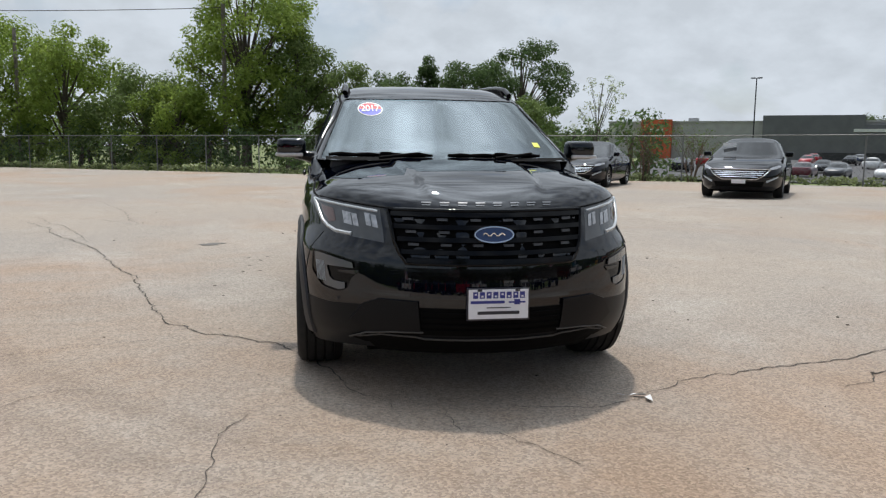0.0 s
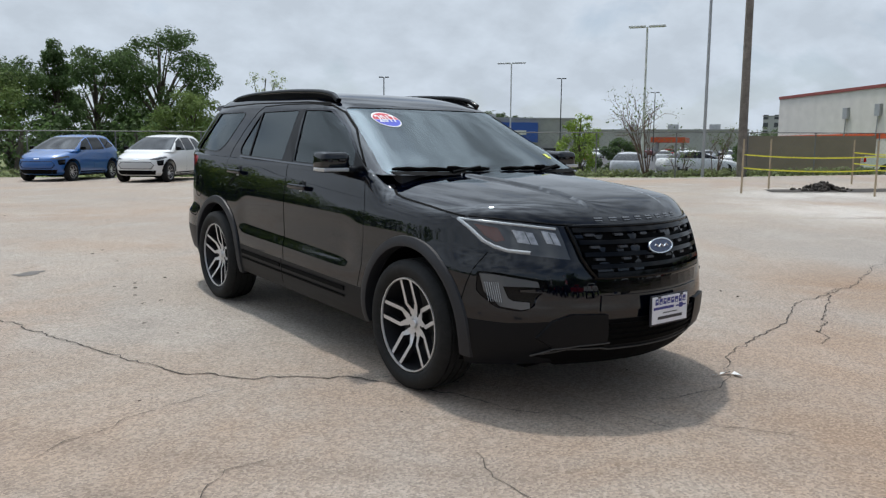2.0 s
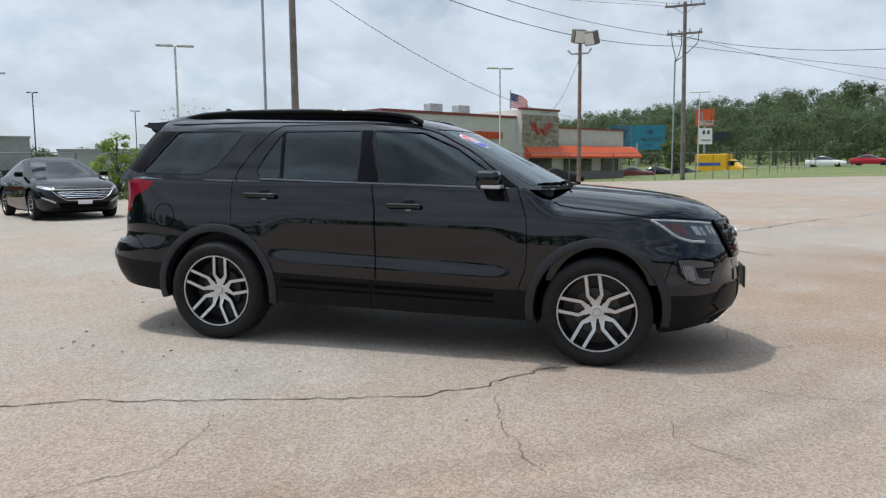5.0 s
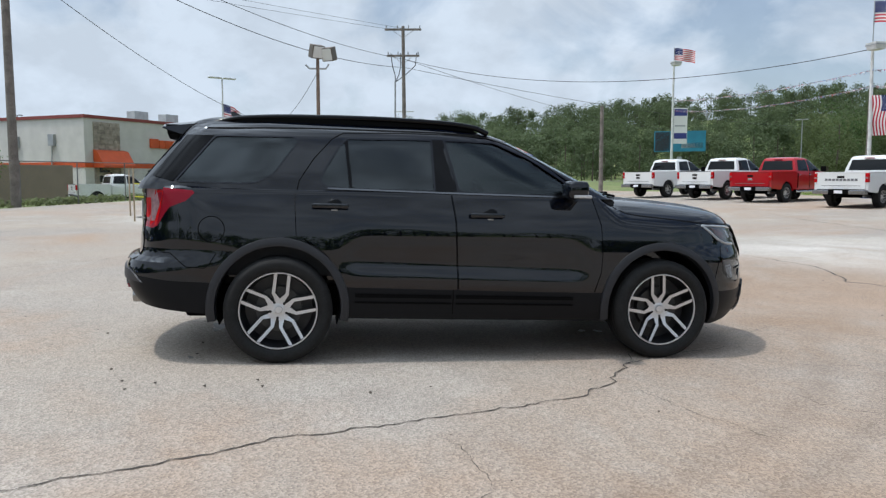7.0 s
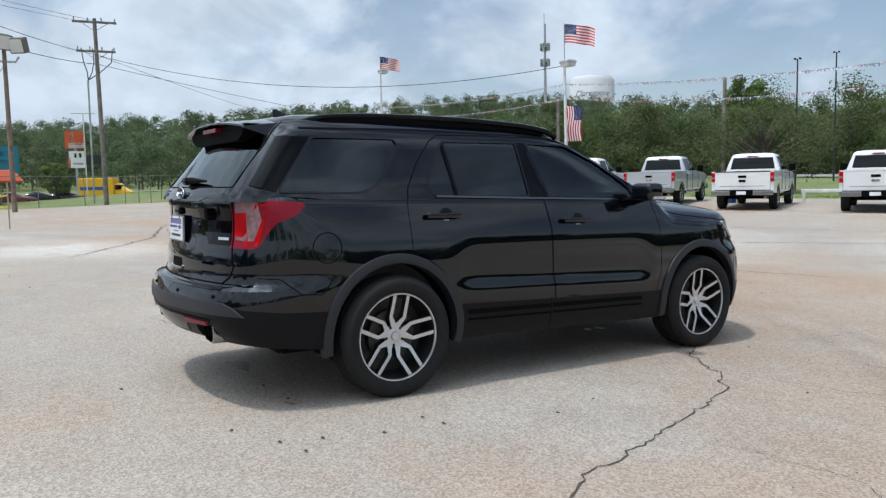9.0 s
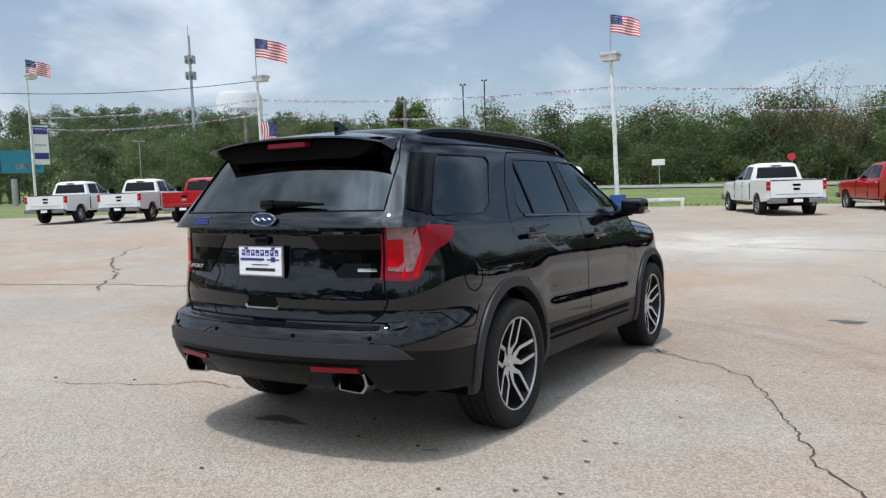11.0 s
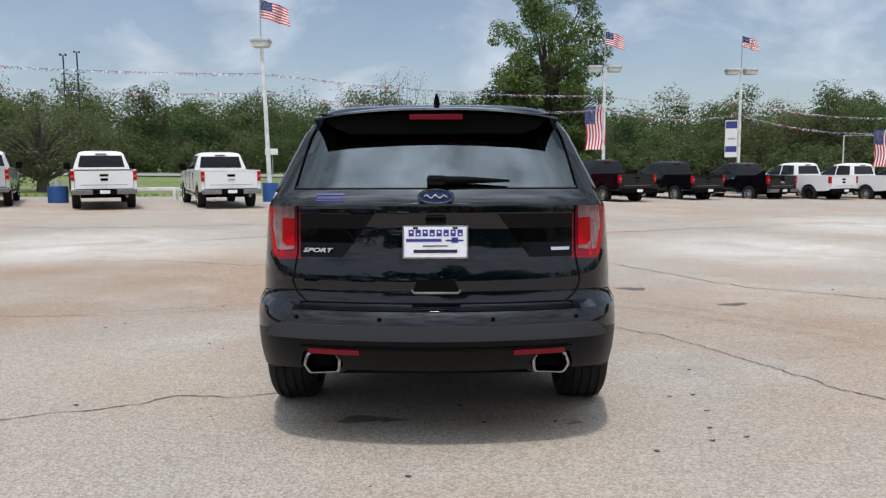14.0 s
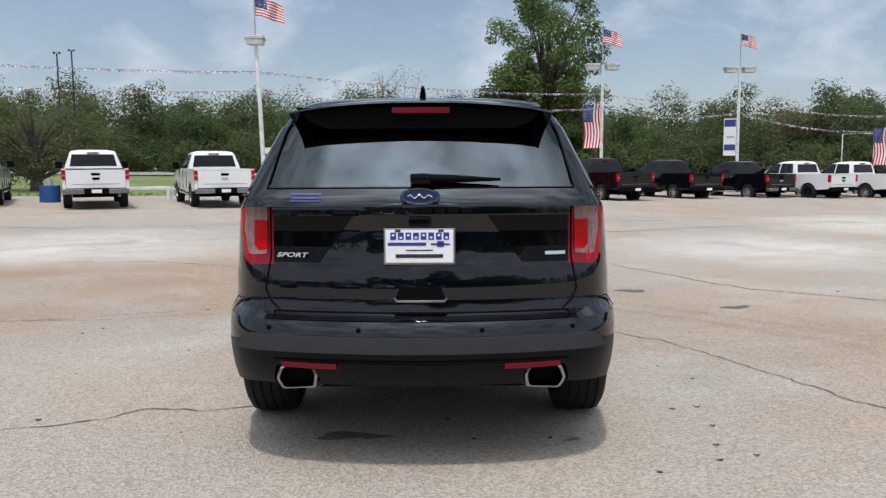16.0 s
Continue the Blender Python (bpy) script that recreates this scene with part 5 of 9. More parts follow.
    for x0, x1 in ((-0.78, -0.12), (-0.02, 0.62)):
        w = bmesh.new()
        tube(w, [(x, end_y(SUV_TOP, x, 1.248, TOP_NOSE) - 0.018, 1.240 + 0.006 * (k % 2)) for k, x in enumerate(span(x0, x1, 9))], [0.006] + [0.009] * 7 + [0.005], 6)
        wo = part("wiper", w, MATTE_BLACK, car, "black windscreen wiper", 60)
        xm = (x0 + x1) / 2 + 0.03
        part("wiper_arm", box(tube(bmesh.new(), [(xm - 0.05, end_y(SUV_TOP, xm, 1.215, TOP_NOSE) - 0.03, 1.225), (xm + 0.22, end_y(SUV_TOP, xm + 0.2, 1.25, TOP_NOSE) - 0.028, 1.252)], 0.010, 6), xm - 0.04, xm + 0.04, end_y(SUV_TOP, xm, 1.24, TOP_NOSE) - 0.040, end_y(SUV_TOP, xm, 1.24, TOP_NOSE) - 0.012, 1.236, 1.260, 0.008), MATTE_BLACK, wo)
    # stickers on the windscreen
    c = (-0.475, 1.545)
    oval = [(c[0] + 0.088 * math.cos(a), c[1] + 0.050 * math.sin(a)) for a in [2 * math.pi * k / 32 for k in range(32)]]
    st = part("year_sticker", slab_end(SUV_TOP, oval, -0.001, 0.002, TOP_NOSE, cells=6), INK_AND_GLINT, car, "red white and blue oval sticker reading 2017")
    for a0, ink in ((0, STICKER_RED), (180, STICKER_BLUE)):
        half = [(c[0] + 0.080 * math.cos(a), c[1] + 0.043 * math.sin(a) + (0.001 if a0 == 0 else -0.001)) for a in [radians(a0 + 180 * k / 16) for k in range(17)]]
        part("sticker_field", slab_end(SUV_TOP, half, 0.0015, 0.002, TOP_NOSE, cells=4), ink, st)
    bm = lettering("2017", 0.064, 0.0012)
    for v in bm.verts:
        x, z = c[0] + v.co.x, c[1] + v.co.y + 0.004
        v.co = (x, end_y(SUV_TOP, x, z, TOP_NOSE) - 0.009 - v.co.z, z)
    part("sticker_year", bm, INK_AND_GLINT, st)
    part("yellow_sticker", slab_end(SUV_TOP, [(0.612, 1.295), (0.660, 1.292), (0.657, 1.322), (0.612, 1.324)], 0.0005, 0.002, TOP_NOSE, cells=3), YELLOW_INK, car, "small yellow inspection sticker")


def suv_rear(car, lights):
    T, V = TAIL, TOP_TAIL
    for bm in lights:
        s = 1 if centre(bm).x > 0 else -1
        ob = part("tail_lamp", bm, LAMP_RED_DARK, car, "red wrap-around tail lamp with a clear stripe", 30)
        P = lambda pts: [(s * x, z) for x, z in pts]  # noqa: E731
        part("reverse_lens", slab_end(SUV_UP, P([(0.705, 1.208), (0.825, 1.205), (0.838, 1.10), (0.812, 0.985), (0.78, 0.982), (0.71, 0.99)]), 0.004, 0.01, T, True, 6), LAMP_CLEAR, ob, "clear reversing lens", 30)
        part("brake_lens", slab_end(SUV_UP, P([(0.705, 1.142), (0.775, 1.145), (0.778, 1.03), (0.755, 1.005), (0.708, 1.01)]), 0.007, 0.01, T, True, 6), LAMP_RED, ob, "bright red brake lens", 30)
        part("side_lens", slab_on(SUV_UP, dense([(2.275, 1.195), (2.215, 1.195), (2.240, 1.06), (2.268, 0.955), (2.325, 0.950), (2.300, 1.06), (2.275, 1.195)], 0.03)[:-1], 0.003, 0.01, side=s), LAMP_RED, ob, "bright red side lens")
    # tailgate seams
    seam = [(-0.688, 1.24), (-0.69, 0.97), (-0.715, 0.83), (-0.69, 0.775), (-0.64, 0.735), (0.64, 0.735), (0.69, 0.775), (0.715, 0.83), (0.69, 0.97), (0.688, 1.24)]
    part("tailgate_gap", tube_end(SUV_UP, seam, 0.005, 0.0, T, True), MATTE_BLACK, car, smooth=60)
    part("tailgate_gap", tube_end(SUV_TOP, [(-0.70, 1.29), (-0.655, 1.55), (-0.60, 1.68)], 0.004, 0.0, V, True), MATTE_BLACK, car)
    part("tailgate_gap", tube_end(SUV_TOP, [(0.70, 1.29), (0.655, 1.55), (0.60, 1.68)], 0.004, 0.0, V, True), MATTE_BLACK, car)
    part("tailgate_gap", tube_end(SUV_TOP, [(-0.70, 1.288), (0.70, 1.288)], 0.004, 0.0, V, True), MATTE_BLACK, car)
    gate = part("tailgate_trim", slab_end(SUV_UP, [(-0.68, 1.172), (0.68, 1.172), (0.68, 1.204), (-0.68, 1.204)], 0.012, 0.02, T, True, 14), BLACK_PAINT, car, "black trim bar across the tailgate", 30)
    for k in range(8):
        x = -0.205 + k * 0.0585
        part("name_bar", slab_end(SUV_UP, [(x - 0.022, 1.178), (x + 0.022, 1.178), (x + 0.022, 1.198), (x - 0.022, 1.198)], 0.016, 0.006, T, True, 2), MATTE_BLACK, gate)
    for s in (-1, 1):
        part("gloss_panel", slab_end(SUV_UP, [(s * x, z) for x, z in ((0.30, 1.165), (0.675, 1.165), (0.675, 0.955), (0.46, 0.955))], 0.004, 0.01, T, True, 8), PIANO_BLACK, car, "gloss black tailgate panel")
        part("exhaust_tip", exhaust_tip(s), TIP_STEEL, car, "chrome exhaust tip", 40)
        part("exhaust_bore", cbox(min(s * 0.50, s * 0.62), max(s * 0.50, s * 0.62), 2.25, 2.415, 0.405, 0.468, 0.015), MATTE_BLACK, car)
        part("reflector", slab_end(SUV_LOW, [(s * x, z) for x, z in ((0.37, 0.519), (0.62, 0.521), (0.625, 0.494), (0.37, 0.492))], 0.013, 0.02, T, True, 6), LAMP_RED_DARK, car, "red bumper reflector")
        for x in (0.27, 0.68):
            c2 = bmesh.new()
            y = end_y(SUV_UP, x, 0.668, T, True) + 0.002
            revolve(c2, [(y - 0.01, 0.011), (y + 0.002, 0.011), (y + 0.003, 0.009), (y + 0.001, 0.007), (y + 0.002, 0.001)], 14, "y", closed=False)
            bmesh.ops.translate(c2, verts=c2.verts, vec=(s * x, 0, 0.668))
            part("parking_sensor", c2, MATTE_BLACK, car)
    part("bumper_shelf", slab_end(SUV_UP, [(-0.70, 0.722), (0.70, 0.722), (0.71, 0.708), (-0.71, 0.708)], 0.012, 0.03, T, True, 14), GLOSS_BLACK, car, smooth=30)
    part("bumper_band", slab_end(SUV_UP, [(-0.86, 0.560), (-0.82, 0.610), (-0.76, 0.640), (0.76, 0.640), (0.82, 0.610), (0.86, 0.560), (0.72, 0.568), (-0.72, 0.568)], 0.014, 0.03, T, True, 16), BAND_GREY, car, "dark grey plastic bumper band", 30)
    part("bumper_panel", slab_end(SUV_LOW, [(-0.62, 0.52), (0.62, 0.52), (0.60, 0.495), (0.36, 0.48), (0.32, 0.425), (-0.32, 0.425), (-0.36, 0.48), (-0.60, 0.495)], 0.006, 0.02, T, True, 14), GLOSS_BLACK, car, smooth=30)
    part("bumper_line", tube_end(SUV_LOW, [(-0.66, 0.528), (0.66, 0.528)], 0.004, 0.008, T, True), GLOSS_BLACK, car)
    # handle recess
    part("handle_recess", slab_end(SUV_UP, [(-0.115, 0.79), (0.115, 0.79), (0.09, 0.85), (-0.09, 0.85)], 0.002, 0.01, T, True, 4), MATTE_BLACK, car)
    part("handle_lip", tube_end(SUV_UP, [(-0.118, 0.80), (-0.105, 0.785), (0.105, 0.785), (0.118, 0.80)], 0.006, 0.004, T, True), STEEL, car)
    # badges
    m = Matrix.Translation((0.0, end_y(SUV_UP, 0, 1.22, T, True) + 0.002, 1.250)) @ Matrix.Rotation(math.pi, 4, "Z")
    oval_badge(car, m, 0.083, 0.034)
    word = lettering("SPORT", 0.034, 0.0008, 0.30)
    for v in word.verts:
        x, z = 0.585 - 1.42 * v.co.x, 0.988 + 0.82 * v.co.y
        v.co = (x, end_y(SUV_UP, x, z, T, True) + 0.024 + v.co.z, z)
    part("trim_badge", word, ALLOY, car, "silver trim badge reading SPORT")
    part("drive_badge", slab_end(SUV_UP, [(-0.565, 0.985), (-0.66, 0.985), (-0.66, 1.0), (-0.565, 1.0)], 0.008, 0.006, T, True, 3), CHROME, car, "small silver drive badge")
    for z0, x0, x1 in ((1.262, 0.445, 0.585), (1.245, 0.46, 0.58), (1.232, 0.45, 0.585)):
        lev = SUV_TOP
        part("dealer_decal", slab_end(lev, [(x0, z0 - 0.005), (x1, z0 - 0.005), (x1, z0 + 0.005), (x0, z0 + 0.005)], 0.003, 0.003, V, True, 3), mat("decal_blue", (0.012, 0.017, 0.13), 0.5), car)
    number_plate(car, pose(0.003, end_y(SUV_UP, 0, 1.03, T, True) + 0.022, 1.030, 0, 0, 180), STEEL)
    part("camera_pod", cbox(-0.05, 0.05, 2.44, 2.50, 1.118, 1.162, 0.012), GLOSS_BLACK, car, "reversing camera pod")
    # rear wiper
    y = end_y(SUV_TOP, 0, 1.335, V, True)
    wp = part("rear_wiper", tube(bmesh.new(), [(0.02, y + 0.035, 1.325), (-0.15, y + 0.032, 1.328), (-0.36, y + 0.02, 1.325)], [0.026, 0.018, 0.006], 8), MATTE_BLACK, car, "black rear wiper", 60)
    part("wiper_cap", cbox(-0.05, 0.045, y - 0.005, y + 0.065, 1.303, 1.352, 0.016), GLOSS_BLACK, wp, smooth=50)
    # spoiler
    sp = bmesh.new()
    prof = [(1.90, 1.722), (2.05, 1.712), (2.22, 1.690), (2.300, 1.678), (2.305, 1.668), (2.23, 1.650), (2.12, 1.620)]
    rows = []
    for x in span(-1, 1, 17):
        k = 1 - 0.10 * x * x
        rows.append([sp.verts.new((x * (0.615 - 0.03 * (i < 2)), y0 * k + (1 - k) * 1.9, z - 0.034 * abs(x) ** 3 + 0.012 * (1 - x * x))) for i, (y0, z) in enumerate(prof)])
    for a, b in zip(rows, rows[1:]):
        for k in range(len(prof)):
            sp.faces.new((a[k], a[(k + 1) % len(prof)], b[(k + 1) % len(prof)], b[k]))
    sp.faces.new(rows[0]); sp.faces.new(rows[-1][::-1])
    bmesh.ops.recalc_face_normals(sp, faces=sp.faces[:])
    so = part("roof_spoiler", sp, BLACK_PAINT, car, "black roof spoiler with a red brake light", 40)
    under = bmesh.new()
    prism(under, [(-0.59, 1.665), (-0.52, 1.60), (-0.44, 1.568), (0.44, 1.568), (0.52, 1.60), (0.59, 1.665)], "y", 2.14, 2.245)
    part("spoiler_underside", under, MATTE_BLACK, so)
    part("high_brake_light", cbox(-0.135, 0.135, 2.20, 2.285, 1.634, 1.662, 0.006), LAMP_RED_DARK, so, "red high brake light")
    fin = bmesh.new()
    prism(fin, [(1.66, 1.74), (1.84, 1.735), (1.855, 1.815), (1.83, 1.818), (1.74, 1.775)], "x", -0.022, 0.022)
    for v in fin.verts:
        if v.co.z > 1.77:
            v.co.x *= 0.3
    part("shark_fin_aerial", fin, BLACK_PAINT, car, "black shark fin aerial", 40)


def exhaust_tip(s):
    """A rounded rectangular tube, cut at the end."""
    bm = bmesh.new()
    o = rounded([(0.475, 0.39), (0.625, 0.385), (0.655, 0.43), (0.635, 0.49), (0.49, 0.49), (0.468, 0.45)], 0.014, 3)
    c = Vector((0.56, 0.438))
    i = [tuple(c + (Vector(p) - c) * 0.86) for p in o]
    rows = []
    for ring, y in ((o, 2.22), (o, 2.468), (i, 2.472), (i, 2.33)):
        rows.append([bm.verts.new((s * x, y, z)) for x, z in ring])
    n = len(o)
    for a, b in zip(rows, rows[1:]):
        for k in range(n):
            bm.faces.new((a[k], a[(k + 1) % n], b[(k + 1) % n], b[k]))
    bm.faces.new(rows[0])
    bmesh.ops.recalc_face_normals(bm, faces=bm.faces[:])
    return bm


def suv_inside(car):
    part("cabin_floor", cbox(-0.80, 0.80, -1.0, 2.2, 0.60, 1.02, 0.02), INTERIOR, car, "dark cabin trim")
    part("dashboard", cbox(-0.78, 0.78, -1.10, -0.50, 0.95, 1.215, 0.06), INTERIOR, car, "dark grey dashboard", 40)
    for x in (-0.38, 0.38):
        s = part("front_seat", cbox(x - 0.25, x + 0.25, 0.18, 0.34, 0.95, 1.40, 0.07, 3), SEAT, car, "black leather front seat", 50)
        part("headrest", cbox(x - 0.13, x + 0.13, 0.24, 0.34, 1.42, 1.58, 0.04, 3), SEAT, s, smooth=50)
        s = part("rear_seat", cbox(x - 0.30, x + 0.30, 1.12, 1.26, 0.95, 1.34, 0.07, 3), SEAT, car, "black leather rear seat", 50)
        part("headrest", cbox(x - 0.13, x + 0.13, 1.16, 1.26, 1.35, 1.49, 0.04, 3), SEAT, s, smooth=50)
    wheel = bmesh.new()
    tube(wheel, [(0.38 + 0.18 * math.cos(a), -0.30 + 0.08 * math.sin(a), 1.16 + 0.16 * math.sin(a)) for a in [2 * math.pi * k / 24 for k in range(24)]], 0.016, 6, closed=True)
    part("steering_wheel", wheel, INTERIOR, car, "black steering wheel", 60)
    part("rear_view_mirror", cbox(-0.12, 0.12, -0.36, -0.33, 1.50, 1.565, 0.012), INTERIOR, car)
    part("roof_lining", cbox(-0.50, 0.50, 0.1, 1.8, 1.655, 1.67), mat("roof_cloth", (0.12, 0.115, 0.11), 0.9), car)


build_suv()

# ---------------------------------------------------------------- other vehicles (front towards -y)
PAINTS = {
    "dusk": mat("dusk_paint", (0.006, 0.0065, 0.011), 0.32, 0.0, coat=0.9, coat_rough=0.03, spec=0.0),
    "white": mat("white_paint", (0.74, 0.74, 0.73), 0.3, coat=0.8, spec=0.3),
    "red": mat("red_paint", (0.36, 0.005, 0.012), 0.3, coat=0.9, spec=0.12),
    "silver": mat("silver_paint", (0.50, 0.51, 0.53), 0.3, 0.35, coat=0.8),
    "black": mat("dark_paint", (0.004, 0.004, 0.006), 0.3, coat=0.9, spec=0.0),
    "blue": mat("blue_paint", (0.006, 0.085, 0.30), 0.3, 0.1, coat=0.9),
    "grey": mat("grey_paint", (0.035, 0.037, 0.042), 0.3, 0.3, coat=0.8),
    "maroon": mat("maroon_paint", (0.12, 0.012, 0.02), 0.3, coat=0.8),
    "yellow": mat("yellow_paint", (0.75, 0.42, 0.01), 0.35, coat=0.5),
}
FAR_GLASS = mat("far_glass", (0.006, 0.007, 0.008), 0.05, spec=0.35)
BUMPER_STEEL = mat("bumper_steel", (0.30, 0.30, 0.31), 0.25, 1.0)
FAR_WHEELS = wheel_set(0.40, 0.235, 0.26, 6, ALLOY, DARK_ALLOY, False)
CAR_WHEELS = wheel_set(0.335, 0.225, 0.215, 5, ALLOY, DARK_ALLOY, False)
BLACK_WHEELS = wheel_set(0.40, 0.235, 0.26, 6, DARK_ALLOY, DARK_ALLOY, False)


def car_shell(ob, paint, low, top, zl, zt, arches, wheels, R, track, side_w, wind, rear, wind_y=(-9, 0), rear_y=(0, 9), nose=NOSE, tail=TAIL, tnose=None, ttail=None, lower=0.0, spokes_turn=0.0):
    """Body, roof, glass and wheels of a car from its plan outlines."""
    tnose, ttail = tnose or TOP_NOSE, ttail or TOP_TAIL
    body = shell(low, zl, nose, tail)
    cut = bmesh.new()
    for y in arches:
        for s in (-1, 1):
            prism(cut, [(y + (R + 0.055) * math.cos(a), R + 0.02 + (R + 0.055) * math.sin(a)) for a in [2 * math.pi * k / 28 for k in range(28)]], "x", s * (track - 0.2), s * 1.4)
    body = boolean(body, cut, "DIFFERENCE")
    part("body", body, paint, ob, smooth=30)
    house = shell(top, zt, tnose, ttail)
    panes = bmesh.new()
    for poly in side_w:
        for s in (-1, 1):
            prism(panes, rounded(poly, 0.03, 2), "x", s * 0.3, s * 1.3)
    if wind:
        prism(panes, wind, "y", *wind_y)
    if rear:
        prism(panes, rear, "y", *rear_y)
    outer = shell(top, zt, tnose, ttail, inset=-0.004)
    inner = shell(top, [zt[0] - 0.02] + zt[1:-1], tnose, ttail, inset=0.03)
    glass = boolean(boolean(outer, inner, "DIFFERENCE"), panes, "INTERSECT")
    part("roof", house, paint, ob, smooth=30)
    for g in islands(glass):
        c = centre(g)
        nm = "windscreen" if abs(c.x) < 0.2 and c.y < 0 else "rear_window" if abs(c.x) < 0.2 else "side_window"
        part(nm, g, FAR_GLASS, ob, "dark reflecting glass", 30)
    for y in arches:
        for s in (-1, 1):
            put_wheel(wheels, ob, s * track, y, R - 0.002, 0.3 * (y + s) + spokes_turn)
    part("under_body", cbox(-track + 0.1, track - 0.1, low[0][1] + 0.35, low[0][2] - 0.3, low[0][0] - 0.05, low[0][0] + 0.25), MATTE_BLACK, ob)
    return ob


TRUCK_LOW = [(0.52, -2.78, 0.93, 0.93), (0.62, -2.90, 0.93, 0.965), (0.85, -2.93, 0.93, 0.98), (1.05, -2.90, 0.93, 0.975), (1.15, -2.82, 0.93, 0.965), (1.20, -2.62, 0.93, 0.955), (1.24, -1.9, 0.93, 0.945), (1.27, -1.35, 0.93, 0.935)]
TRUCK_TOP = [(1.24, -1.42, 0.93, 0.935), (1.32, -1.25, 0.925, 0.92), (1.55, -0.88, 0.88, 0.84), (1.75, -0.58, 0.83, 0.765), (1.83, -0.42, 0.80, 0.73), (1.88, -0.25, 0.75, 0.67), (1.915, 0.0, 0.6, 0.5), (1.925, 0.15, 0.45, 0.35)]
BOXY = [(0, 0), (0.01, 0.45), (0.03, 0.72), (0.07, 0.86), (0.15, 0.94), (0.35, 0.985), (0.6, 1.0)]
SQUARE = [(0, 0.0), (0.003, 0.95), (0.02, 0.985), (0.05, 1.0), (0.3, 1.0)]


def pickup(paint, style, label, m, group="pickup trucks in the lot row"):
    ob = thing("pickup_truck", label, "pickup truck", group, m=m)
    p = PAINTS[paint]
    wheels = BLACK_WHEELS if style == "black_wheels" else FAR_WHEELS
    side_w = [[(-0.92, 1.32), (-0.50, 1.76), (-0.06, 1.80), (-0.06, 1.31)], [(0.0, 1.31), (0.0, 1.80), (0.66, 1.78), (0.78, 1.33)]]
    car_shell(ob, p, TRUCK_LOW, TRUCK_TOP, [0.52, 0.57, 0.62, 0.72, 0.85, 0.95, 1.05, 1.10, 1.15, 1.18, 1.20, 1.22, 1.24, 1.27], [1.24, 1.32, 1.42, 1.55, 1.65, 1.75, 1.80, 1.83, 1.88, 1.915, 1.925],
              (-1.98,), wheels, 0.40, 0.845, side_w, [(0.82, 1.30), (0.66, 1.80), (-0.66, 1.80), (-0.82, 1.30)], [(0.74, 1.36), (0.655, 1.76), (-0.655, 1.76), (-0.74, 1.36)], (-2, 0), (0.6, 1.3), BOXY, SQUARE, TOP_NOSE, SQUARE)
    for s in (-1, 1):
        put_wheel(wheels, ob, s * 0.845, 1.72, 0.398, s * 0.4)
    # bed: two sides with wheel openings, front wall, floor, tailgate
    for s in (-1, 1):
        side = bmesh.new()
        arc = [(1.72 + 0.46 * math.cos(a), 0.42 + 0.46 * math.sin(a)) for a in [radians(d) for d in range(172, 7, -11)]]
        poly = [(0.95, 0.55), (1.20, 0.55)] + arc + [(2.28, 0.55), (2.88, 0.60), (2.90, 1.30), (0.95, 1.30)]
        prism(side, poly, "x", s * 0.88, s * 0.975)
        part("bed_side", side, p, ob)
        part("tail_lamp", cbox(min(s * 0.87, s * 0.982), max(s * 0.87, s * 0.982), 2.80, 2.925, 0.93 if style != "ford" else 0.95, 1.26, 0.012), LAMP_RED, ob, "red tail lamp")
        part("tail_lamp_clear", cbox(min(s * 0.875, s * 0.975), max(s * 0.875, s * 0.975), 2.90, 2.930, 1.06, 1.12), LAMP_CLEAR, ob)
        mir = part("door_mirror", cbox(min(s * 0.98, s * 1.2), max(s * 0.98, s * 1.2), -0.98, -0.86, 1.28, 1.52, 0.03), MATTE_BLACK, ob)
        part("door_handle", cbox(min(s * 0.955, s * 0.99), max(s * 0.955, s * 0.99), -0.12, 0.06, 1.13, 1.165, 0.01), p if style != "chrome" else CHROME, ob)
        part("door_handle", cbox(min(s * 0.955, s * 0.99), max(s * 0.955, s * 0.99), 0.66, 0.82, 1.13, 1.165, 0.01), p if style != "chrome" else CHROME, ob)
        for y in (-1.02, -0.02, 0.88):
            part("door_gap", cbox(min(s * 0.95, s * 0.984), max(s * 0.95, s * 0.984), y - 0.006, y + 0.006, 0.60, 1.22), MATTE_BLACK, ob)
        part("side_step", tube(bmesh.new(), [(s * 0.93, -1.3, 0.46), (s * 0.95, -1.2, 0.44), (s * 0.95, 0.9, 0.44), (s * 0.93, 1.0, 0.46)], 0.045, 8), MATTE_BLACK if style != "chrome" else CHROME, ob, smooth=60)
        part("headlamp", cbox(min(s * 0.62, s * 0.93), max(s * 0.62, s * 0.93), -2.90, -2.70, 0.93, 1.10, 0.02), LAMP_BRIGHT, ob, "clear headlamp")
        part("inner_wheel_arch", cbox(min(s * 0.55, s * 0.9), max(s * 0.55, s * 0.9), 1.3, 2.15, 0.70, 0.92, 0.05), MATTE_BLACK, ob)
    part("bed_floor", cbox(-0.88, 0.88, 0.95, 2.84, 0.66, 0.74), MATTE_BLACK, ob)
    part("bed_front", cbox(-0.88, 0.88, 0.95, 1.0, 0.6, 1.30), p, ob)
    gate = part("tailgate", cbox(-0.87, 0.87, 2.83, 2.905, 0.68, 1.285, 0.012), p, ob)
    # grey strip on the flat gate, painted as the shade of its crease
    part("gate_recess", cbox(-0.70, 0.70, 2.902, 2.909, 0.80, 0.815), mat("gate_shadow", (0.16, 0.16, 0.16), 0.6), gate)
    part("gate_top_cap", cbox(-0.86, 0.86, 2.80, 2.915, 1.272, 1.300, 0.01), MATTE_BLACK if style == "ford" else p, gate)
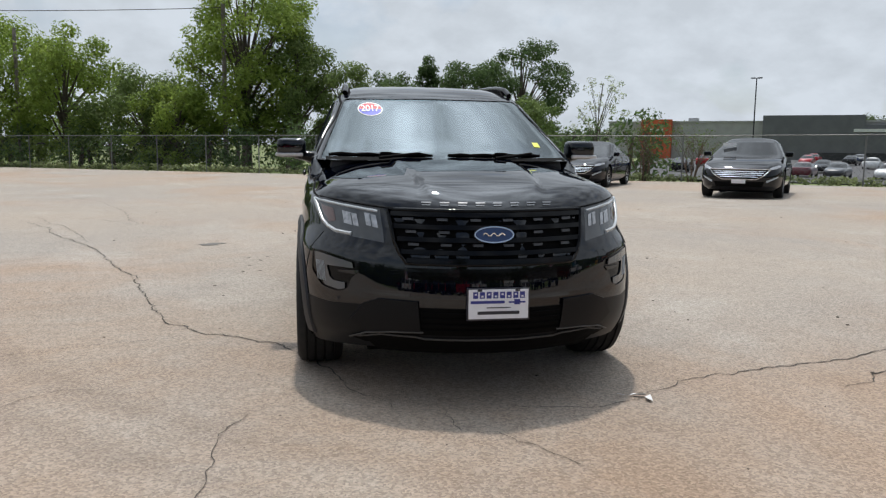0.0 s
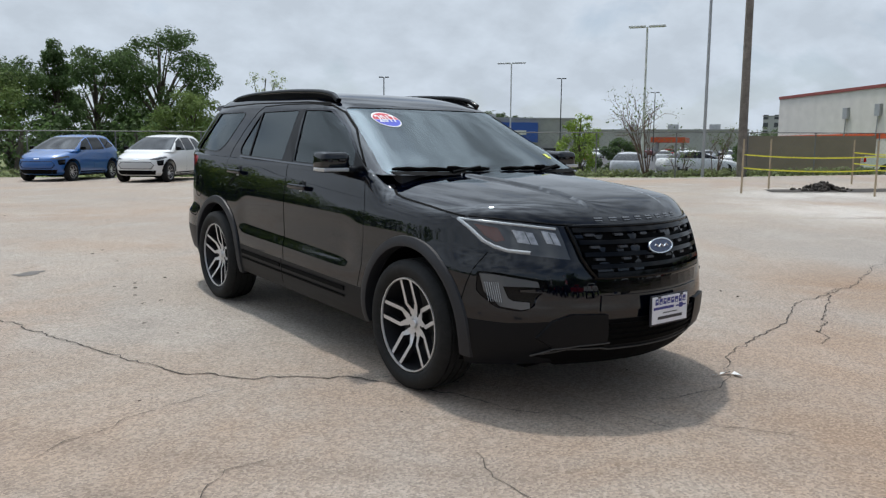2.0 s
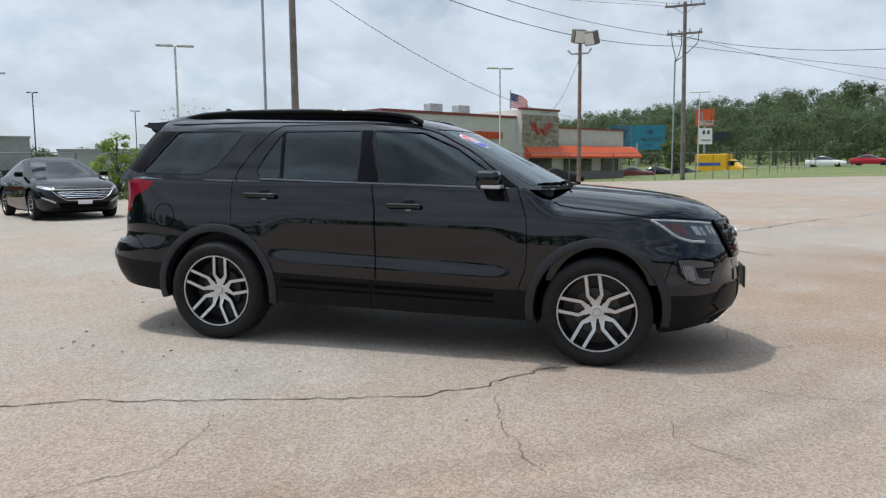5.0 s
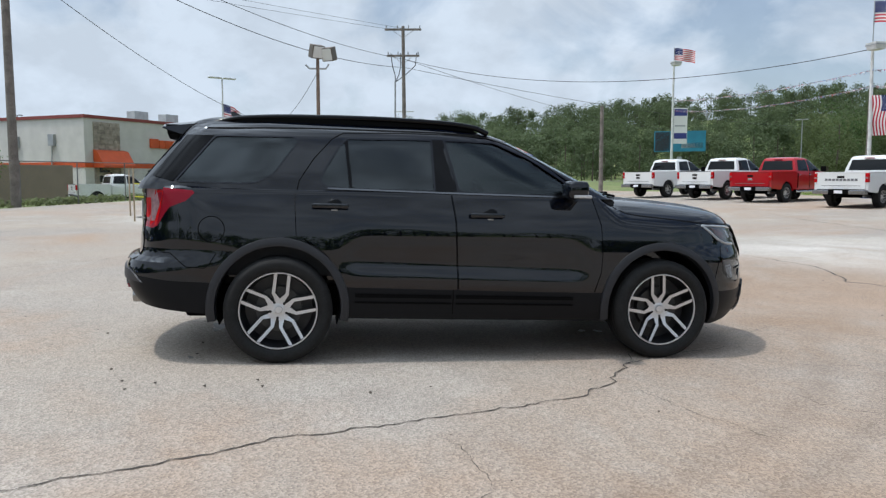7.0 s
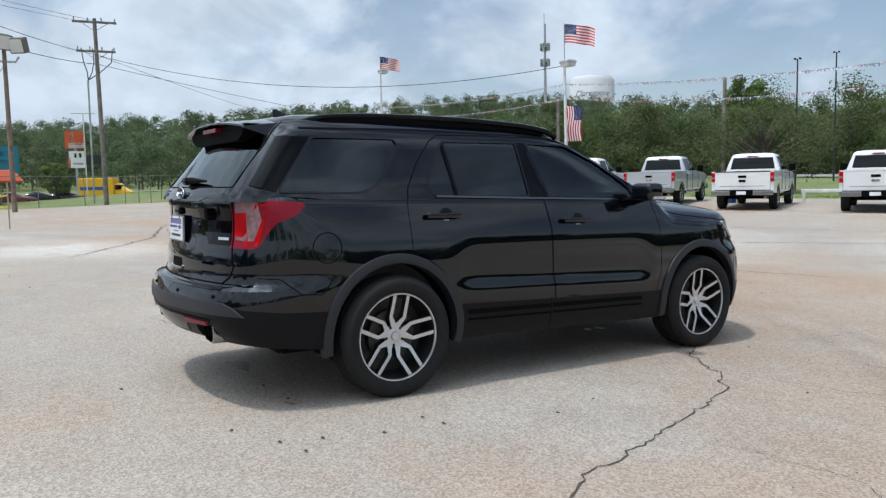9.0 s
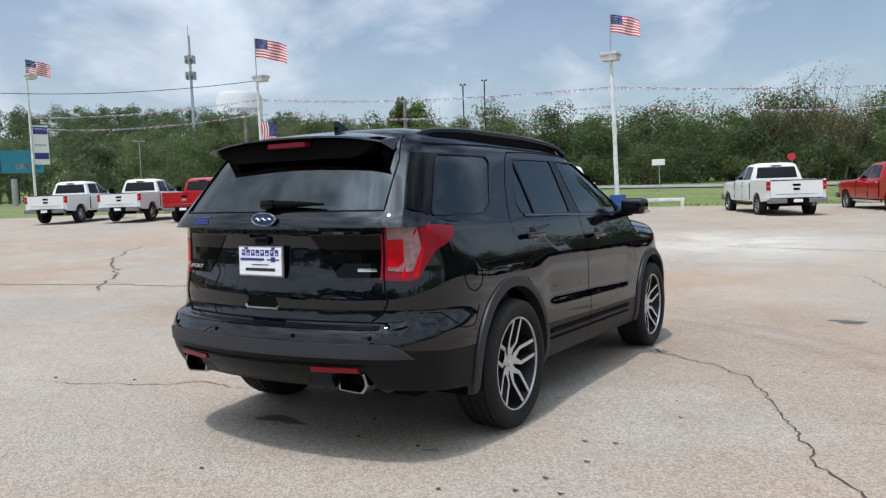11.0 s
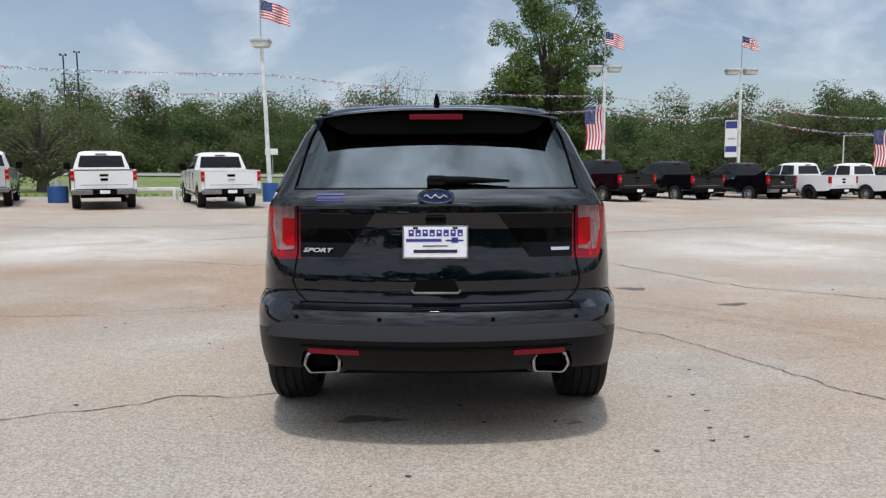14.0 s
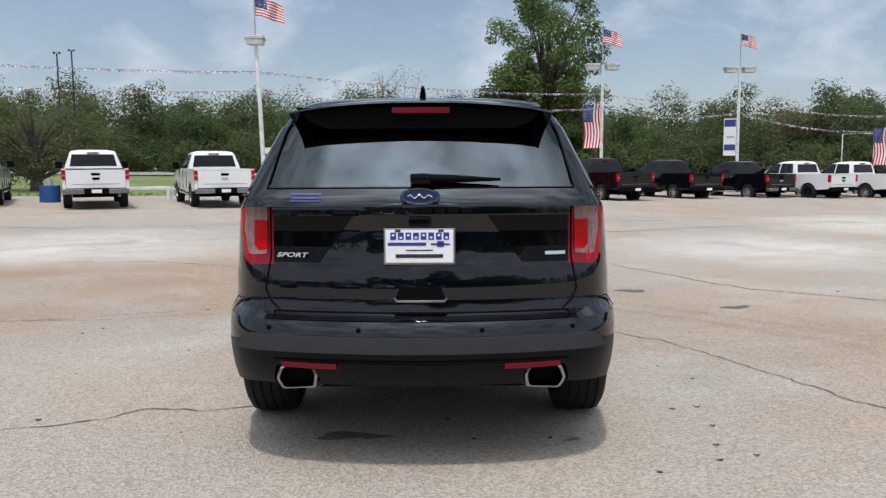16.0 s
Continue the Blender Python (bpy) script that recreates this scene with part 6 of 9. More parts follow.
    part("bumper_gap", cbox(-0.93, 0.93, 2.80, 2.88, 0.60, 0.70), MATTE_BLACK, ob)
    part("gate_handle", cbox(-0.13, 0.13, 2.90, 2.915, 1.08, 1.16, 0.006), MATTE_BLACK, gate)
    if style == "bars":
        for k in range(9):
            part("lettering_bar", cbox(-0.60 + k * 0.135, -0.50 + k * 0.135, 2.903, 2.912, 0.98, 1.06), mat("letter_grey", (0.15, 0.15, 0.16), 0.4), gate)
    else:
        part("gate_badge", cbox(-0.11, 0.11, 2.903, 2.918, 0.94, 1.02, 0.008), GLOSS_BLACK if style != "chrome" else CHROME, gate)
    bump = BUMPER_STEEL if style in ("chrome", "ford", "bars") else MATTE_BLACK
    rb = part("rear_bumper", cbox(-0.97, 0.97, 2.86, 3.06, 0.50, 0.66, 0.03), bump, ob, "bright rear bumper" if bump is BUMPER_STEEL else "black rear bumper")
    part("bumper_step", cbox(-0.36, 0.36, 2.90, 3.066, 0.50, 0.672), MATTE_BLACK, rb)
    part("plate", cbox(-0.15, 0.15, 3.066, 3.074, 0.53, 0.64), PLATE_WHITE, rb)
    part("hitch", cbox(-0.05, 0.05, 2.7, 3.05, 0.40, 0.50), MATTE_BLACK, ob)
    part("axle", tube(bmesh.new(), [(-0.7, 1.72, 0.40), (0.7, 1.72, 0.40)], 0.06, 8), MATTE_BLACK, ob)
    part("exhaust", tube(bmesh.new(), [(-0.65, 1.0, 0.42), (-0.68, 2.6, 0.42)], 0.05, 8), STEEL, ob)
    part("chassis", cbox(-0.55, 0.55, -2.4, 2.75, 0.46, 0.64), MATTE_BLACK, ob)
    part("front_bumper", cbox(-0.96, 0.96, -3.0, -2.82, 0.50, 0.72, 0.04), bump, ob)
    part("grille", cbox(-0.58, 0.58, -2.955, -2.85, 0.76, 1.10, 0.03), GLOSS_BLACK, ob)
    part("high_brake_light", cbox(-0.18, 0.18, 0.82, 0.865, 1.80, 1.835), LAMP_RED_DARK, ob)
    return ob


def heading(x, y, az, dz=0.0):
    """A vehicle at a place, its front towards the compass angle az (clockwise from +y), level with the ground under it."""
    fx, fy = math.sin(radians(az)), math.cos(radians(az))
    zf, zr = ground_z(x + 1.8 * fx, y + 1.8 * fy), ground_z(x - 1.8 * fx, y - 1.8 * fy)
    tilt = math.degrees(math.atan2(zf - zr, 3.6))
    return pose(x, y, (zf + zr) / 2 + dz, -tilt, 0, 180 - az)


AZ = 154
for paint, style, x, y, label, dz in (
    ("white", "ford", 31.6, -17.5, "white crew-cab pickup truck with a black bumper", 0.02),
    ("white", "ford", 28.2, -18.8, "white crew-cab pickup truck with bed rails", 0.03),
    ("red", "chrome", 24.9, -19.6, "red crew-cab pickup truck with chrome bumper", 0.0),
    ("white", "bars", 20.0, -20.2, "white pickup truck with dark lettering bars on the tailgate", 0.0),
    ("silver", "chrome", 16.8, -21.7, "silver crew-cab pickup truck with chrome bumper", 0.0),
    ("white", "ford", 12.3, -21.2, "white heavy-duty pickup truck with tow mirrors", 0.0),
    ("white", "chrome", 8.5, -22.3, "white pickup truck with chrome bumper", 0.0),
    ("white", "ford", 1.6, -26.0, "white pickup truck parked nose out", -0.06),
    ("red", "chrome", -2.5, -28.6, "red pickup truck with chrome bumper", -0.10),
    ("black", "plain", -6.9, -29.3, "black crew-cab pickup truck", -0.10),
    ("black", "plain", -10.8, -31.9, "black crew-cab pickup truck with alloy wheels", -0.14),
    ("black", "chrome", -14.9, -33.5, "black pickup truck with a paper in its window", -0.16),
    ("white", "black_wheels", -17.8, -33.4, "white crew-cab pickup truck with black wheels", -0.14),
    ("white", "chrome", -20.9, -34.0, "white pickup truck with chrome wheels", -0.14),
    ("black", "chrome", -25.2, -36.3, "black pickup truck at the end of the row", -0.14),
):
    pickup(paint, style, label, heading(x, y, AZ, dz))

SEDAN_LOW = [(0.20, -2.28, 2.28, 0.84), (0.30, -2.40, 2.38, 0.90), (0.50, -2.43, 2.42, 0.925), (0.65, -2.39, 2.42, 0.93), (0.75, -2.28, 2.40, 0.92), (0.82, -2.10, 2.38, 0.905), (0.88, -1.80, 2.36, 0.89), (0.93, -1.45, 2.33, 0.875), (0.97, -1.10, 2.2, 0.86)]
SEDAN_TOP = [(0.94, -1.22, 1.95, 0.855), (1.0, -1.02, 1.80, 0.835), (1.15, -0.60, 1.50, 0.755), (1.30, -0.18, 1.10, 0.665), (1.38, 0.05, 0.85, 0.60), (1.43, 0.30, 0.65, 0.48), (1.465, 0.42, 0.55, 0.2)]
HATCH_LOW = [(0.22, -1.90, 1.93, 0.80), (0.32, -2.03, 2.03, 0.86), (0.55, -2.06, 2.06, 0.88), (0.72, -2.02, 2.07, 0.885), (0.84, -1.90, 2.06, 0.875), (0.93, -1.68, 2.05, 0.865), (1.0, -1.40, 2.04, 0.85), (1.04, -1.20, 2.02, 0.84)]
HATCH_TOP = [(1.0, -1.38, 2.03, 0.845), (1.08, -1.18, 1.98, 0.825), (1.25, -0.80, 1.85, 0.755), (1.42, -0.42, 1.70, 0.67), (1.52, -0.15, 1.60, 0.60), (1.57, 0.12, 1.5, 0.50), (1.60, 0.4, 1.3, 0.3)]


def sedan(paint, label, m, lamps=True, group="", name="sedan_car"):
    ob = thing(name, label, "car", group, m=m)
    car_shell(ob, PAINTS[paint], SEDAN_LOW, SEDAN_TOP, [0.20, 0.25, 0.30, 0.40, 0.50, 0.58, 0.65, 0.70, 0.75, 0.79, 0.82, 0.85, 0.88, 0.91, 0.93, 0.97], [0.94, 1.0, 1.08, 1.15, 1.23, 1.30, 1.34, 1.38, 1.41, 1.43, 1.45, 1.465],
              (-1.42, 1.38), CAR_WHEELS, 0.335, 0.80, [[(-0.68, 1.0), (-0.22, 1.26), (0.18, 1.36), (0.18, 1.0)], [(0.24, 1.0), (0.24, 1.365), (0.70, 1.33), (1.05, 1.18), (1.25, 1.02)]],
              [(0.80, 0.985), (0.60, 1.36), (-0.60, 1.36), (-0.80, 0.985)], [(0.72, 1.02), (0.56, 1.36), (-0.56, 1.36), (-0.72, 1.02)], (-2, 0.1), (0.8, 2.2))
    P = PAINTS[paint]
    L = SEDAN_LOW
    part("grille", slab_end(L, [(-0.62, 0.665), (0.62, 0.665), (0.52, 0.55), (0.36, 0.47), (-0.36, 0.47), (-0.52, 0.55)], 0.006, 0.02, NOSE), GLOSS_BLACK, ob, "dark grille with bright bars")
    for z, w in ((0.51, 0.40), (0.55, 0.49), (0.59, 0.53), (0.63, 0.56)):
        part("grille_bar", tube_end(L, [(-w, z), (w, z)], 0.007, 0.012, NOSE, seg=4, step=0.12), CHROME, ob)
    part("grille_surround", tube_end(L, [(-0.66, 0.685), (0.66, 0.685), (0.54, 0.55), (0.37, 0.455), (-0.37, 0.455), (-0.54, 0.55), (-0.66, 0.685)], 0.013, 0.01, NOSE, seg=5, closed=True, step=0.1), CHROME, ob)
    part("lower_intake", slab_end(L, [(-0.55, 0.40), (0.55, 0.40), (0.5, 0.28), (-0.5, 0.28)], 0.005, 0.02, NOSE), MATTE_BLACK, ob)
    part("plate", slab_end(L, [(-0.15, 0.46), (0.15, 0.46), (0.15, 0.36), (-0.15, 0.36)], 0.02, 0.01, NOSE, cells=2), PLATE_WHITE, ob)
    for s in (-1, 1):
        part("headlamp", slab_end(L, [(s * x, z) for x, z in ((0.62, 0.70), (0.70, 0.745), (0.83, 0.785), (0.86, 0.75), (0.78, 0.70), (0.68, 0.675))], 0.006, 0.02, NOSE, cells=6), LAMP_BRIGHT, ob, "bright slanting headlamp")
        part("fog_lamp", slab_end(L, [(s * x, z) for x, z in ((0.58, 0.42), (0.82, 0.53), (0.82, 0.50), (0.60, 0.38))], 0.006, 0.02, NOSE, cells=6), LAMP_WHITE, ob, "bright light strip")
        part("door_mirror", cbox(min(s * 0.86, s * 1.04), max(s * 0.86, s * 1.04), -0.72, -0.58, 0.98, 1.10, 0.03), P, ob)
        part("tail_lamp", slab_end(L, [(s * x, z) for x, z in ((0.45, 0.88), (0.80, 0.88), (0.80, 0.74), (0.50, 0.76))], 0.006, 0.02, TAIL, True, cells=6), LAMP_RED_DARK, ob, "red tail lamp")
        for y in (-0.78, 0.21, 1.10):
            part("door_gap", strip_on(L, dense([(y, 0.30), (y + 0.02, 0.92)], 0.2), 0.010, 0.002, s), MATTE_BLACK, ob)
        for y in (0.03, 1.0):
            part("door_handle", cbox(min(s * 0.90, s * 0.935), max(s * 0.90, s * 0.935), y - 0.1, y + 0.08, 0.80, 0.83, 0.008), CHROME, ob)
    part("window_paper", cbox(-0.62, -0.30, -0.42, -0.40, 1.22, 1.31), INK_AND_GLINT, ob, "white paper sticker") if name == "sedan_car" and paint == "black" else None
    return ob


def hatchback(paint, label, m):
    ob = thing("hatchback_car", label, "car", "electric hatchbacks by the fence", m=m)
    car_shell(ob, PAINTS[paint], HATCH_LOW, HATCH_TOP, [0.22, 0.27, 0.32, 0.43, 0.55, 0.64, 0.72, 0.78, 0.84, 0.89, 0.93, 0.97, 1.0, 1.04], [1.0, 1.08, 1.16, 1.25, 1.33, 1.42, 1.47, 1.52, 1.55, 1.57, 1.60],
              (-1.30, 1.30), CAR_WHEELS, 0.325, 0.765, [[(-0.80, 1.07), (-0.40, 1.35), (-0.02, 1.48), (-0.02, 1.06)], [(0.04, 1.06), (0.04, 1.49), (0.75, 1.50), (0.85, 1.08)], [(0.92, 1.10), (0.86, 1.49), (1.30, 1.45), (1.62, 1.18)]],
              [(0.78, 1.07), (0.58, 1.50), (-0.58, 1.50), (-0.78, 1.07)], [(0.72, 1.10), (0.56, 1.48), (-0.56, 1.48), (-0.72, 1.10)], (-2, 0.1), (1.4, 2.4))
    L = HATCH_LOW
    part("nose_panel", slab_end(L, [(-0.50, 0.66), (0.50, 0.66), (0.58, 0.56), (0.50, 0.46), (-0.50, 0.46), (-0.58, 0.56)], 0.006, 0.02, NOSE), PAINTS[paint] if paint == "blue" else mat("pale_panel", (0.5, 0.5, 0.5), 0.3, coat=0.5), ob)
    part("nose_panel_edge", tube_end(L, [(-0.51, 0.67), (0.51, 0.67), (0.60, 0.56), (0.51, 0.45), (-0.51, 0.45), (-0.60, 0.56), (-0.51, 0.67)], 0.010, 0.008, NOSE, seg=5, closed=True, step=0.1), GLOSS_BLACK, ob)
    part("lower_intake", slab_end(L, [(-0.65, 0.40), (0.65, 0.40), (0.6, 0.26), (-0.6, 0.26)], 0.006, 0.02, NOSE), MATTE_BLACK, ob)
    part("badge", slab_end(L, [(-0.09, 0.77), (0.09, 0.77), (0.09, 0.74), (-0.09, 0.74)], 0.008, 0.01, NOSE, cells=2), CHROME, ob)
    for s in (-1, 1):
        part("headlamp", slab_end(L, [(s * x, z) for x, z in ((0.45, 0.76), (0.80, 0.86), (0.83, 0.80), (0.70, 0.74))], 0.006, 0.02, NOSE, cells=6), LAMP_GLASS, ob)
        part("light_cluster", slab_end(L, [(s * x, z) for x, z in ((0.66, 0.72), (0.80, 0.74), (0.80, 0.56), (0.70, 0.56))], 0.006, 0.02, NOSE, cells=4), GLOSS_BLACK, ob)
        part("door_mirror", cbox(min(s * 0.85, s * 1.0), max(s * 0.85, s * 1.0), -0.80, -0.68, 1.05, 1.18, 0.03), GLOSS_BLACK, ob)
        part("sill", strip_on(L, dense([(-0.85, 0.28), (0.85, 0.28)], 0.3), 0.10, 0.006, s), MATTE_BLACK, ob)
        part("wheel_arch_trim", strip_on(L, [(1.30 + 0.40 * math.cos(a), 0.345 + 0.40 * math.sin(a)) for a in [radians(d) for d in range(0, 181, 12)]], 0.05, 0.006, s), MATTE_BLACK, ob)
        part("wheel_arch_trim", strip_on(L, [(-1.30 + 0.40 * math.cos(a), 0.345 + 0.40 * math.sin(a)) for a in [radians(d) for d in range(0, 181, 12)]], 0.05, 0.006, s), MATTE_BLACK, ob)
        for y in (-0.9, 0.0, 0.9):
            part("door_gap", strip_on(L, dense([(y, 0.34), (y + 0.02, 1.0)], 0.2), 0.010, 0.002, s), MATTE_BLACK, ob)
    return ob


sedan("black", "black mid-size sedan facing the lot with lit strips", heading(10.1, 12.2, 216))
sedan("dusk", "near-black sedan with chrome grille parked by the fence", heading(8.2, 18.6, 214))
hatchback("blue", "bright blue electric hatchback parked by the fence", heading(2.7, 25.0, 222))
hatchback("white", "white electric hatchback parked by the fence", heading(5.2, 22.6, 222))



def far_sedan(paint, m, label):
    ob = thing("parked_car", label, "car", "far parked cars", m=m)
    p = PAINTS[paint]
    part("body", shell(SEDAN_LOW, [0.20, 0.35, 0.55, 0.75, 0.85, 0.93, 0.97]), p, ob, smooth=40)
    part("cabin", shell(SEDAN_TOP, [0.94, 1.05, 1.2, 1.36], TOP_NOSE, TOP_TAIL), FAR_GLASS, ob, smooth=40)
    part("roof", shell(SEDAN_TOP, [1.345, 1.38, 1.43, 1.465], TOP_NOSE, TOP_TAIL), p, ob, smooth=40)
    for y in (-1.42, 1.38):
        for s in (-1, 1):
            w = revolve(bmesh.new(), [(-0.1, 0.33), (0.1, 0.33), (0.1, 0.2), (-0.1, 0.2)], 14)
            disc(w, 0.09 * s, 0.22, 14)
            part("wheel", w, RUBBER, ob, m=Matrix.Translation((s * 0.82, y, 0.33)))
    return ob

# ---------------------------------------------------------------- poles, signs, wires
WHITE_METAL = mat("white_metal", (0.72, 0.72, 0.70), 0.45, vary=0.25, vscale=3, grain=0.1)
GALV = mat("galvanised", (0.42, 0.43, 0.44), 0.45, 0.6, vary=0.2, vscale=2)
DARK_METAL = mat("dark_metal", (0.03, 0.03, 0.035), 0.5, 0.3)
WOOD_POLE = mat("weathered_pole", (0.23, 0.20, 0.175), 0.85, vary=0.4, vscale=2.5, bump=0.4, bscale=30, grain=0.25, gscale=25)
RUST = mat("rusty_pole", (0.24, 0.17, 0.13), 0.8, vary=0.4, vscale=4)
CABLE = mat("black_cable", (0.02, 0.02, 0.022), 0.6)
LAMP_FACE = mat("lamp_diffuser", (0.70, 0.70, 0.68), 0.3)
FLAG_RED = mat("flag_red", (0.50, 0.03, 0.05), 0.8)
FLAG_WHITE = mat("flag_white", (0.75, 0.74, 0.72), 0.8)
FLAG_BLUE = mat("flag_blue", (0.02, 0.03, 0.13), 0.8)
SIGN_NAVY = mat("sign_navy", (0.03, 0.04, 0.20), 0.5)
ORANGE = mat("orange_paint", (0.62, 0.09, 0.015), 0.5, vary=0.12, vscale=2)
CONCRETE = mat("concrete", (0.40, 0.39, 0.37), 0.85, vary=0.2, vscale=2, bump=0.2)


def flag(w, h, m, parent, hang=False, ripple=0.14):
    """A striped flag with a starred corner; it flies along local +x from its staff, or hangs down."""
    def at(u, v):
        if hang:  # stripes run down, corner at the top
            return Vector((h * (0.5 - v) + 0.05 * math.sin(u * 7), 0.08 * math.sin(u * 5 + v * 4), -w * u))
        k = 0.25 + u
        return Vector((w * u * 0.94, ripple * k * math.sin(u * 9 + v * 1.2), -h * v - 0.22 * w * u * u + 0.05 * k * math.sin(u * 8 + 1)))
    ob = None
    for k in range(13):
        bm = bmesh.new()
        n = 18
        rows = [[bm.verts.new(at(i / n, (k + e) / 13)) for e in (0, 1)] for i in range(n + 1)]
        for a, b in zip(rows, rows[1:]):
            bm.faces.new((a[0], a[1], b[1], b[0]))
        st = part("stripe", bm, FLAG_RED if k % 2 == 0 else FLAG_WHITE, parent, smooth=60, m=m)
    bm = bmesh.new()
    n = 8
    for off in (-0.012, 0.012):
        rows = [[bm.verts.new(at(0.4 * i / n, 7 / 13 * j / 4) + Vector((0, off, 0))) for j in range(5)] for i in range(n + 1)]
        for a, b in zip(rows, rows[1:]):
            for j in range(4):
                bm.faces.new((a[j], a[j + 1], b[j + 1], b[j]))
    part("canton", bm, FLAG_BLUE, parent, "dark blue starred corner", 60, m)
    bm = bmesh.new()
    for r in range(9):
        for c in range(6 if r % 2 == 0 else 5):
            u, v = 0.4 * ((c + 0.5 + 0.5 * (r % 2)) / 6), 7 / 13 * (r + 0.5) / 9
            d = 0.010
            for off in (-0.02, 0.02):
                p = [at(u + a * d, v + b * d * 1.6) + Vector((0, off, 0)) for a, b in ((-1, 0), (0, -1), (1, 0), (0, 1))]
                bm.faces.new([bm.verts.new(q) for q in p])
    st = part("star_field", bm, FLAG_WHITE, parent, m=m)
    st["kind"] = "stuff"


def box_lamp(parent, m):
    bm = cbox(-0.36, 0.36, -0.30, 0.30, -0.16, 0.16, 0.02)
    for v in bm.verts:
        if v.co.z < 0:
            v.co.x *= 0.86; v.co.y *= 0.86
    hd = part("lamp_head", bm, WHITE_METAL, parent, "white shoebox lamp head", m=m)
    part("lamp_glass", cbox(-0.28, 0.28, -0.22, 0.22, -0.175, -0.158), LAMP_FACE, hd)
    part("lamp_band", cbox(-0.372, 0.372, -0.312, 0.312, 0.03, 0.06), GALV, hd)


def flag_pole(x, y, head, top, heads, fly=None, hang=None, banner=None, lean=0.0, face=200, hface=130):
    ob = thing("flag_lamp_post", "white lot lamp post with shoebox lamps and a flag on top", "lamp post", "lot lamp posts", m=on_ground(x, y))
    z0 = ground_z(x, y)
    hz, tz = head - z0, top - z0
    part("post", tube(bmesh.new(), [(0, 0, -0.1), (lean * 0.5, 0, hz * 0.6), (lean, 0, hz + 0.1)], [0.10, 0.085, 0.07], 10), WHITE_METAL, ob, smooth=60)
    part("staff", tube(bmesh.new(), [(lean, 0, hz), (lean, 0, tz + 0.05)], 0.028, 6), GALV, ob)
    part("base", tube(bmesh.new(), [(0, 0, -0.1), (0, 0, 0.75)], 0.32, 16), mat("blue_base", (0.02, 0.09, 0.30), 0.6, vary=0.25, vscale=4), ob, "blue painted concrete base", 40)
    for dx, dy in heads:
        box_lamp(ob, pose(lean + dx, dy, hz))
    if fly:
        flag(fly, fly * 0.56, Matrix.Translation((lean, 0, tz)) @ Matrix.Rotation(radians(-face), 4, "Z"), ob)
    if hang:
        flag(hang, hang * 0.45, Matrix.Translation((lean * 0.6 + 0.0, 0, hz * 0.62 + hang * 0.25)) @ Matrix.Rotation(radians(-hface), 4, "Z") @ Matrix.Translation((0.45, 0, 0)), ob, hang=True)
    if banner:
        mb = Matrix.Rotation(radians(-hface), 4, "Z")
        bw, bh, bz = banner
        part("banner", cbox(0.10, 0.10 + bw, -0.02, 0.02, bz - bh, bz), FLAG_WHITE, ob, "white banner with navy bars", m=mb)
        for a, b in ((0.03, 0.22), (0.70, 0.86)):
            part("banner_bar", cbox(0.13, 0.07 + bw, -0.026, 0.026, bz - bh * b, bz - bh * a), SIGN_NAVY, ob, m=mb)
        part("banner_bar", cbox(0.2, bw - 0.05, -0.026, 0.026, bz - bh * 0.52, bz - bh * 0.48), GALV, ob, m=mb)
    return ob


# face: bearing along which the flag flies
flag_pole(26.7, -25.0, 7.55, 9.7, [(-0.5, 0.2)], fly=1.75, hang=1.9, face=140, hface=130, lean=0.15)
flag_pole(7.1, -24.8, 6.45, 8.1, [(0.0, 0.0)], fly=1.25, face=150, lean=0.2)
flag_pole(-8.5, -35.6, 6.70, 8.65, [(-0.52, 0.0), (0.52, 0.0)], fly=1.25, hang=2.3, face=160, hface=10)
flag_pole(-17.2, -39.3, 6.95, 8.95, [(-0.52, 0.0), (0.52, 0.0)], fly=1.12, banner=(0.68, 2.15, 4.3), face=165, hface=18)
flag_pole(-23.2, -34.0, 4.7, 6.0, [(0.0, 0.0)], hang=1.9, hface=25)
flag_pole(50.0, -26.2, 10.1, 11.4, [(-1.0, 0.3)], fly=1.65, banner=(1.05, 2.75, 6.2), face=120, hface=100)


def double_lamp(x, y, top, face, material=WHITE_METAL, arm=0.95, h0=0.0, r=0.075, name="street_lamp"):
    ob = thing(name, "slim pole with two flat lamp heads", "street lamp", "car park lamps", m=pose(x, y, h0, 0, 0, -face))
    h = top - h0
    part("pole", tube(bmesh.new(), [(0, 0, -1.0), (0, 0, h)], [r, r * 0.7], 8), material, ob, smooth=60)
    for s in (-1, 1):
        part("lamp_head", cbox(min(s * 0.08, s * arm), max(s * 0.08, s * arm), -0.16, 0.16, h - 0.03, h + 0.07, 0.03), material, ob)
    return ob


double_lamp(30.4, 21.6, 7.75, 58)
double_lamp(40.4, 43.2, 8.3, 58, arm=1.2)
double_lamp(50.8, 7.7, 8.5, 62, arm=1.0)
double_lamp(88.0, -9.5, 9.6, 100, arm=1.2)
double_lamp(72.0, 26.0, 5.6, 66, arm=1.0)
double_lamp(63.5, 59.8, 9.5, 50, DARK_METAL, arm=0.55)
double_lamp(92.0, 36.0, 8.9, 66, DARK_METAL, arm=0.6)
double_lamp(84.0, 62.0, 9.0, 52, DARK_METAL, arm=0.6)
double_lamp(40.0, 62.0, 8.4, 40, DARK_METAL, arm=0.5)
double_lamp(28.0, 88.0, 8.3, 20, DARK_METAL, arm=0.5)
double_lamp(76.0, -55.0, 8.3, 120, GALV, arm=0.7)
double_lamp(29.2, -55.4, 10.8, 150, DARK_METAL, arm=0.25)
double_lamp(22.7, -40.0, 8.3, 160, DARK_METAL, arm=0.2, r=0.06)


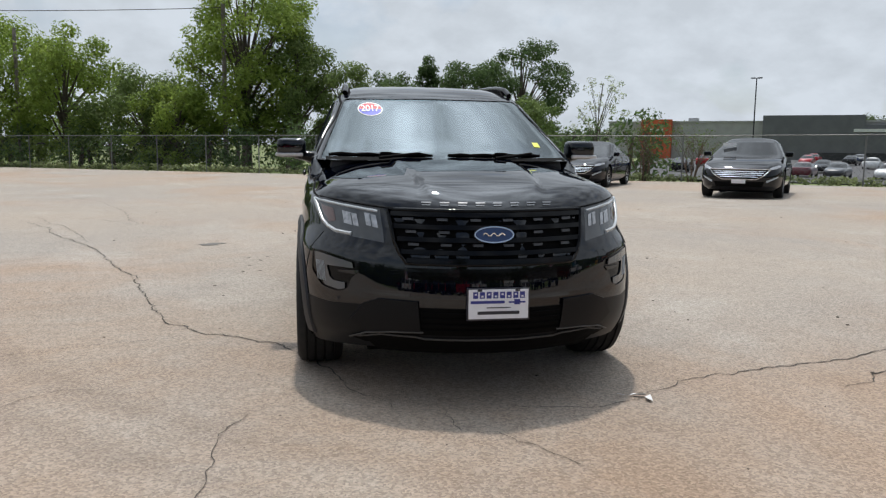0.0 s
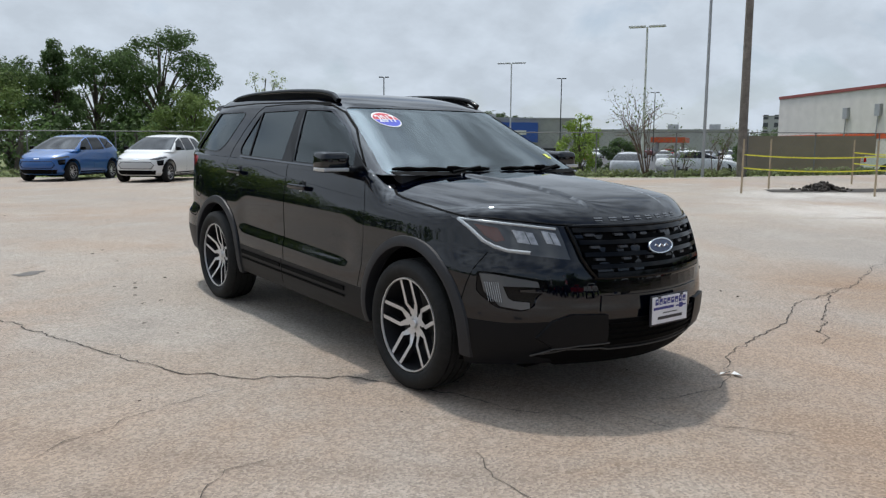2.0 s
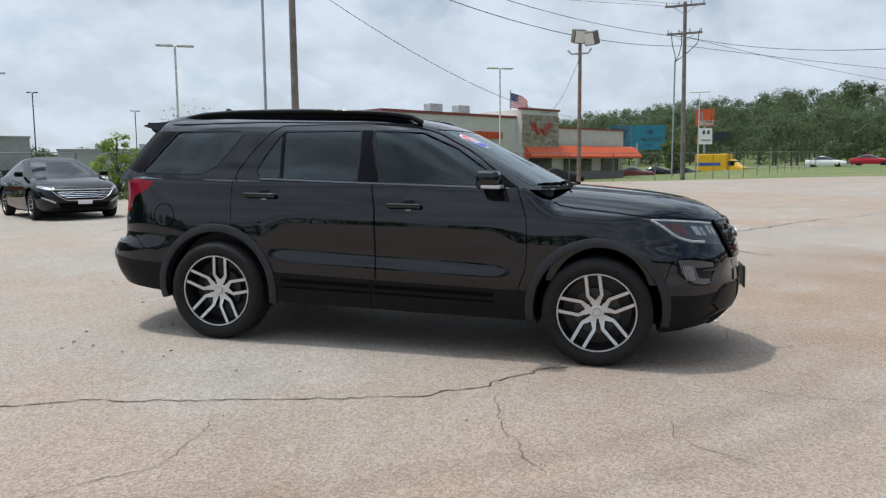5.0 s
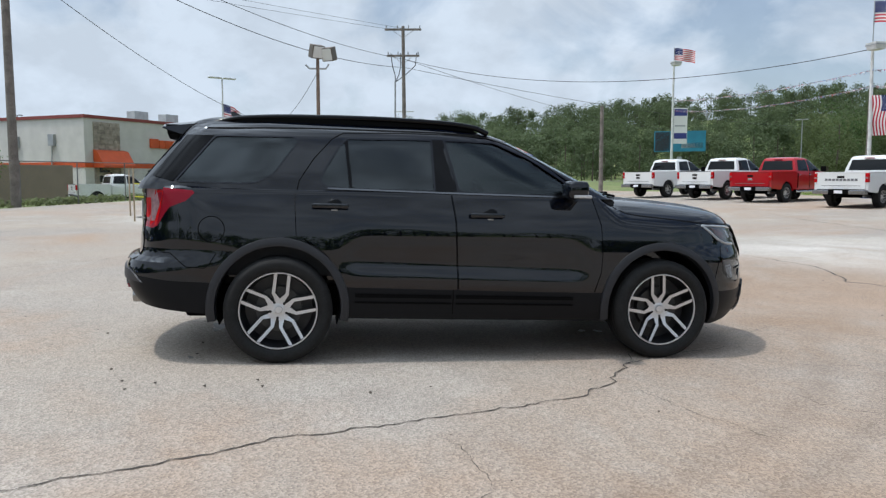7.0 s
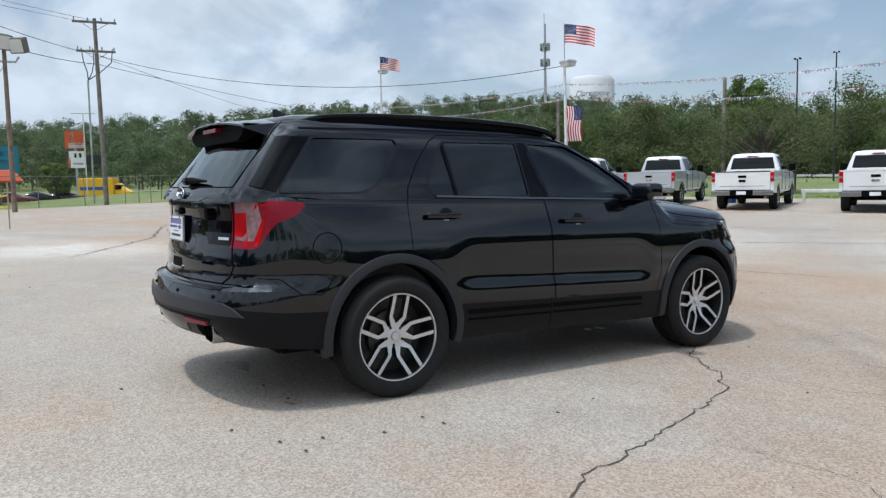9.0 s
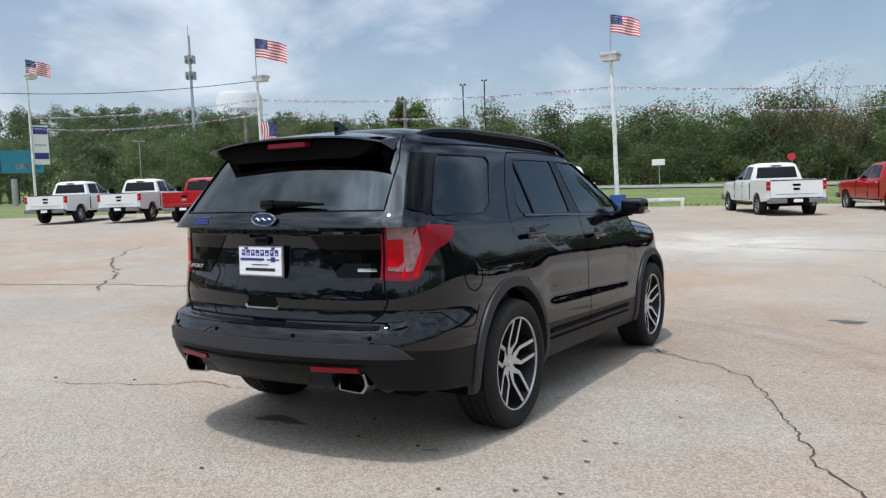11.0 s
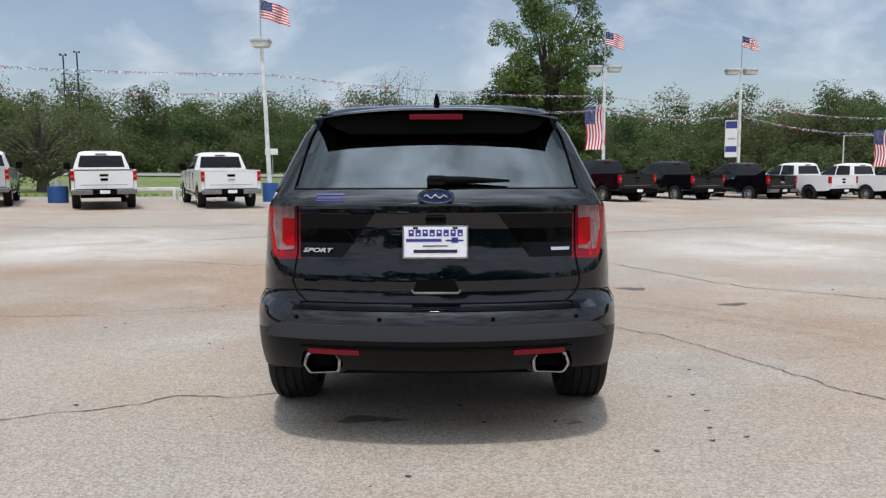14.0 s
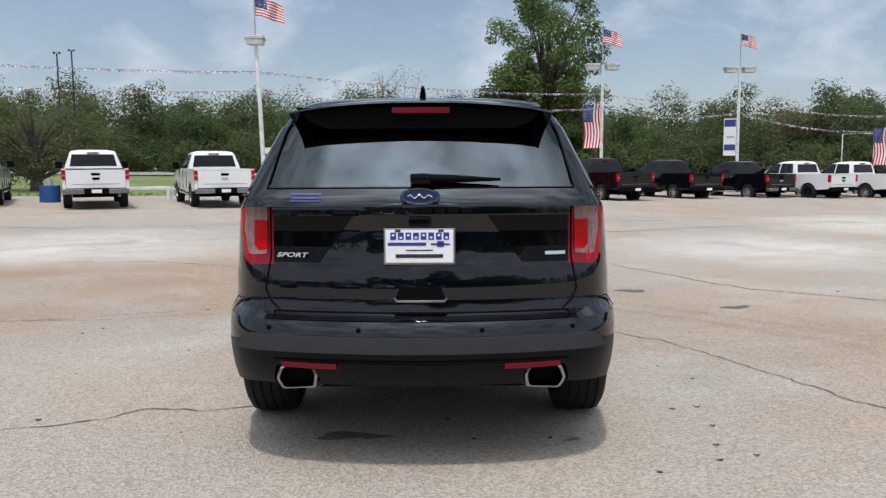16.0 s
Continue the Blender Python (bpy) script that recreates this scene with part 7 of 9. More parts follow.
def plain_pole(x, y, top, r, material, label, name="pole"):
    ob = thing(name, label, "pole", "poles by the fence", m=on_ground(x, y))
    h = top - ground_z(x, y)
    part("shaft", tube(bmesh.new(), [(0, 0, -0.3), (0, 0, h)], [r, r * 0.75], 10), material, ob, smooth=60)
    return ob


plain_pole(23.1, 12.9, 11.5, 0.065, GALV, "tall thin galvanised pole behind the fence")
plain_pole(39.7, -16.5, 5.9, 0.14, WOOD_POLE, "short grey wooden pole")
plain_pole(31.9, -29.0, 6.5, 0.13, WOOD_POLE, "grey wooden pole at the grass edge")
plain_pole(24.1, -35.0, 7.1, 0.14, WOOD_POLE, "grey wooden pole on the verge")


def utility_pole(x, y, top, arms, label, turn=0.0, r=0.17, lean=0.0):
    ob = thing("utility_pole", label, "utility pole", m=on_ground(x, y, turn))
    h = top - ground_z(x, y)
    part("pole", tube(bmesh.new(), [(0, 0, -0.3), (lean, 0, h)], [r, r * 0.68], 12), WOOD_POLE, ob, smooth=60)
    for z, half in arms:
        arm = part("crossarm", cbox(lean - half, lean + half, -0.09, 0.03, h - z - 0.07, h - z + 0.07), WOOD_POLE, ob)
        for k in range(4):
            xx = lean - half * 0.92 + k * half * 0.613
            part("insulator", tube(bmesh.new(), [(xx, -0.03, h - z + 0.07), (xx, -0.03, h - z + 0.16), (xx, -0.03, h - z + 0.30)], [0.02, 0.05, 0.03], 8), mat("grey_glaze", (0.25, 0.26, 0.28), 0.3), arm)
        for s in (-1, 1):
            part("brace", tube(bmesh.new(), [(lean + s * half * 0.6, -0.05, h - z - 0.05), (lean, -0.05, h - z - 0.6)], 0.02, 5), GALV, arm)
    return ob


up = utility_pole(51.0, -5.4, 12.6, ((0.25, 1.35), (2.15, 1.2)), "wooden utility pole with two crossarms and wires", 100, lean=-0.1)
part("conduit", tube(bmesh.new(), [(-0.75, 0.05, 0), (-0.7, 0.05, 8.2)], 0.06, 6), GALV, up)
for s in (-1.0, -0.3, 0.9):
    part("drop_wire", tube(bmesh.new(), [(s, -0.03, 10.3), (s * 0.9, -0.05, 9.4), (s * 0.4 - 0.3, -0.05, 8.7), (-0.68, 0.0, 8.2)], 0.03, 4), CABLE, up)
utility_pole(25.15, 12.5, 13.0, (), "tall wooden utility pole by the fence", r=0.18, lean=-0.1)
utility_pole(-19.6, 46.5, 8.5, (), "wooden utility pole among the trees", r=0.15)
utility_pole(-6.3, 41.0, 9.5, (), "wooden utility pole among the trees", r=0.16)
utility_pole(101.0, -86.0, 11.0, ((0.4, 1.2),), "far utility pole with one crossarm")


def flood_pole(x, y, top):
    ob = thing("flood_light_pole", "rusty steel pole with two large square flood lights", "flood light", m=on_ground(x, y, 95))
    h = top - ground_z(x, y)
    part("pole", tube(bmesh.new(), [(0, 0, -0.2), (0, 0, h)], [0.12, 0.09], 10), RUST, ob, smooth=60)
    part("bracket", tube(bmesh.new(), [(-0.65, 0, h - 0.35), (-0.45, 0, h - 0.55), (0.45, 0, h - 0.55), (0.6, 0, h - 0.3)], 0.05, 6), GALV, ob)
    for a, b, c in ((-0.05, 35, 0.35), (0.62, -30, 0.22)):
        m = Matrix.Translation((a, -0.1, h + c)) @ Matrix.Rotation(radians(b), 4, "Z") @ Matrix.Rotation(radians(18), 4, "X")
        hd = part("flood_light", cbox(-0.36, 0.36, -0.22, 0.22, -0.36, 0.36, 0.05), mat("bronze_housing", (0.16, 0.14, 0.12), 0.5, 0.3), ob, "square flood light", m=m)
        part("flood_glass", cbox(-0.30, 0.30, -0.245, -0.21, -0.30, 0.30), LAMP_FACE, hd)


flood_pole(36.6, 1.0, 7.9)


def wire(a, b, sag, r=0.02, name="overhead_cable", n=24):
    a, b = Vector(a), Vector(b)
    pts = [a.lerp(b, k / n) - Vector((0, 0, sag * 4 * (k / n) * (1 - k / n))) for k in range(n + 1)]
    return part(name, tube(bmesh.new(), pts, r * 0.75, 5), CABLE)


for a, b, sag, r in (
    ((25.15, 12.5, 11.9), (51.0, -5.4, 10.2), 0.9, 0.022), ((25.15, 12.5, 11.3), (51.0, -5.4, 9.6), 1.3, 0.026), ((25.15, 12.5, 9.6), (60.0, 3.0, 5.4), 1.1, 0.02),
    ((51.0, -5.4, 10.2), (26.8, -25.0, 7.5), 1.6, 0.024), ((51.0, -5.4, 9.6), (101.0, -86.0, 9.6), 1.6, 0.022), ((51.0, -5.4, 10.2), (110.0, -60.0, 9.0), 1.2, 0.02),
    ((51.2, -5.0, 12.3), (20.0, 62.0, 17.0), 0.8, 0.014), ((50.8, -6.0, 12.3), (19.0, 60.0, 17.6), 0.8, 0.014),
    ((36.6, 1.0, 7.2), (60.5, 6.0, 6.1), 1.3, 0.016), ((-6.3, 41.0, 9.3), (-60.0, 44.0, 10.0), 1.0, 0.03),
):
    tagged(wire(a, b, sag, r), "black overhead cable between poles", "cable")

PENNANT = bpy.data.materials.new("pennant_foil")
PENNANT.use_nodes = True
pn, pl_ = PENNANT.node_tree.nodes, PENNANT.node_tree.links
pg, pr = pn.new("ShaderNodeNewGeometry"), pn.new("ShaderNodeValToRGB")
pr.color_ramp.interpolation = "CONSTANT"
els = pr.color_ramp.elements
els[0].color, els[1].position, els[1].color = (0.55, 0.03, 0.04, 1), 0.13, (0.7, 0.7, 0.72, 1)
e3 = els.new(0.50); e3.color = (0.04, 0.09, 0.40, 1)
e4 = els.new(0.62); e4.color = (0.16, 0.16, 0.17, 1)
pl_.new(pg.outputs["Random Per Island"], pr.inputs[0]); pl_.new(pr.outputs[0], pn["Principled BSDF"].inputs["Base Color"])
pn["Principled BSDF"].inputs["Roughness"].default_value = 0.3


def pennants(a, b, sag, seed):
    """A line of small foil streamers."""
    rng = random.Random(seed)
    a, b = Vector(a), Vector(b)
    n = int((b - a).length / 0.09)
    bm = bmesh.new()
    last = None
    for k in range(n + 1):
        p = a.lerp(b, k / n) - Vector((0, 0, sag * 4 * (k / n) * (1 - k / n)))
        d = (b - a).normalized()
        if last is not None:
            q = [last, p, p + Vector((0, 0, 0.018)), last + Vector((0, 0, 0.018))]
            bm.faces.new([bm.verts.new(v) for v in q])
        last = p
        for _ in range(2):
            ln, wd = rng.uniform(0.05, 0.15), rng.uniform(0.010, 0.024)
            tip = p + Vector((rng.uniform(-0.10, 0.10), rng.uniform(-0.10, 0.10), -ln))
            bm.faces.new([bm.verts.new(v) for v in (p - d * wd, p + d * wd, tip)])
    tagged(part("pennant_line", bm, PENNANT), "line of red, white, blue and silver foil streamers", "bunting", kind="stuff")


POSTS = [(50.0, -26.2, 7.4), (26.75, -25.0, 6.5), (7.2, -24.8, 5.25), (-8.5, -35.6, 5.3), (-17.2, -39.3, 5.25), (-23.2, -34.0, 3.9), (-40.0, -42.0, 3.9)]
for k, (a, b) in enumerate(zip(POSTS, POSTS[1:])):
    pennants(a, b, 0.28, k)
    pennants((a[0], a[1], a[2] - 0.75), (b[0], b[1], b[2] - 0.75), 0.4, k + 20)

# ---------------------------------------------------------------- fence round the lot
FENCE = [(-60, 66), (-34, 54), (-17, 40.5), (-1, 29.3), (13, 21.8), (22.3, 13.6), (31.5, 10.0), (40.6, 4.6), (47.6, -6), (62, -13), (85, -22)]


FENCE_STEEL = mat("fence_steel", (0.20, 0.20, 0.20), 0.55, 0.4, vary=0.3, vscale=2)


def chain_fence(pts, h=1.75):
    root = tagged(new("chain_link_fence"), "galvanised chain-link fence along the lot edge", "fence")
    post = mesh_of(tube(bmesh.new(), [(0, 0, -0.2), (0, 0, h + 0.03)], 0.026, 8), FENCE_STEEL, 60)
    bm = bmesh.new()
    for (x0, y0), (x1, y1) in zip(pts, pts[1:]):
        ln = math.hypot(x1 - x0, y1 - y0)
        n = max(1, round(ln / 3.2))
        for k in range(n):
            x, y = x0 + (x1 - x0) * k / n, y0 + (y1 - y0) * k / n
            share("fence_post", post, root, Matrix.Translation((x, y, ground_z(x, y) - 0.05)))
        za, zb = ground_z(x0, y0), ground_z(x1, y1)
        part("top_rail", tube(bmesh.new(), [(x0, y0, za + h), (x1, y1, zb + h)], 0.019, 6), FENCE_STEEL, root)
        step, hh = 0.22, h - 0.04
        m = int(ln / step)
        for k in range(-int(hh / step) - 1, m):
            for sgn in (1, -1):
                u0, u1 = k * step, k * step + hh
                p, q = (u0, u1) if sgn > 0 else (u1, u0)
                v0, v1 = 0.04, hh + 0.04
                c0, c1 = max(0, min(ln, p)), max(0, min(ln, q))
                if abs(c1 - c0) < 0.05:
                    continue
                w0 = v0 + (v1 - v0) * (c0 - p) / (q - p)
                w1 = v0 + (v1 - v0) * (c1 - p) / (q - p)
                A = Vector((x0 + (x1 - x0) * c0 / ln, y0 + (y1 - y0) * c0 / ln, za + (zb - za) * c0 / ln + w0))
                B = Vector((x0 + (x1 - x0) * c1 / ln, y0 + (y1 - y0) * c1 / ln, za + (zb - za) * c1 / ln + w1))
                side = Vector((0, 0, 0.0016 * -sgn))
                al = Vector(((x1 - x0) / ln, (y1 - y0) / ln, 0)) * 0.0016
                bm.faces.new([bm.verts.new(v) for v in (A - side - al, A + side + al, B + side + al, B - side - al)])
    part("wire_mesh", bm, FENCE_STEEL, root)["kind"] = "stuff"


chain_fence(FENCE)

# ---------------------------------------------------------------- buildings
STUCCO = mat("grey_stucco", (0.64, 0.61, 0.57), 0.85, vary=0.1, vscale=1.2, grain=0.06, gscale=30, bump=0.1)
STONE = mat("stone_veneer", (0.40, 0.34, 0.28), 0.85, vary=0.35, vscale=3, rand=0.25)
DARK_GREY = mat("dark_wall", (0.135, 0.137, 0.145), 0.8, vary=0.15, vscale=0.6)
MID_GREY = mat("mid_wall", (0.36, 0.355, 0.345), 0.85, vary=0.15, vscale=0.6)
TAN = mat("tan_block", (0.26, 0.21, 0.155), 0.85, vary=0.12, vscale=1.0, grain=0.1)
RED_WALL = mat("red_wall", (0.50, 0.085, 0.03), 0.7, vary=0.12, vscale=0.8)
SHOP_GLASS = mat("shop_glass", (0.02, 0.025, 0.028), 0.06, coat=0.6)
ASPHALT = mat("asphalt", (0.085, 0.085, 0.088), 0.9, vary=0.25, vscale=0.3, grain=0.2, gscale=20)


def burger_restaurant():
    u = Vector((0.840, -0.542, 0)).normalized()
    m = Matrix.Translation((55.6, 18.46, 0)) @ Matrix(((u.x, -u.y, 0, 0), (u.y, u.x, 0, 0), (0, 0, 1, 0), (0, 0, 0, 1)))
    ob = thing("restaurant", "grey stucco fast-food restaurant with orange awnings and stone tower", "restaurant", m=m)
    # local x runs along the front, local y inwards
    part("wall", cbox(0, 11.8, 0, 18, -1.0, 5.62, 0.02), STUCCO, ob, "grey stucco wall")
    part("wall", cbox(15.0, 21.8, 0.15, 18, -1.0, 4.95, 0.02), STUCCO, ob)
    part("tower", cbox(11.75, 15.05, -0.7, 5, -1.0, 6.12, 0.02), STUCCO, ob)
    for x0, x1, y, z0, z1, nm in ((0.9, 3.5, -0.06, 0.9, 5.4, "stone_panel"), (11.75, 15.05, -0.76, 2.9, 5.85, "stone_panel")):
        panel = part(nm, cbox(x0, x1, y, y + 0.05, z0, z1), STONE, ob, "tan ledgestone panel")
        rng = random.Random(5)
        z = z0
        stones = bmesh.new()
        while z < z1 - 0.1:
            hh = rng.uniform(0.14, 0.26)
            x = x0
            while x < x1 - 0.1:
                ww = min(rng.uniform(0.3, 0.75), x1 - x)
                box(stones, x + 0.01, x + ww - 0.01, y - rng.uniform(0.02, 0.06), y + 0.01, z + 0.01, min(z + hh, z1) - 0.01)
                x += ww
            z += hh
        st = part("ledge_stone", stones, STONE, panel)
        st["kind"] = "stuff"
    for x0, x1, y, z in ((-0.08, 11.75, -0.08, 5.62), (15.05, 21.9, 0.05, 4.95), (11.65, 15.15, -0.8, 6.12)):
        part("coping", cbox(x0, x1, y, y + 0.4, z - 0.02, z + 0.14), mat("maroon_coping", (0.25, 0.05, 0.04), 0.5), ob, "dark red parapet coping")
    part("coping", cbox(-0.1, 0.3, 0.33, 18, 5.60, 5.76), mat("maroon_coping", (0.25, 0.05, 0.04), 0.5), ob)
    part("orange_stripe", cbox(-0.03, 11.75, -0.03, 0.0, 2.15, 2.50), ORANGE, ob)
    part("orange_stripe", cbox(-0.03, 0.0, 0.0, 18, 2.15, 2.50), ORANGE, ob)
    part("wainscot", cbox(-0.05, 11.75, -0.05, 0.0, -1, 0.75), mat("grey_block", (0.28, 0.27, 0.26), 0.9, vary=0.2, vscale=2), ob)
    part("wainscot", cbox(15.1, 21.85, 0.1, 0.15, -1, 0.75), mat("grey_block", (0.28, 0.27, 0.26), 0.9), ob)

    def awning(x0, x1, y, zt, zb, out):
        bm = bmesh.new()
        prism(bm, [(y, zt), (y - out * 0.35, zt - 0.12), (y - out, zb + 0.16), (y - out, zb), (y, zb)], "x", x0, x1)
        part("awning", bm, ORANGE, ob, "orange fabric awning")
    awning(0.8, 3.9, -0.06, 3.3, 2.15, 1.1)
    awning(12.0, 22.4, -0.2, 3.15, 2.05, 1.5)
    for x0, x1, z0, z1, y in ((1.4, 2.6, 1.0, 2.1, -0.08), (12.4, 14.4, -0.2, 2.0, -0.72), (16.2, 18.6, 0.75, 1.95, 0.12), (19.6, 21.2, 0.75, 1.95, 0.12)):
        fr = part("window", cbox(x0 - 0.05, x1 + 0.05, y - 0.02, y + 0.05, z0 - 0.05, z1 + 0.05), DARK_METAL, ob, "dark framed shop window")
        n = max(1, round((x1 - x0) / 0.7))
        for k in range(n):
            part("pane", cbox(x0 + (x1 - x0) * k / n + 0.03, x0 + (x1 - x0) * (k + 1) / n - 0.03, y - 0.03, y - 0.018, z0, z1), SHOP_GLASS, fr)
    # sign of plain orange blocks and a striped zigzag emblem
    x = 5.9
    for k, w in enumerate((0.62, 0.42, 0.42, 0.36, 0.42, 0.42, 0.42, 0.42, 0.42, 0.36, 0.42)):
        part("sign_block", cbox(x, x + w - 0.05, -0.18, 0.0, 3.62, 4.42 if k == 0 else 4.32, 0.03), ORANGE, ob)
        x += w
    part("sign_bar", cbox(5.95, x - 0.1, -0.14, 0.0, 3.80, 4.12), ORANGE, ob)
    em = bmesh.new()
    tube(em, [(12.75, -0.85, 5.25), (13.15, -0.85, 4.15), (13.4, -0.85, 4.75), (13.65, -0.85, 4.15), (14.05, -0.85, 5.25)], 0.13, 6)
    part("emblem", em, mat("emblem_red", (0.45, 0.05, 0.03), 0.4), ob, "red zigzag emblem")
    for s in (0, 1):
        for k in range(4):
            x0 = 12.35 + s * 1.5 + k * 0.08 * (1 - 2 * s) + s * 0.2
            part("emblem_stripe", cbox(min(x0, x0 + 0.45), x0 + 0.45, -0.86, -0.78, 5.22 - k * 0.2, 5.32 - k * 0.2), mat("emblem_red", (0.45, 0.05, 0.03), 0.4), ob)
    for x0 in (8.5, 10.6):
        part("rooftop_unit", cbox(x0, x0 + 0.9, 6, 7, 5.5, 6.7, 0.03), GALV, ob, "grey rooftop ventilation unit")
    part("roof_box", cbox(17, 20, 7, 10, 4.9, 5.8), mat("white_box", (0.7, 0.68, 0.66), 0.6), ob)
    for z, y in ((3.6, 3.0), (3.5, 7.0)):
        part("wall_box", cbox(-0.25, 0.0, y, y + 0.6, z, z + 0.9), GALV, ob)
        part("conduit", tube(bmesh.new(), [(-0.12, y + 0.3, z), (-0.12, y + 0.5, 1.5)], 0.05, 6), GALV, ob)
    part("flag_staff", tube(bmesh.new(), [(13.2, 3, 6), (13.2, 3, 8.2)], 0.05, 6), GALV, ob)
    # the front's divisions and storey heights
    along = [(-4, -4), (0, 0), (0.9, 0.82), (3.5, 3.38), (5.9, 6.57), (11.75, 17.07), (15.05, 22.82), (21.8, 36.17), (26, 44)]
    high = [(-2, -2), (0, 0), (2.15, 2.24), (3.3, 3.62), (4.35, 4.65), (5.62, 6.02), (6.12, 6.88), (9, 10.0)]
    for c in ob.children_recursive:
        for v in c.data.vertices:
            v.co.x, v.co.z = lerp(along, v.co.x), lerp(high, v.co.z)
    fm = Matrix.Translation((lerp(along, 13.25), 3, lerp(high, 7.9)))
    flag(2.9, 1.5, fm, ob)


burger_restaurant()
wl_ = thing("dumpster_wall", "tan block enclosure wall beside the restaurant", "wall", m=Matrix.Translation((43.7, 22.4, 0)) @ Matrix.Rotation(radians(-58), 4, "Z"))
part("block_wall", cbox(-1.0, 6.5, 0, 0.3, -1, 2.25), TAN, wl_)
part("block_wall", cbox(6.2, 6.5, 0.3, 4, -1, 2.25), TAN, wl_)


def shop(name, label, x, y, face, w, d, h, wall, base=-2.5, bits=()):
    """A far flat-roofed store; bits: x, width, z0, z1, material of panels on its front."""
    ob = thing(name, label, "store", m=Matrix.Translation((x, y, base)) @ Matrix.Rotation(radians(-face), 4, "Z"))
    part("wall", cbox(-w / 2, w / 2, 0, d, -1, h), wall, ob)
    part("parapet", cbox(-w / 2 - 0.2, w / 2 + 0.2, -0.2, d + 0.2, h, h + 0.35), MID_GREY, ob)
    for bx, bw, z0, z1, mt, proud in bits:
        part("front_panel", cbox(bx - bw / 2, bx + bw / 2, -proud, 0.0, z0, z1), mt, ob)
    for k in range(3):
        part("rooftop_unit", cbox(-w * 0.3 + k * w * 0.28, -w * 0.3 + k * w * 0.28 + 2.2, d * 0.4, d * 0.4 + 2, h + 0.3, h + 1.6), GALV, ob)
    return ob


WALM_BLUE = mat("sign_blue", (0.03, 0.09, 0.36), 0.5)
shop("store", "long grey superstore with a red block and a blue sign panel", 97, 141, 34, 78, 34, 10.2, MID_GREY, -2.2, (
    (-28.3, 6.6, -1, 10.9, RED_WALL, 1.2), (-28.3, 3.0, 8.2, 8.8, WHITE_METAL, 1.3), (3, 19, -1, 11.6, DARK_GREY, 1.0), (16.5, 8, -1, 9.6, DARK_GREY, 0.9), (14, 7, 8.2, 8.8, WHITE_METAL, 1.15), (11, 15, -1, 4.0, DARK_METAL, 1.3),
    (25.8, 9.2, 4.9, 9.4, WALM_BLUE, 1.0), (25.2, 5.0, 6.6, 7.6, WHITE_METAL, 1.15), (33, 6, -1, 3.6, DARK_METAL, 1.0)))
shop("warehouse", "low warehouse with a white roof", 128, 92, 56, 30, 22, 6.6, mat("white_wall", (0.42, 0.41, 0.40), 0.7, vary=0.15, vscale=0.4), -1.6)
# the hotel's wall colour has distance haze mixed into it
shop("hotel", "far multi-storey hotel block", 292, 150, 63, 30, 18, 15.5, mat("hazed_wall", (0.46, 0.45, 0.45), 0.8), -1.0, tuple((-14 + 4 * c, 1.8, 2 + 3.1 * r, 3.8 + 3.1 * r, SHOP_GLASS, 0.1) for c in range(8) for r in range(5)))
gas = thing("filling_station", "filling station canopy with an orange fascia", "canopy", m=Matrix.Translation((98, 70, -1.8)) @ Matrix.Rotation(radians(-60), 4, "Z"))
part("canopy", cbox(-2.6, 2.6, 0, 8, 4.2, 5.0), ORANGE, gas)
for cx in (-2, 2):
    part("column", cbox(cx - 0.25, cx + 0.25, 3.5, 4.1, -1, 4.2), GALV, gas)


def sign_on_post(name, label, x, y, face, post_h, bits, r=0.12, base=0.0):
    ob = thing(name, label, "sign", m=Matrix.Translation((x, y, base)) @ Matrix.Rotation(radians(-face), 4, "Z"))
    part("post", tube(bmesh.new(), [(0, 0.15, -1), (0, 0.15, post_h)], r, 8), GALV, ob)
    for x0, x1, z0, z1, mt in bits:
        part("panel", cbox(x0, x1, -0.06, 0.06, z0, z1, 0.01), mt, ob)
    return ob


TEAL = mat("billboard_teal", (0.02, 0.20, 0.30), 0.6, vary=0.2, vscale=0.8)
TEAL2 = mat("billboard_pale", (0.12, 0.30, 0.42), 0.6, vary=0.4, vscale=0.7)
sign_on_post("billboard", "teal roadside billboard with pale lettering bars", 188, -3.6, 89, 6.0, ((-6.6, 6.6, 4.4, 10.3, TEAL), (-6.4, -1.2, 4.6, 10.1, TEAL2), (-5.2, -2.4, 7.2, 9.4, WALM_BLUE), (0.6, 5.8, 6.4, 7.3, TEAL2), (2.2, 3.6, 8.2, 9.2, TEAL2), (1.6, 4.6, 5.4, 5.7, TEAL2)), 0.4, 0.6)
sign_on_post("billboard", "teal roadside billboard behind the trucks", 78.5, -41, 117, 4.0, ((-2.9, 2.9, 4.6, 7.0, TEAL), (-2.8, -1.1, 4.7, 6.9, mat("board_dark", (0.03, 0.04, 0.05), 0.6)), (0.2, 2.6, 5.0, 5.6, WHITE_METAL)), 0.3, 0.0)
sign_on_post("restaurant_sign", "orange and white roadside pole sign", 127, -13.7, 98, 7.6, ((-1.45, 1.45, 7.4, 10.1, ORANGE), (-0.95, 1.4, 7.5, 8.3, FLAG_WHITE), (-0.7, -0.3, 8.4, 9.9, FLAG_WHITE), (0.9, 1.2, 8.4, 9.9, FLAG_WHITE), (-0.5, 1.0, 8.0, 8.2, ORANGE), (-1.0, 1.2, 4.4, 7.0, FLAG_WHITE), (-1.2, -0.8, 4.4, 6.0, ORANGE), (-0.3, 0.1, 6.0, 6.7, DARK_METAL), (0.4, 0.8, 6.0, 6.7, DARK_METAL), (-0.5, 1.0, 4.9, 5.2, MID_GREY), (1.4, 4.2, 4.9, 6.4, DARK_METAL)), 0.2, 0.2)
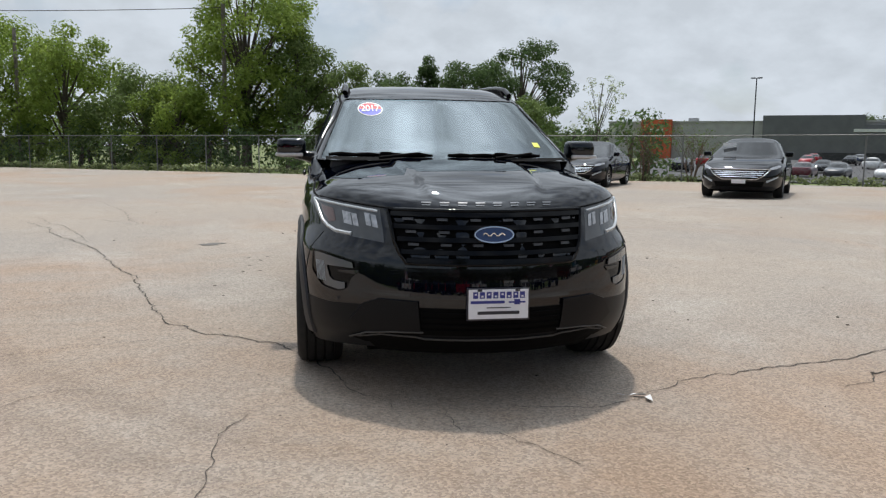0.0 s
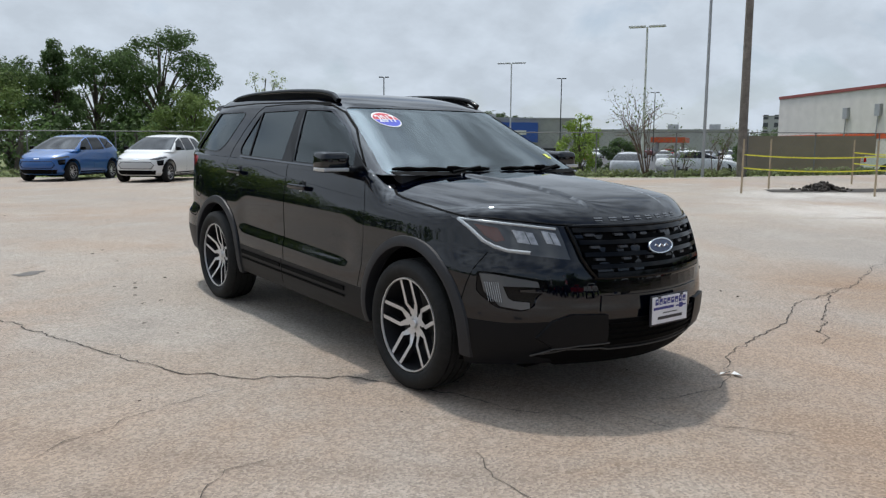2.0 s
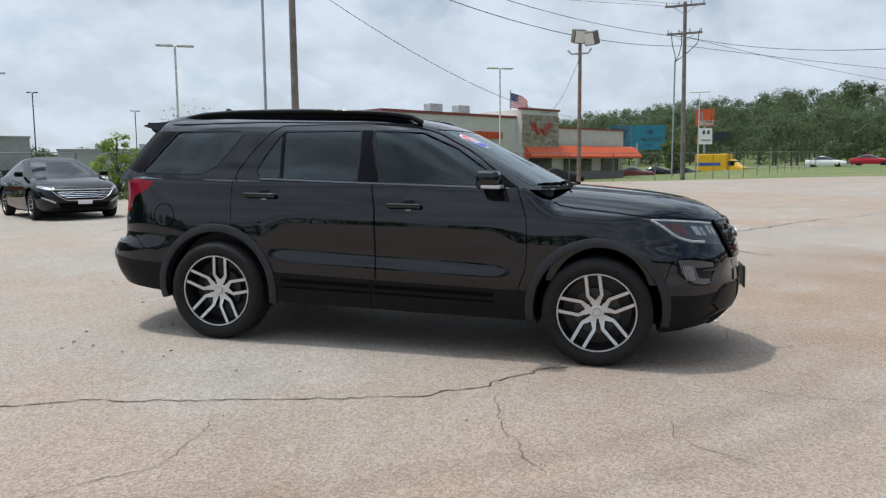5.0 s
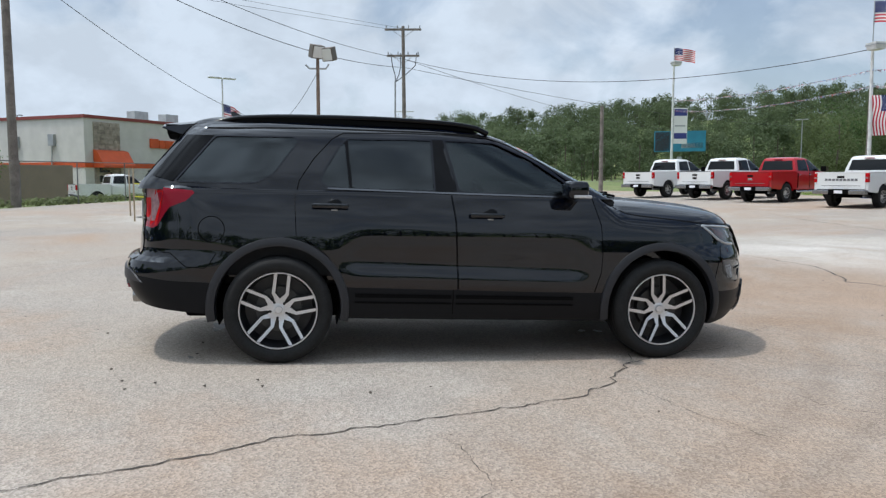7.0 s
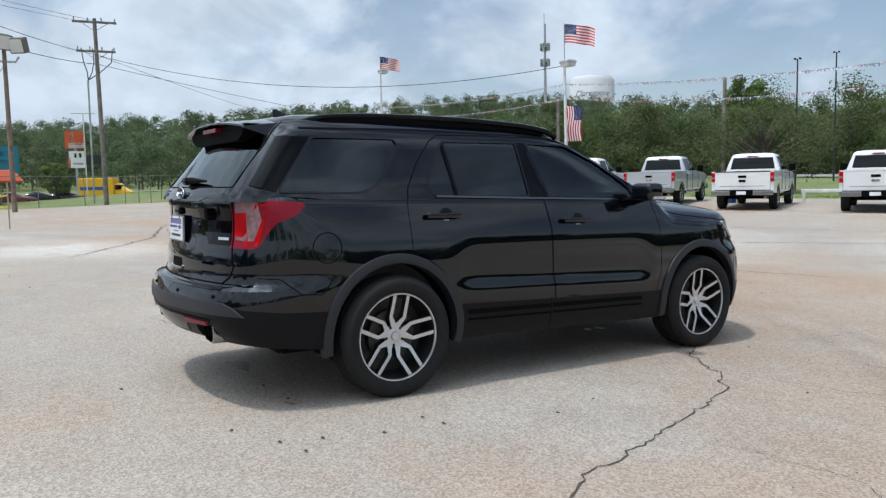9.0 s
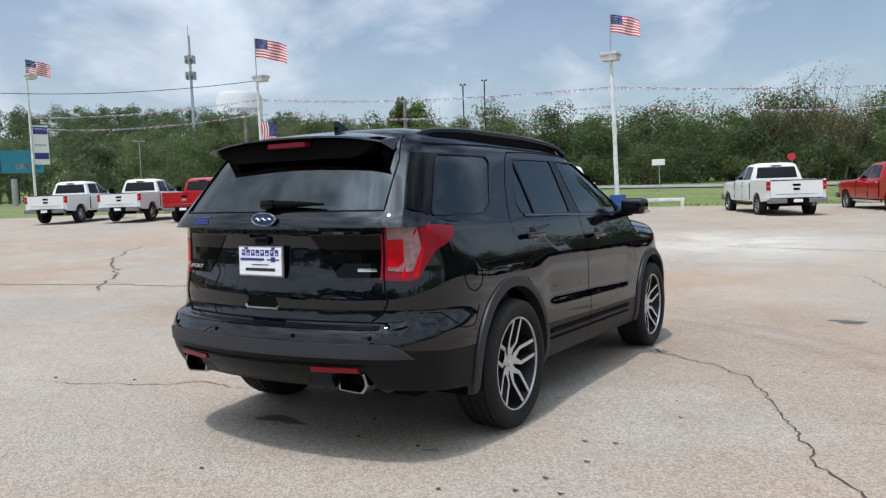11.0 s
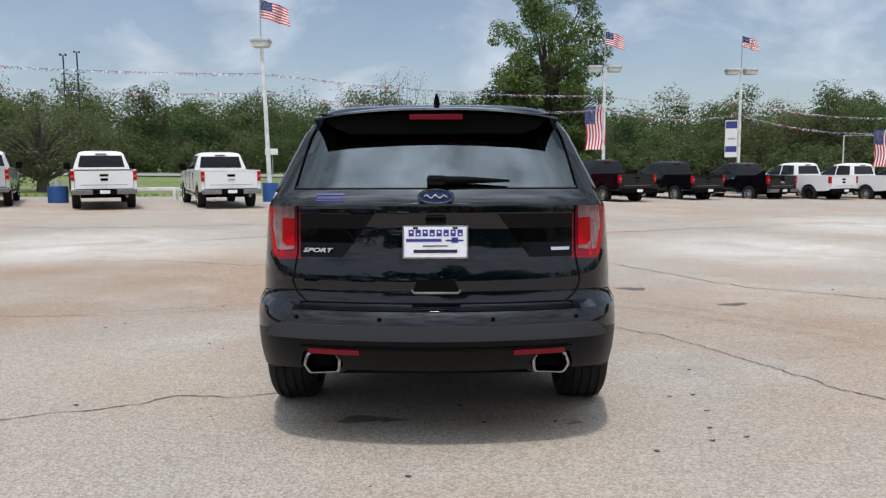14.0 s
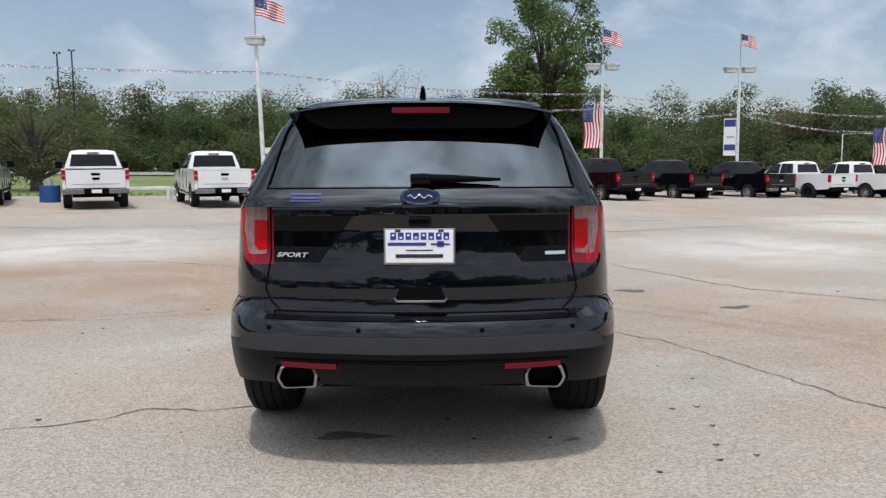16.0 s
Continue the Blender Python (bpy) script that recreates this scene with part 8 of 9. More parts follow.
st = sign_on_post("stop_sign", "red octagonal stop sign by the road", 3.0, -44.7, 185, 1.9, (), 0.04, 0.9)
bm = bmesh.new()
prism(bm, [(0.24 * math.cos(radians(22.5 + 45 * k)), 1.7 + 0.24 * math.sin(radians(22.5 + 45 * k))) for k in range(8)], "y", -0.02, 0.02)
part("plate", bm, FLAG_RED, st, "red octagonal plate")
sign_on_post("road_sign", "small white road sign", 14.6, -58.0, 190, 2.2, ((-0.55, 0.55, 1.7, 2.2, FLAG_WHITE),), 0.04, 1.0)
goal = thing("goal_frame", "white pipe frame beyond the grass", "goal frame", m=Matrix.Translation((-32.2, -54.2, 0.6)) @ Matrix.Rotation(radians(-200), 4, "Z"))
part("frame_pipe", tube(bmesh.new(), [(-1.1, 0, -0.5), (-1.1, 0, 3.2), (1.1, 0, 3.2), (1.1, 0, -0.5)], 0.05, 6), WHITE_METAL, goal)

# yellow rental van and cars by the road
van = thing("box_van", "yellow rental van parked by the road", "van", m=Matrix.Translation((98, -13.5, -0.35)) @ Matrix.Rotation(radians(-28), 4, "Z"))
part("cargo_box", cbox(-1.05, 1.05, -0.8, 3.4, 0.5, 3.0, 0.1), PAINTS["yellow"], van)
part("cab", shell([(0.4, -2.9, -0.7, 0.95), (1.2, -2.8, -0.7, 1.0), (1.6, -2.1, -0.7, 0.98), (2.3, -1.4, -0.7, 0.9)], [0.4, 0.8, 1.2, 1.4, 1.6, 1.9, 2.3]), PAINTS["yellow"], van, smooth=40)
part("cab_window", cbox(-1.02, 1.02, -1.7, -0.95, 1.5, 2.1, 0.05), FAR_GLASS, van)
part("stripe", cbox(-1.07, 1.07, 0, 3.2, 1.5, 1.9), WALM_BLUE, van)
for y in (-1.9, 2.3):
    for s in (-1, 1):
        part("wheel", revolve(bmesh.new(), [(-0.12, 0.38), (0.12, 0.38), (0.12, 0.01), (-0.12, 0.01)], 16), RUBBER, van, m=Matrix.Translation((s * 0.92, y, 0.38)))

# far parked cars: five kinds, copied
MASTERS = [far_sedan(c, pose(0, 0, -50 + 0.0), "%s car in the far car park" % c) for c in ("white", "grey", "black", "silver", "red", "blue", "maroon")]
rng = random.Random(11)
spots = []
for row in range(6):
    for k in range(12):
        d = 60 + row * 15 + rng.uniform(-1, 1)
        a = radians(27 + k * 2.8 + row * 0.7 + rng.uniform(-0.4, 0.4))
        if rng.random() < 0.25 + 0.15 * row:
            cx, cy = d * math.sin(a), d * math.cos(a)
            spots.append((cx, cy, far_z(cx, cy) + 0.15, math.degrees(a) + rng.choice((0, 180)) + 8))
spots.append((43.0, 40.0, far_z(43, 40) + 0.15, 135))
for x, y, z, h in ((92, -2.5, -0.3, 190), (94.5, -5.5, -0.3, 192), (96, -8.5, -0.3, 190), (63.5, 4.5, -0.3, 155), (61.0, 10.5, -0.3, 330), (33.4, 24.9, far_z(33.4, 24.9) + 0.12, 57), (36.6, 22.4, far_z(36.6, 22.4) + 0.12, 118), (100, -26, 0.8, 200), (103, -32, 1.0, 205)):
    spots.append((x, y, z, h))
first = set()
for k, (x, y, z, h) in enumerate(spots):
    src = MASTERS[rng.choice((0, 0, 0, 3, 3, 1, 1, 2, 2, 5, 6, 4))]
    if y < 26 and abs(x - 35.0) < 2:
        src = MASTERS[3 if x < 35 else 0]
    if abs(x - 43.0) < 0.01:
        src = MASTERS[2]
    m = pose(x, y, z, 0, 0, 180 - h)
    if src.name not in first:
        src.matrix_world = m
        first.add(src.name)
    else:
        copy_thing(src, m)
for s in MASTERS:
    if s.name not in first:
        s.matrix_world = pose(100 + 3 * MASTERS.index(s), 60, -2.15, 0, 0, 40)
pickup("white", "ford", "white pickup truck parked by the restaurant", pose(44.3, 13.2, -0.25, 0, 0, 180 - 150), "cars by the restaurant")

# white barriers and blue drums at the lot edge
for x, y, a in ((10.4, -25.9, 160), (6.0, -27.4, 160), (12.0, -25.2, 160)):
    b = thing("parking_barrier", "low white painted pipe barrier", "barrier", "barriers at the lot edge", m=on_ground(x, y, a))
    part("rail", cbox(-0.9, 0.9, -0.06, 0.06, 0.38, 0.52, 0.02), WHITE_METAL, b)
    for s in (-1, 1):
        part("leg", cbox(s * 0.8 - 0.06, s * 0.8 + 0.06, -0.06, 0.06, -0.1, 0.40), WHITE_METAL, b)
dr = thing("blue_drum", "blue painted post base with a pale cap", "drum", m=on_ground(14.6, -22.6))
part("drum", tube(bmesh.new(), [(0, 0, -0.1), (0, 0, 0.62)], 0.36, 20), mat("blue_base", (0.02, 0.09, 0.30), 0.6), dr, smooth=40)
part("cap", tube(bmesh.new(), [(0, 0, 0.62), (0, 0, 0.85)], 0.12, 12), CONCRETE, dr, smooth=40)

# dug patch with stakes, tape and spoil
SOIL = mat("dark_soil", (0.06, 0.05, 0.042), 0.95, vary=0.5, vscale=5, bump=0.6, bscale=25)
rng = random.Random(3)
pile = thing("soil_pile", "heap of dark broken soil and asphalt", "soil heap", m=on_ground(17.4, 5.3))
bm = bmesh.new()
for k in range(190):
    r = rng.uniform(0.02, 0.065)
    a, d = rng.uniform(0, 6.28), abs(rng.gauss(0, 0.30))
    z = max(0.02, 0.24 * (1 - d / 0.6)) * rng.uniform(0.2, 1)
    n0 = len(bm.verts)
    bmesh.ops.create_icosphere(bm, subdivisions=1, radius=r)
    bm.verts.ensure_lookup_table()
    for v in bm.verts[n0:]:
        v.co = v.co * rng.uniform(0.7, 1.3) + Vector((d * math.cos(a) * 1.5, d * math.sin(a), z))
part("clods", bm, SOIL, pile)["kind"] = "stuff"
patch = bmesh.new()
px = [(15.2, 5.5), (17.5, 4.2), (20.0, 3.6), (20.4, 4.3), (18.0, 5.4), (16.0, 6.2)]
lo = [patch.verts.new((x, y, ground_z(x, y) + 0.006)) for x, y in dense(px + px[:1], 0.5)[:-1]]
patch.faces.new(lo)
bmesh.ops.triangulate(patch, faces=patch.faces[:])
tagged(part("dug_patch", patch, SOIL), "dark dug-up patch in the pavement", "soil patch", kind="structure")
STAKE = [(14.2, 5.75), (16.35, 3.5), (20.5, 2.2), (21.0, 6.2), (16.6, 6.4)]
TAPE = mat("yellow_tape", (0.78, 0.72, 0.06), 0.5)
for x, y in STAKE:
    s = thing("wooden_stake", "thin wooden stake holding caution tape", "stake", "stakes round the dug patch", m=on_ground(x, y))
    part("stake", cbox(-0.018, 0.018, -0.018, 0.018, -0.2, 1.35), mat("raw_wood", (0.42, 0.33, 0.22), 0.8, vary=0.2), s)
for (x0, y0), (x1, y1) in zip(STAKE[:3], STAKE[1:3] + STAKE[3:4]):
    for z in (0.62, 0.95):
        bm = bmesh.new()
        n = 12
        prev = None
        for k in range(n + 1):
            t = k / n
            p = Vector((x0 + (x1 - x0) * t, y0 + (y1 - y0) * t, ground_z(x0, y0) * (1 - t) + ground_z(x1, y1) * t + z - 0.06 * 4 * t * (1 - t)))
            pair = (bm.verts.new(p), bm.verts.new(p + Vector((0, 0, 0.032))))
            if prev:
                bm.faces.new((prev[0], pair[0], pair[1], prev[1]))
            prev = pair
        tagged(part("caution_tape", bm, TAPE), "yellow caution tape strung between stakes", "tape", "caution tapes")

# road beyond the grass
def ribbon(name, pts, w, material, label, lift=0.03):
    bm = bmesh.new()
    prev = None
    P = dense(pts, 6)
    for k, p in enumerate(P):
        q, o = P[min(k + 1, len(P) - 1)], P[max(k - 1, 0)]
        d = Vector((q[0] - o[0], q[1] - o[1], 0)).normalized()
        nrm = Vector((-d.y, d.x, 0)) * w / 2
        pair = []
        for s in (-1, 1):
            x, y = p[0] + s * nrm.x, p[1] + s * nrm.y
            pair.append(bm.verts.new((x, y, far_z(x, y) + lift)))
        if prev:
            bm.faces.new((prev[0], pair[0], pair[1], prev[1]))
        prev = pair
    return tagged(part(name, bm, material), label, "road", kind="structure")


ribbon("road", [(112, 40), (108, -20), (92, -52), (58, -66), (20, -70), (-30, -74), (-120, -80)], 9, mat("pale_road", (0.24, 0.235, 0.225), 0.9, vary=0.15, vscale=0.2), "pale grey road beyond the grass", 0.10)
bm = bmesh.new()
rows = []
for d in span(37, 150, 18):
    rows.append([bm.verts.new((d * math.sin(radians(a)), d * math.cos(radians(a)), far_z(d * math.sin(radians(a)), d * math.cos(radians(a))) + 0.15)) for a in span(24, 63, 20)])
for r0, r1 in zip(rows, rows[1:]):
    for k in range(len(r0) - 1):
        bm.faces.new((r0[k], r0[k + 1], r1[k + 1], r1[k]))
bmesh.ops.recalc_face_normals(bm, faces=bm.faces[:])
tagged(part("far_car_park", bm, ASPHALT, smooth=180), "grey asphalt car park of the stores", "car park", kind="structure")

# water tower and radio mast on the hill
wt = thing("water_tower", "pale standpipe water tank with the town's name", "water tower", m=Matrix.Translation((318, -308, 20)))
part("tank", revolve(bmesh.new(), [(-10, 12.5), (36, 12.5), (38.5, 11), (40, 0.1)], 40, "z", False), mat("tank_white", (0.60, 0.60, 0.62), 0.6, vary=0.1, vscale=0.05), wt, smooth=40)
fc = bpy.data.curves.new("town", "FONT")
fc.body, fc.size, fc.align_x, fc.shear = "Claremore", 4.6, "CENTER", 0.25
tmp = new("town", fc)
me = bpy.data.meshes.new_from_object(tmp.evaluated_get(bpy.context.evaluated_depsgraph_get()))
bpy.data.objects.remove(tmp); bpy.data.curves.remove(fc)
bm = bmesh.new(); bm.from_mesh(me); bpy.data.meshes.remove(me)
face = math.atan2(5 + 308, -5 - 318)  # towards the lot
for v in bm.verts:
    a = face + v.co.x / 12.7
    v.co = (12.7 * math.cos(a), 12.7 * math.sin(a), 27 + v.co.y)
part("town_name", bm, mat("tank_blue", (0.10, 0.13, 0.22), 0.6), wt, "dark script lettering")
mast = thing("radio_mast", "tall slim radio mast with antenna panels", "radio mast", m=Matrix.Translation((229, -197, 0)))
part("mast", tube(bmesh.new(), [(0, 0, 0), (0, 0, 62)], [0.75, 0.4], 8), GALV, mast)
for z in (47, 53):
    for k in range(6):
        a = k * math.pi / 3
        part("antenna_panel", cbox(1.6 * math.cos(a) - 0.3, 1.6 * math.cos(a) + 0.3, 1.6 * math.sin(a) - 0.3, 1.6 * math.sin(a) + 0.3, z - 1.4, z + 1.4), GALV, mast)
    part("antenna_ring", revolve(bmesh.new(), [(z - 0.1, 1.7), (z + 0.1, 1.7), (z + 0.1, 0.5), (z - 0.1, 0.5)], 12, "z"), GALV, mast)
part("whip", tube(bmesh.new(), [(0.4, 0, 60), (0.4, 0, 66)], 0.12, 5), GALV, mast)

# ---------------------------------------------------------------- trees, woods, shrubs, grass
def leaf_mat(name, c1, c2, rand=0.28):
    m = mat(name, c1, 0.65, color2=c2, vscale=0.35, rand=rand, spec=0.25)
    n, l = m.node_tree.nodes, m.node_tree.links
    b = n["Principled BSDF"]
    src = b.inputs["Base Color"].links[0].from_socket
    tr = n.new("ShaderNodeBsdfTranslucent")
    l.new(src, tr.inputs["Color"])
    mx = n.new("ShaderNodeMixShader")
    mx.inputs[0].default_value = 0.55
    out = n["Material Output"]
    l.new(b.outputs[0], mx.inputs[1]); l.new(tr.outputs[0], mx.inputs[2]); l.new(mx.outputs[0], out.inputs[0])
    return m


LEAF_BRIGHT = leaf_mat("spring_leaf", (0.27, 0.36, 0.075), (0.18, 0.255, 0.052))
LEAF_MID = leaf_mat("green_leaf", (0.155, 0.215, 0.066), (0.115, 0.165, 0.052))
LEAF_DARK = leaf_mat("dark_leaf", (0.10, 0.155, 0.055), (0.07, 0.115, 0.042))
LEAF_PALE = leaf_mat("pale_budding_leaf", (0.22, 0.25, 0.12), (0.16, 0.19, 0.09))
LEAF_BLOOM = leaf_mat("pale_silvery_leaf", (0.42, 0.46, 0.34), (0.30, 0.36, 0.20))
LEAF_OLIVE = leaf_mat("olive_leaf", (0.13, 0.155, 0.07), (0.10, 0.115, 0.055))
LEAF_WOOD = leaf_mat("woodland_leaf", (0.120, 0.150, 0.060), (0.088, 0.114, 0.047), 0.08)
LEAF_WOOD_PALE = leaf_mat("woodland_spring_leaf", (0.150, 0.190, 0.068), (0.115, 0.148, 0.055), 0.08)
LEAF_FAR = leaf_mat("far_leaf", (0.125, 0.160, 0.080), (0.090, 0.122, 0.062), 0.14)
BARK = mat("bark", (0.11, 0.090, 0.072), 0.9, vary=0.4, vscale=5, bump=0.5, bscale=20)
TWIG = mat("red_brown_twig", (0.15, 0.095, 0.065), 0.85, vary=0.3, vscale=4)


def leaf_mesh(name, centres, radii, counts, size, rng, flat=0.8, tri=False):
    """Many small leaf blades strewn over clumps; returns a mesh."""
    cs = np.repeat(np.asarray(centres, float), counts, axis=0)
    rs = np.repeat(np.asarray(radii, float), counts)
    n = len(cs)
    d = rng.normal(size=(n, 3))
    d /= np.linalg.norm(d, axis=1)[:, None]
    p = cs + d * (rs * rng.uniform(0.25, 1.0, n) ** 0.6)[:, None] * np.array([1, 1, flat])
    # blades lie roughly on the clump's surface
    nv = d * 0.9 + np.array([0, 0, 0.55]) + rng.normal(size=(n, 3)) * 0.45
    nv /= np.linalg.norm(nv, axis=1)[:, None]
    a = np.cross(nv, rng.normal(size=(n, 3))); a /= np.linalg.norm(a, axis=1)[:, None]
    b = np.cross(nv, a)
    s = (size * rng.uniform(0.6, 1.4, n))[:, None]
    k = 3 if tri else 4
    if tri:
        quad = np.stack([p - a * s, p + a * s * 0.5 + b * s * 0.6, p + a * s * 0.5 - b * s * 0.6], 1).reshape(-1, 3)
    else:
        quad = np.stack([p - a * s, p + b * s * 0.55, p + a * s, p - b * s * 0.55], 1).reshape(-1, 3)
    me = bpy.data.meshes.new(name)
    me.vertices.add(k * n); me.loops.add(k * n); me.polygons.add(n)
    me.vertices.foreach_set("co", quad.ravel().astype(np.float32))
    me.loops.foreach_set("vertex_index", np.arange(k * n, dtype=np.int32))
    me.polygons.foreach_set("loop_start", np.arange(0, k * n, k, dtype=np.int32))
    me.update(calc_edges=True)
    return me


def tree(x, y, h, w, leaf, label, seed, leaves=5000, size=0.13, trunk=0.28, base=0.25, sparse=1.0, clumps=46, skew=0.0, z0=None, shape="round"):
    rng = np.random.default_rng(seed)
    z = ground_z(x, y) - 0.15 if z0 is None else z0
    ob = thing("tree", label, "tree", m=pose(x, y, z))
    bm = bmesh.new()
    top = [(skew * 0.2, 0, h * 0.3), (skew * 0.5, 0.1, h * 0.6), (skew, 0, h * 0.93)]
    tube(bm, [(0, 0, -0.3), (0, 0, 0.3), *top], [trunk * 1.3, trunk, trunk * 0.75, trunk * 0.45, 0.03], 8)
    cen, rad = [], []
    for k in range(clumps):
        f = (k + 0.5) / clumps
        zz = h * (base + (0.97 - base) * f)
        t = (zz / h - base) / (1 - base)
        env = {"round": math.sin(math.pi * min(1, 0.14 + 0.82 * t)) ** 0.7, "cone": (1 - t) ** 0.75 + 0.06, "vase": 0.35 + 0.65 * math.sin(math.pi * min(1, 0.1 + 0.8 * t))}[shape]
        rr = w / 2 * env * math.sqrt(rng.uniform(0.12, 1.0))
        a = k * 2.4 + rng.uniform(-0.5, 0.5)
        c = (rr * math.cos(a) + skew * t, rr * math.sin(a), zz + rng.uniform(-0.06, 0.06) * h)
        cen.append(c); rad.append(rng.uniform(0.09, 0.17) * w * sparse)
        if k % 2 == 0:
            z1 = max(h * 0.12, zz * 0.62 - 0.1 * h)
            mid = (c[0] * 0.5 + skew * 0.3 * t, c[1] * 0.5, (z1 + c[2]) / 2 + 0.04 * h)
            tube(bm, [(skew * 0.5 * z1 / h, 0, z1), mid, c], [trunk * 0.38, trunk * 0.2, 0.015], 5)
    part("trunk", bm, BARK, ob, "grey-brown trunk and limbs", 60)
    cnt = np.maximum(6, (leaves * np.array(rad) ** 2 / np.sum(np.array(rad) ** 2))).astype(int)
    me = leaf_mesh("crown", cen, rad, (cnt * 2.1).astype(int), size * 0.72, rng)
    me.materials.append(leaf)
    cr = new("crown", me)
    cr.parent = ob
    return ob


# behind the north fence
tree(-22.5, 49, 9.8, 11.0, LEAF_BRIGHT, "broad bright green tree behind the fence", 1, 12000, 0.15, 0.3, 0.12, clumps=70)
tree(-17.0, 47, 8.4, 8.0, LEAF_BRIGHT, "bright green tree behind the fence", 2, 9000, 0.15, 0.25, 0.10, clumps=54)
tree(-11.5, 44, 5.6, 7.5, LEAF_MID, "bushy green tree behind the fence", 3, 8000, 0.14, 0.2, 0.05, clumps=50)
tree(-9.2, 41.5, 5.0, 5.5, LEAF_BRIGHT, "low leafy thicket behind the fence", 4, 6000, 0.13, 0.2, 0.03, clumps=44)
tree(-5.2, 42.0, 11.6, 8.2, LEAF_BRIGHT, "tall spreading green tree behind the fence", 5, 15000, 0.14, 0.32, 0.16, clumps=84, shape="vase")
tree(-2.2, 41.5, 8.2, 6.0, LEAF_MID, "leafy green tree behind the fence", 6, 8500, 0.13, 0.25, 0.10, clumps=54)
tree(0.8, 43.5, 6.6, 6.5, LEAF_MID, "low round tree behind the fence", 7, 7500, 0.13, 0.2, 0.05, clumps=48)
tree(3.8, 46.0, 6.2, 6.0, LEAF_DARK, "dark green thicket behind the fence", 8, 6500, 0.13, 0.2, 0.04, clumps=46)
tree(6.6, 47.0, 7.4, 4.0, LEAF_DARK, "dark pointed tree behind the fence", 9, 5000, 0.13, 0.2, 0.05, clumps=46, shape="cone")
tree(10.0, 52.0, 8.0, 6.5, LEAF_DARK, "dark green tree behind the fence", 10, 7500, 0.14, 0.25, 0.10, clumps=50)
tree(15.0, 54.0, 9.6, 8.5, LEAF_DARK, "open-crowned dark green tree behind the fence", 11, 9500, 0.14, 0.28, 0.18, sparse=0.8, clumps=64, shape="vase")
tree(11.0, 36.0, 4.2, 4.5, LEAF_MID, "low green tree behind the fence", 12, 4500, 0.11, 0.15, 0.05, clumps=36)
tree(13.6, 33.0, 5.2, 3.0, LEAF_BLOOM, "slender pale-leaved young tree", 13, 620, 0.085, 0.06, 0.30, sparse=0.62, clumps=54, skew=0.3, shape="vase")
tree(26.5, 22.5, 3.5, 2.5, LEAF_BRIGHT, "small airy green tree behind the fence", 14, 1500, 0.10, 0.10, 0.15, clumps=34, z0=-0.4)
tree(38.5, 30.0, 2.7, 3.2, LEAF_DARK, "round dark shrub in the far car park", 15, 3500, 0.12, 0.12, 0.05, clumps=30, z0=-0.9)
tree(46.0, 24.5, 2.5, 3.0, LEAF_DARK, "round dark shrub beside the restaurant", 16, 3200, 0.12, 0.12, 0.05, clumps=30, z0=-0.6)
tree(93.5, -7.0, 4.4, 3.6, LEAF_MID, "small green street tree", 17, 3000, 0.14, 0.12, 0.25, clumps=30, z0=0.0)
# south side
tree(-8.3, -56.5, 16.2, 9.4, LEAF_MID, "tall green pine-like tree beyond the verge", 18, 15000, 0.17, 0.4, 0.10, sparse=0.85, clumps=120, shape="vase")
tree(-6.6, -57.5, 9.5, 10.5, LEAF_WOOD, "leafy lower growth round the tall tree", 19, 15000, 0.18, 0.3, 0.03, clumps=80)
tree(22.5, -36.5, 5.1, 7.4, LEAF_OLIVE, "round olive green tree with spreading limbs on the verge", 20, 3600, 0.11, 0.34, 0.22, sparse=0.75, clumps=96)
tree(40.5, -60.0, 9.8, 5.5, LEAF_MID, "tall dark tree on the verge", 21, 7000, 0.2, 0.3, 0.15, clumps=60, shape="vase", z0=0.5)


def bare_shrub(x, y, h, w, label, seed, stems=26, leaves=160, name="bare_shrub", z=None, leaf=None):
    rng = np.random.default_rng(seed)
    ob = thing(name, label, name.split("_")[1], m=on_ground(x, y) if z is None else pose(x, y, z))
    bm = bmesh.new()
    tips = []

    def twig(p, d, ln, r, depth):
        q = p + d * ln * 0.55 + Vector(rng.normal(size=3)) * ln * 0.05
        e = q + (d + Vector(rng.normal(size=3)) * 0.18).normalized() * ln * 0.45
        tube(bm, [tuple(p), tuple(q), tuple(e)], [r, r * 0.75, r * 0.4], 4, caps=False)
        tips.append(tuple(e))
        if depth:
            for o in (q, q.lerp(e, 0.5), e):
                nd = (d + Vector(rng.normal(size=3)) * 0.42 + Vector((0, 0, 0.12))).normalized()
                twig(o, nd, ln * rng.uniform(0.45, 0.62), r * 0.5, depth - 1)
    for k in range(max(5, stems // 5)):
        a, sl = rng.uniform(0, 6.28), w / h * rng.uniform(0.05, 0.42)
        twig(Vector((0.08 * math.cos(a), 0.08 * math.sin(a), -0.1)), Vector((sl * math.cos(a), sl * math.sin(a), 1)).normalized(), h * rng.uniform(0.38, 0.52), 0.028 * max(1, h / 3.6), 3)
    part("stem", bm, TWIG, ob, "thin reddish stems")
    me = leaf_mesh("leaf", tips, [0.06 * h + 0.05] * len(tips), max(1, leaves // len(tips)), 0.05 if h < 6 else 0.09, rng)
    me.materials.append(leaf or LEAF_MID)
    lf = new("leaf", me)
    lf.parent = ob
    lf["kind"] = "stuff"


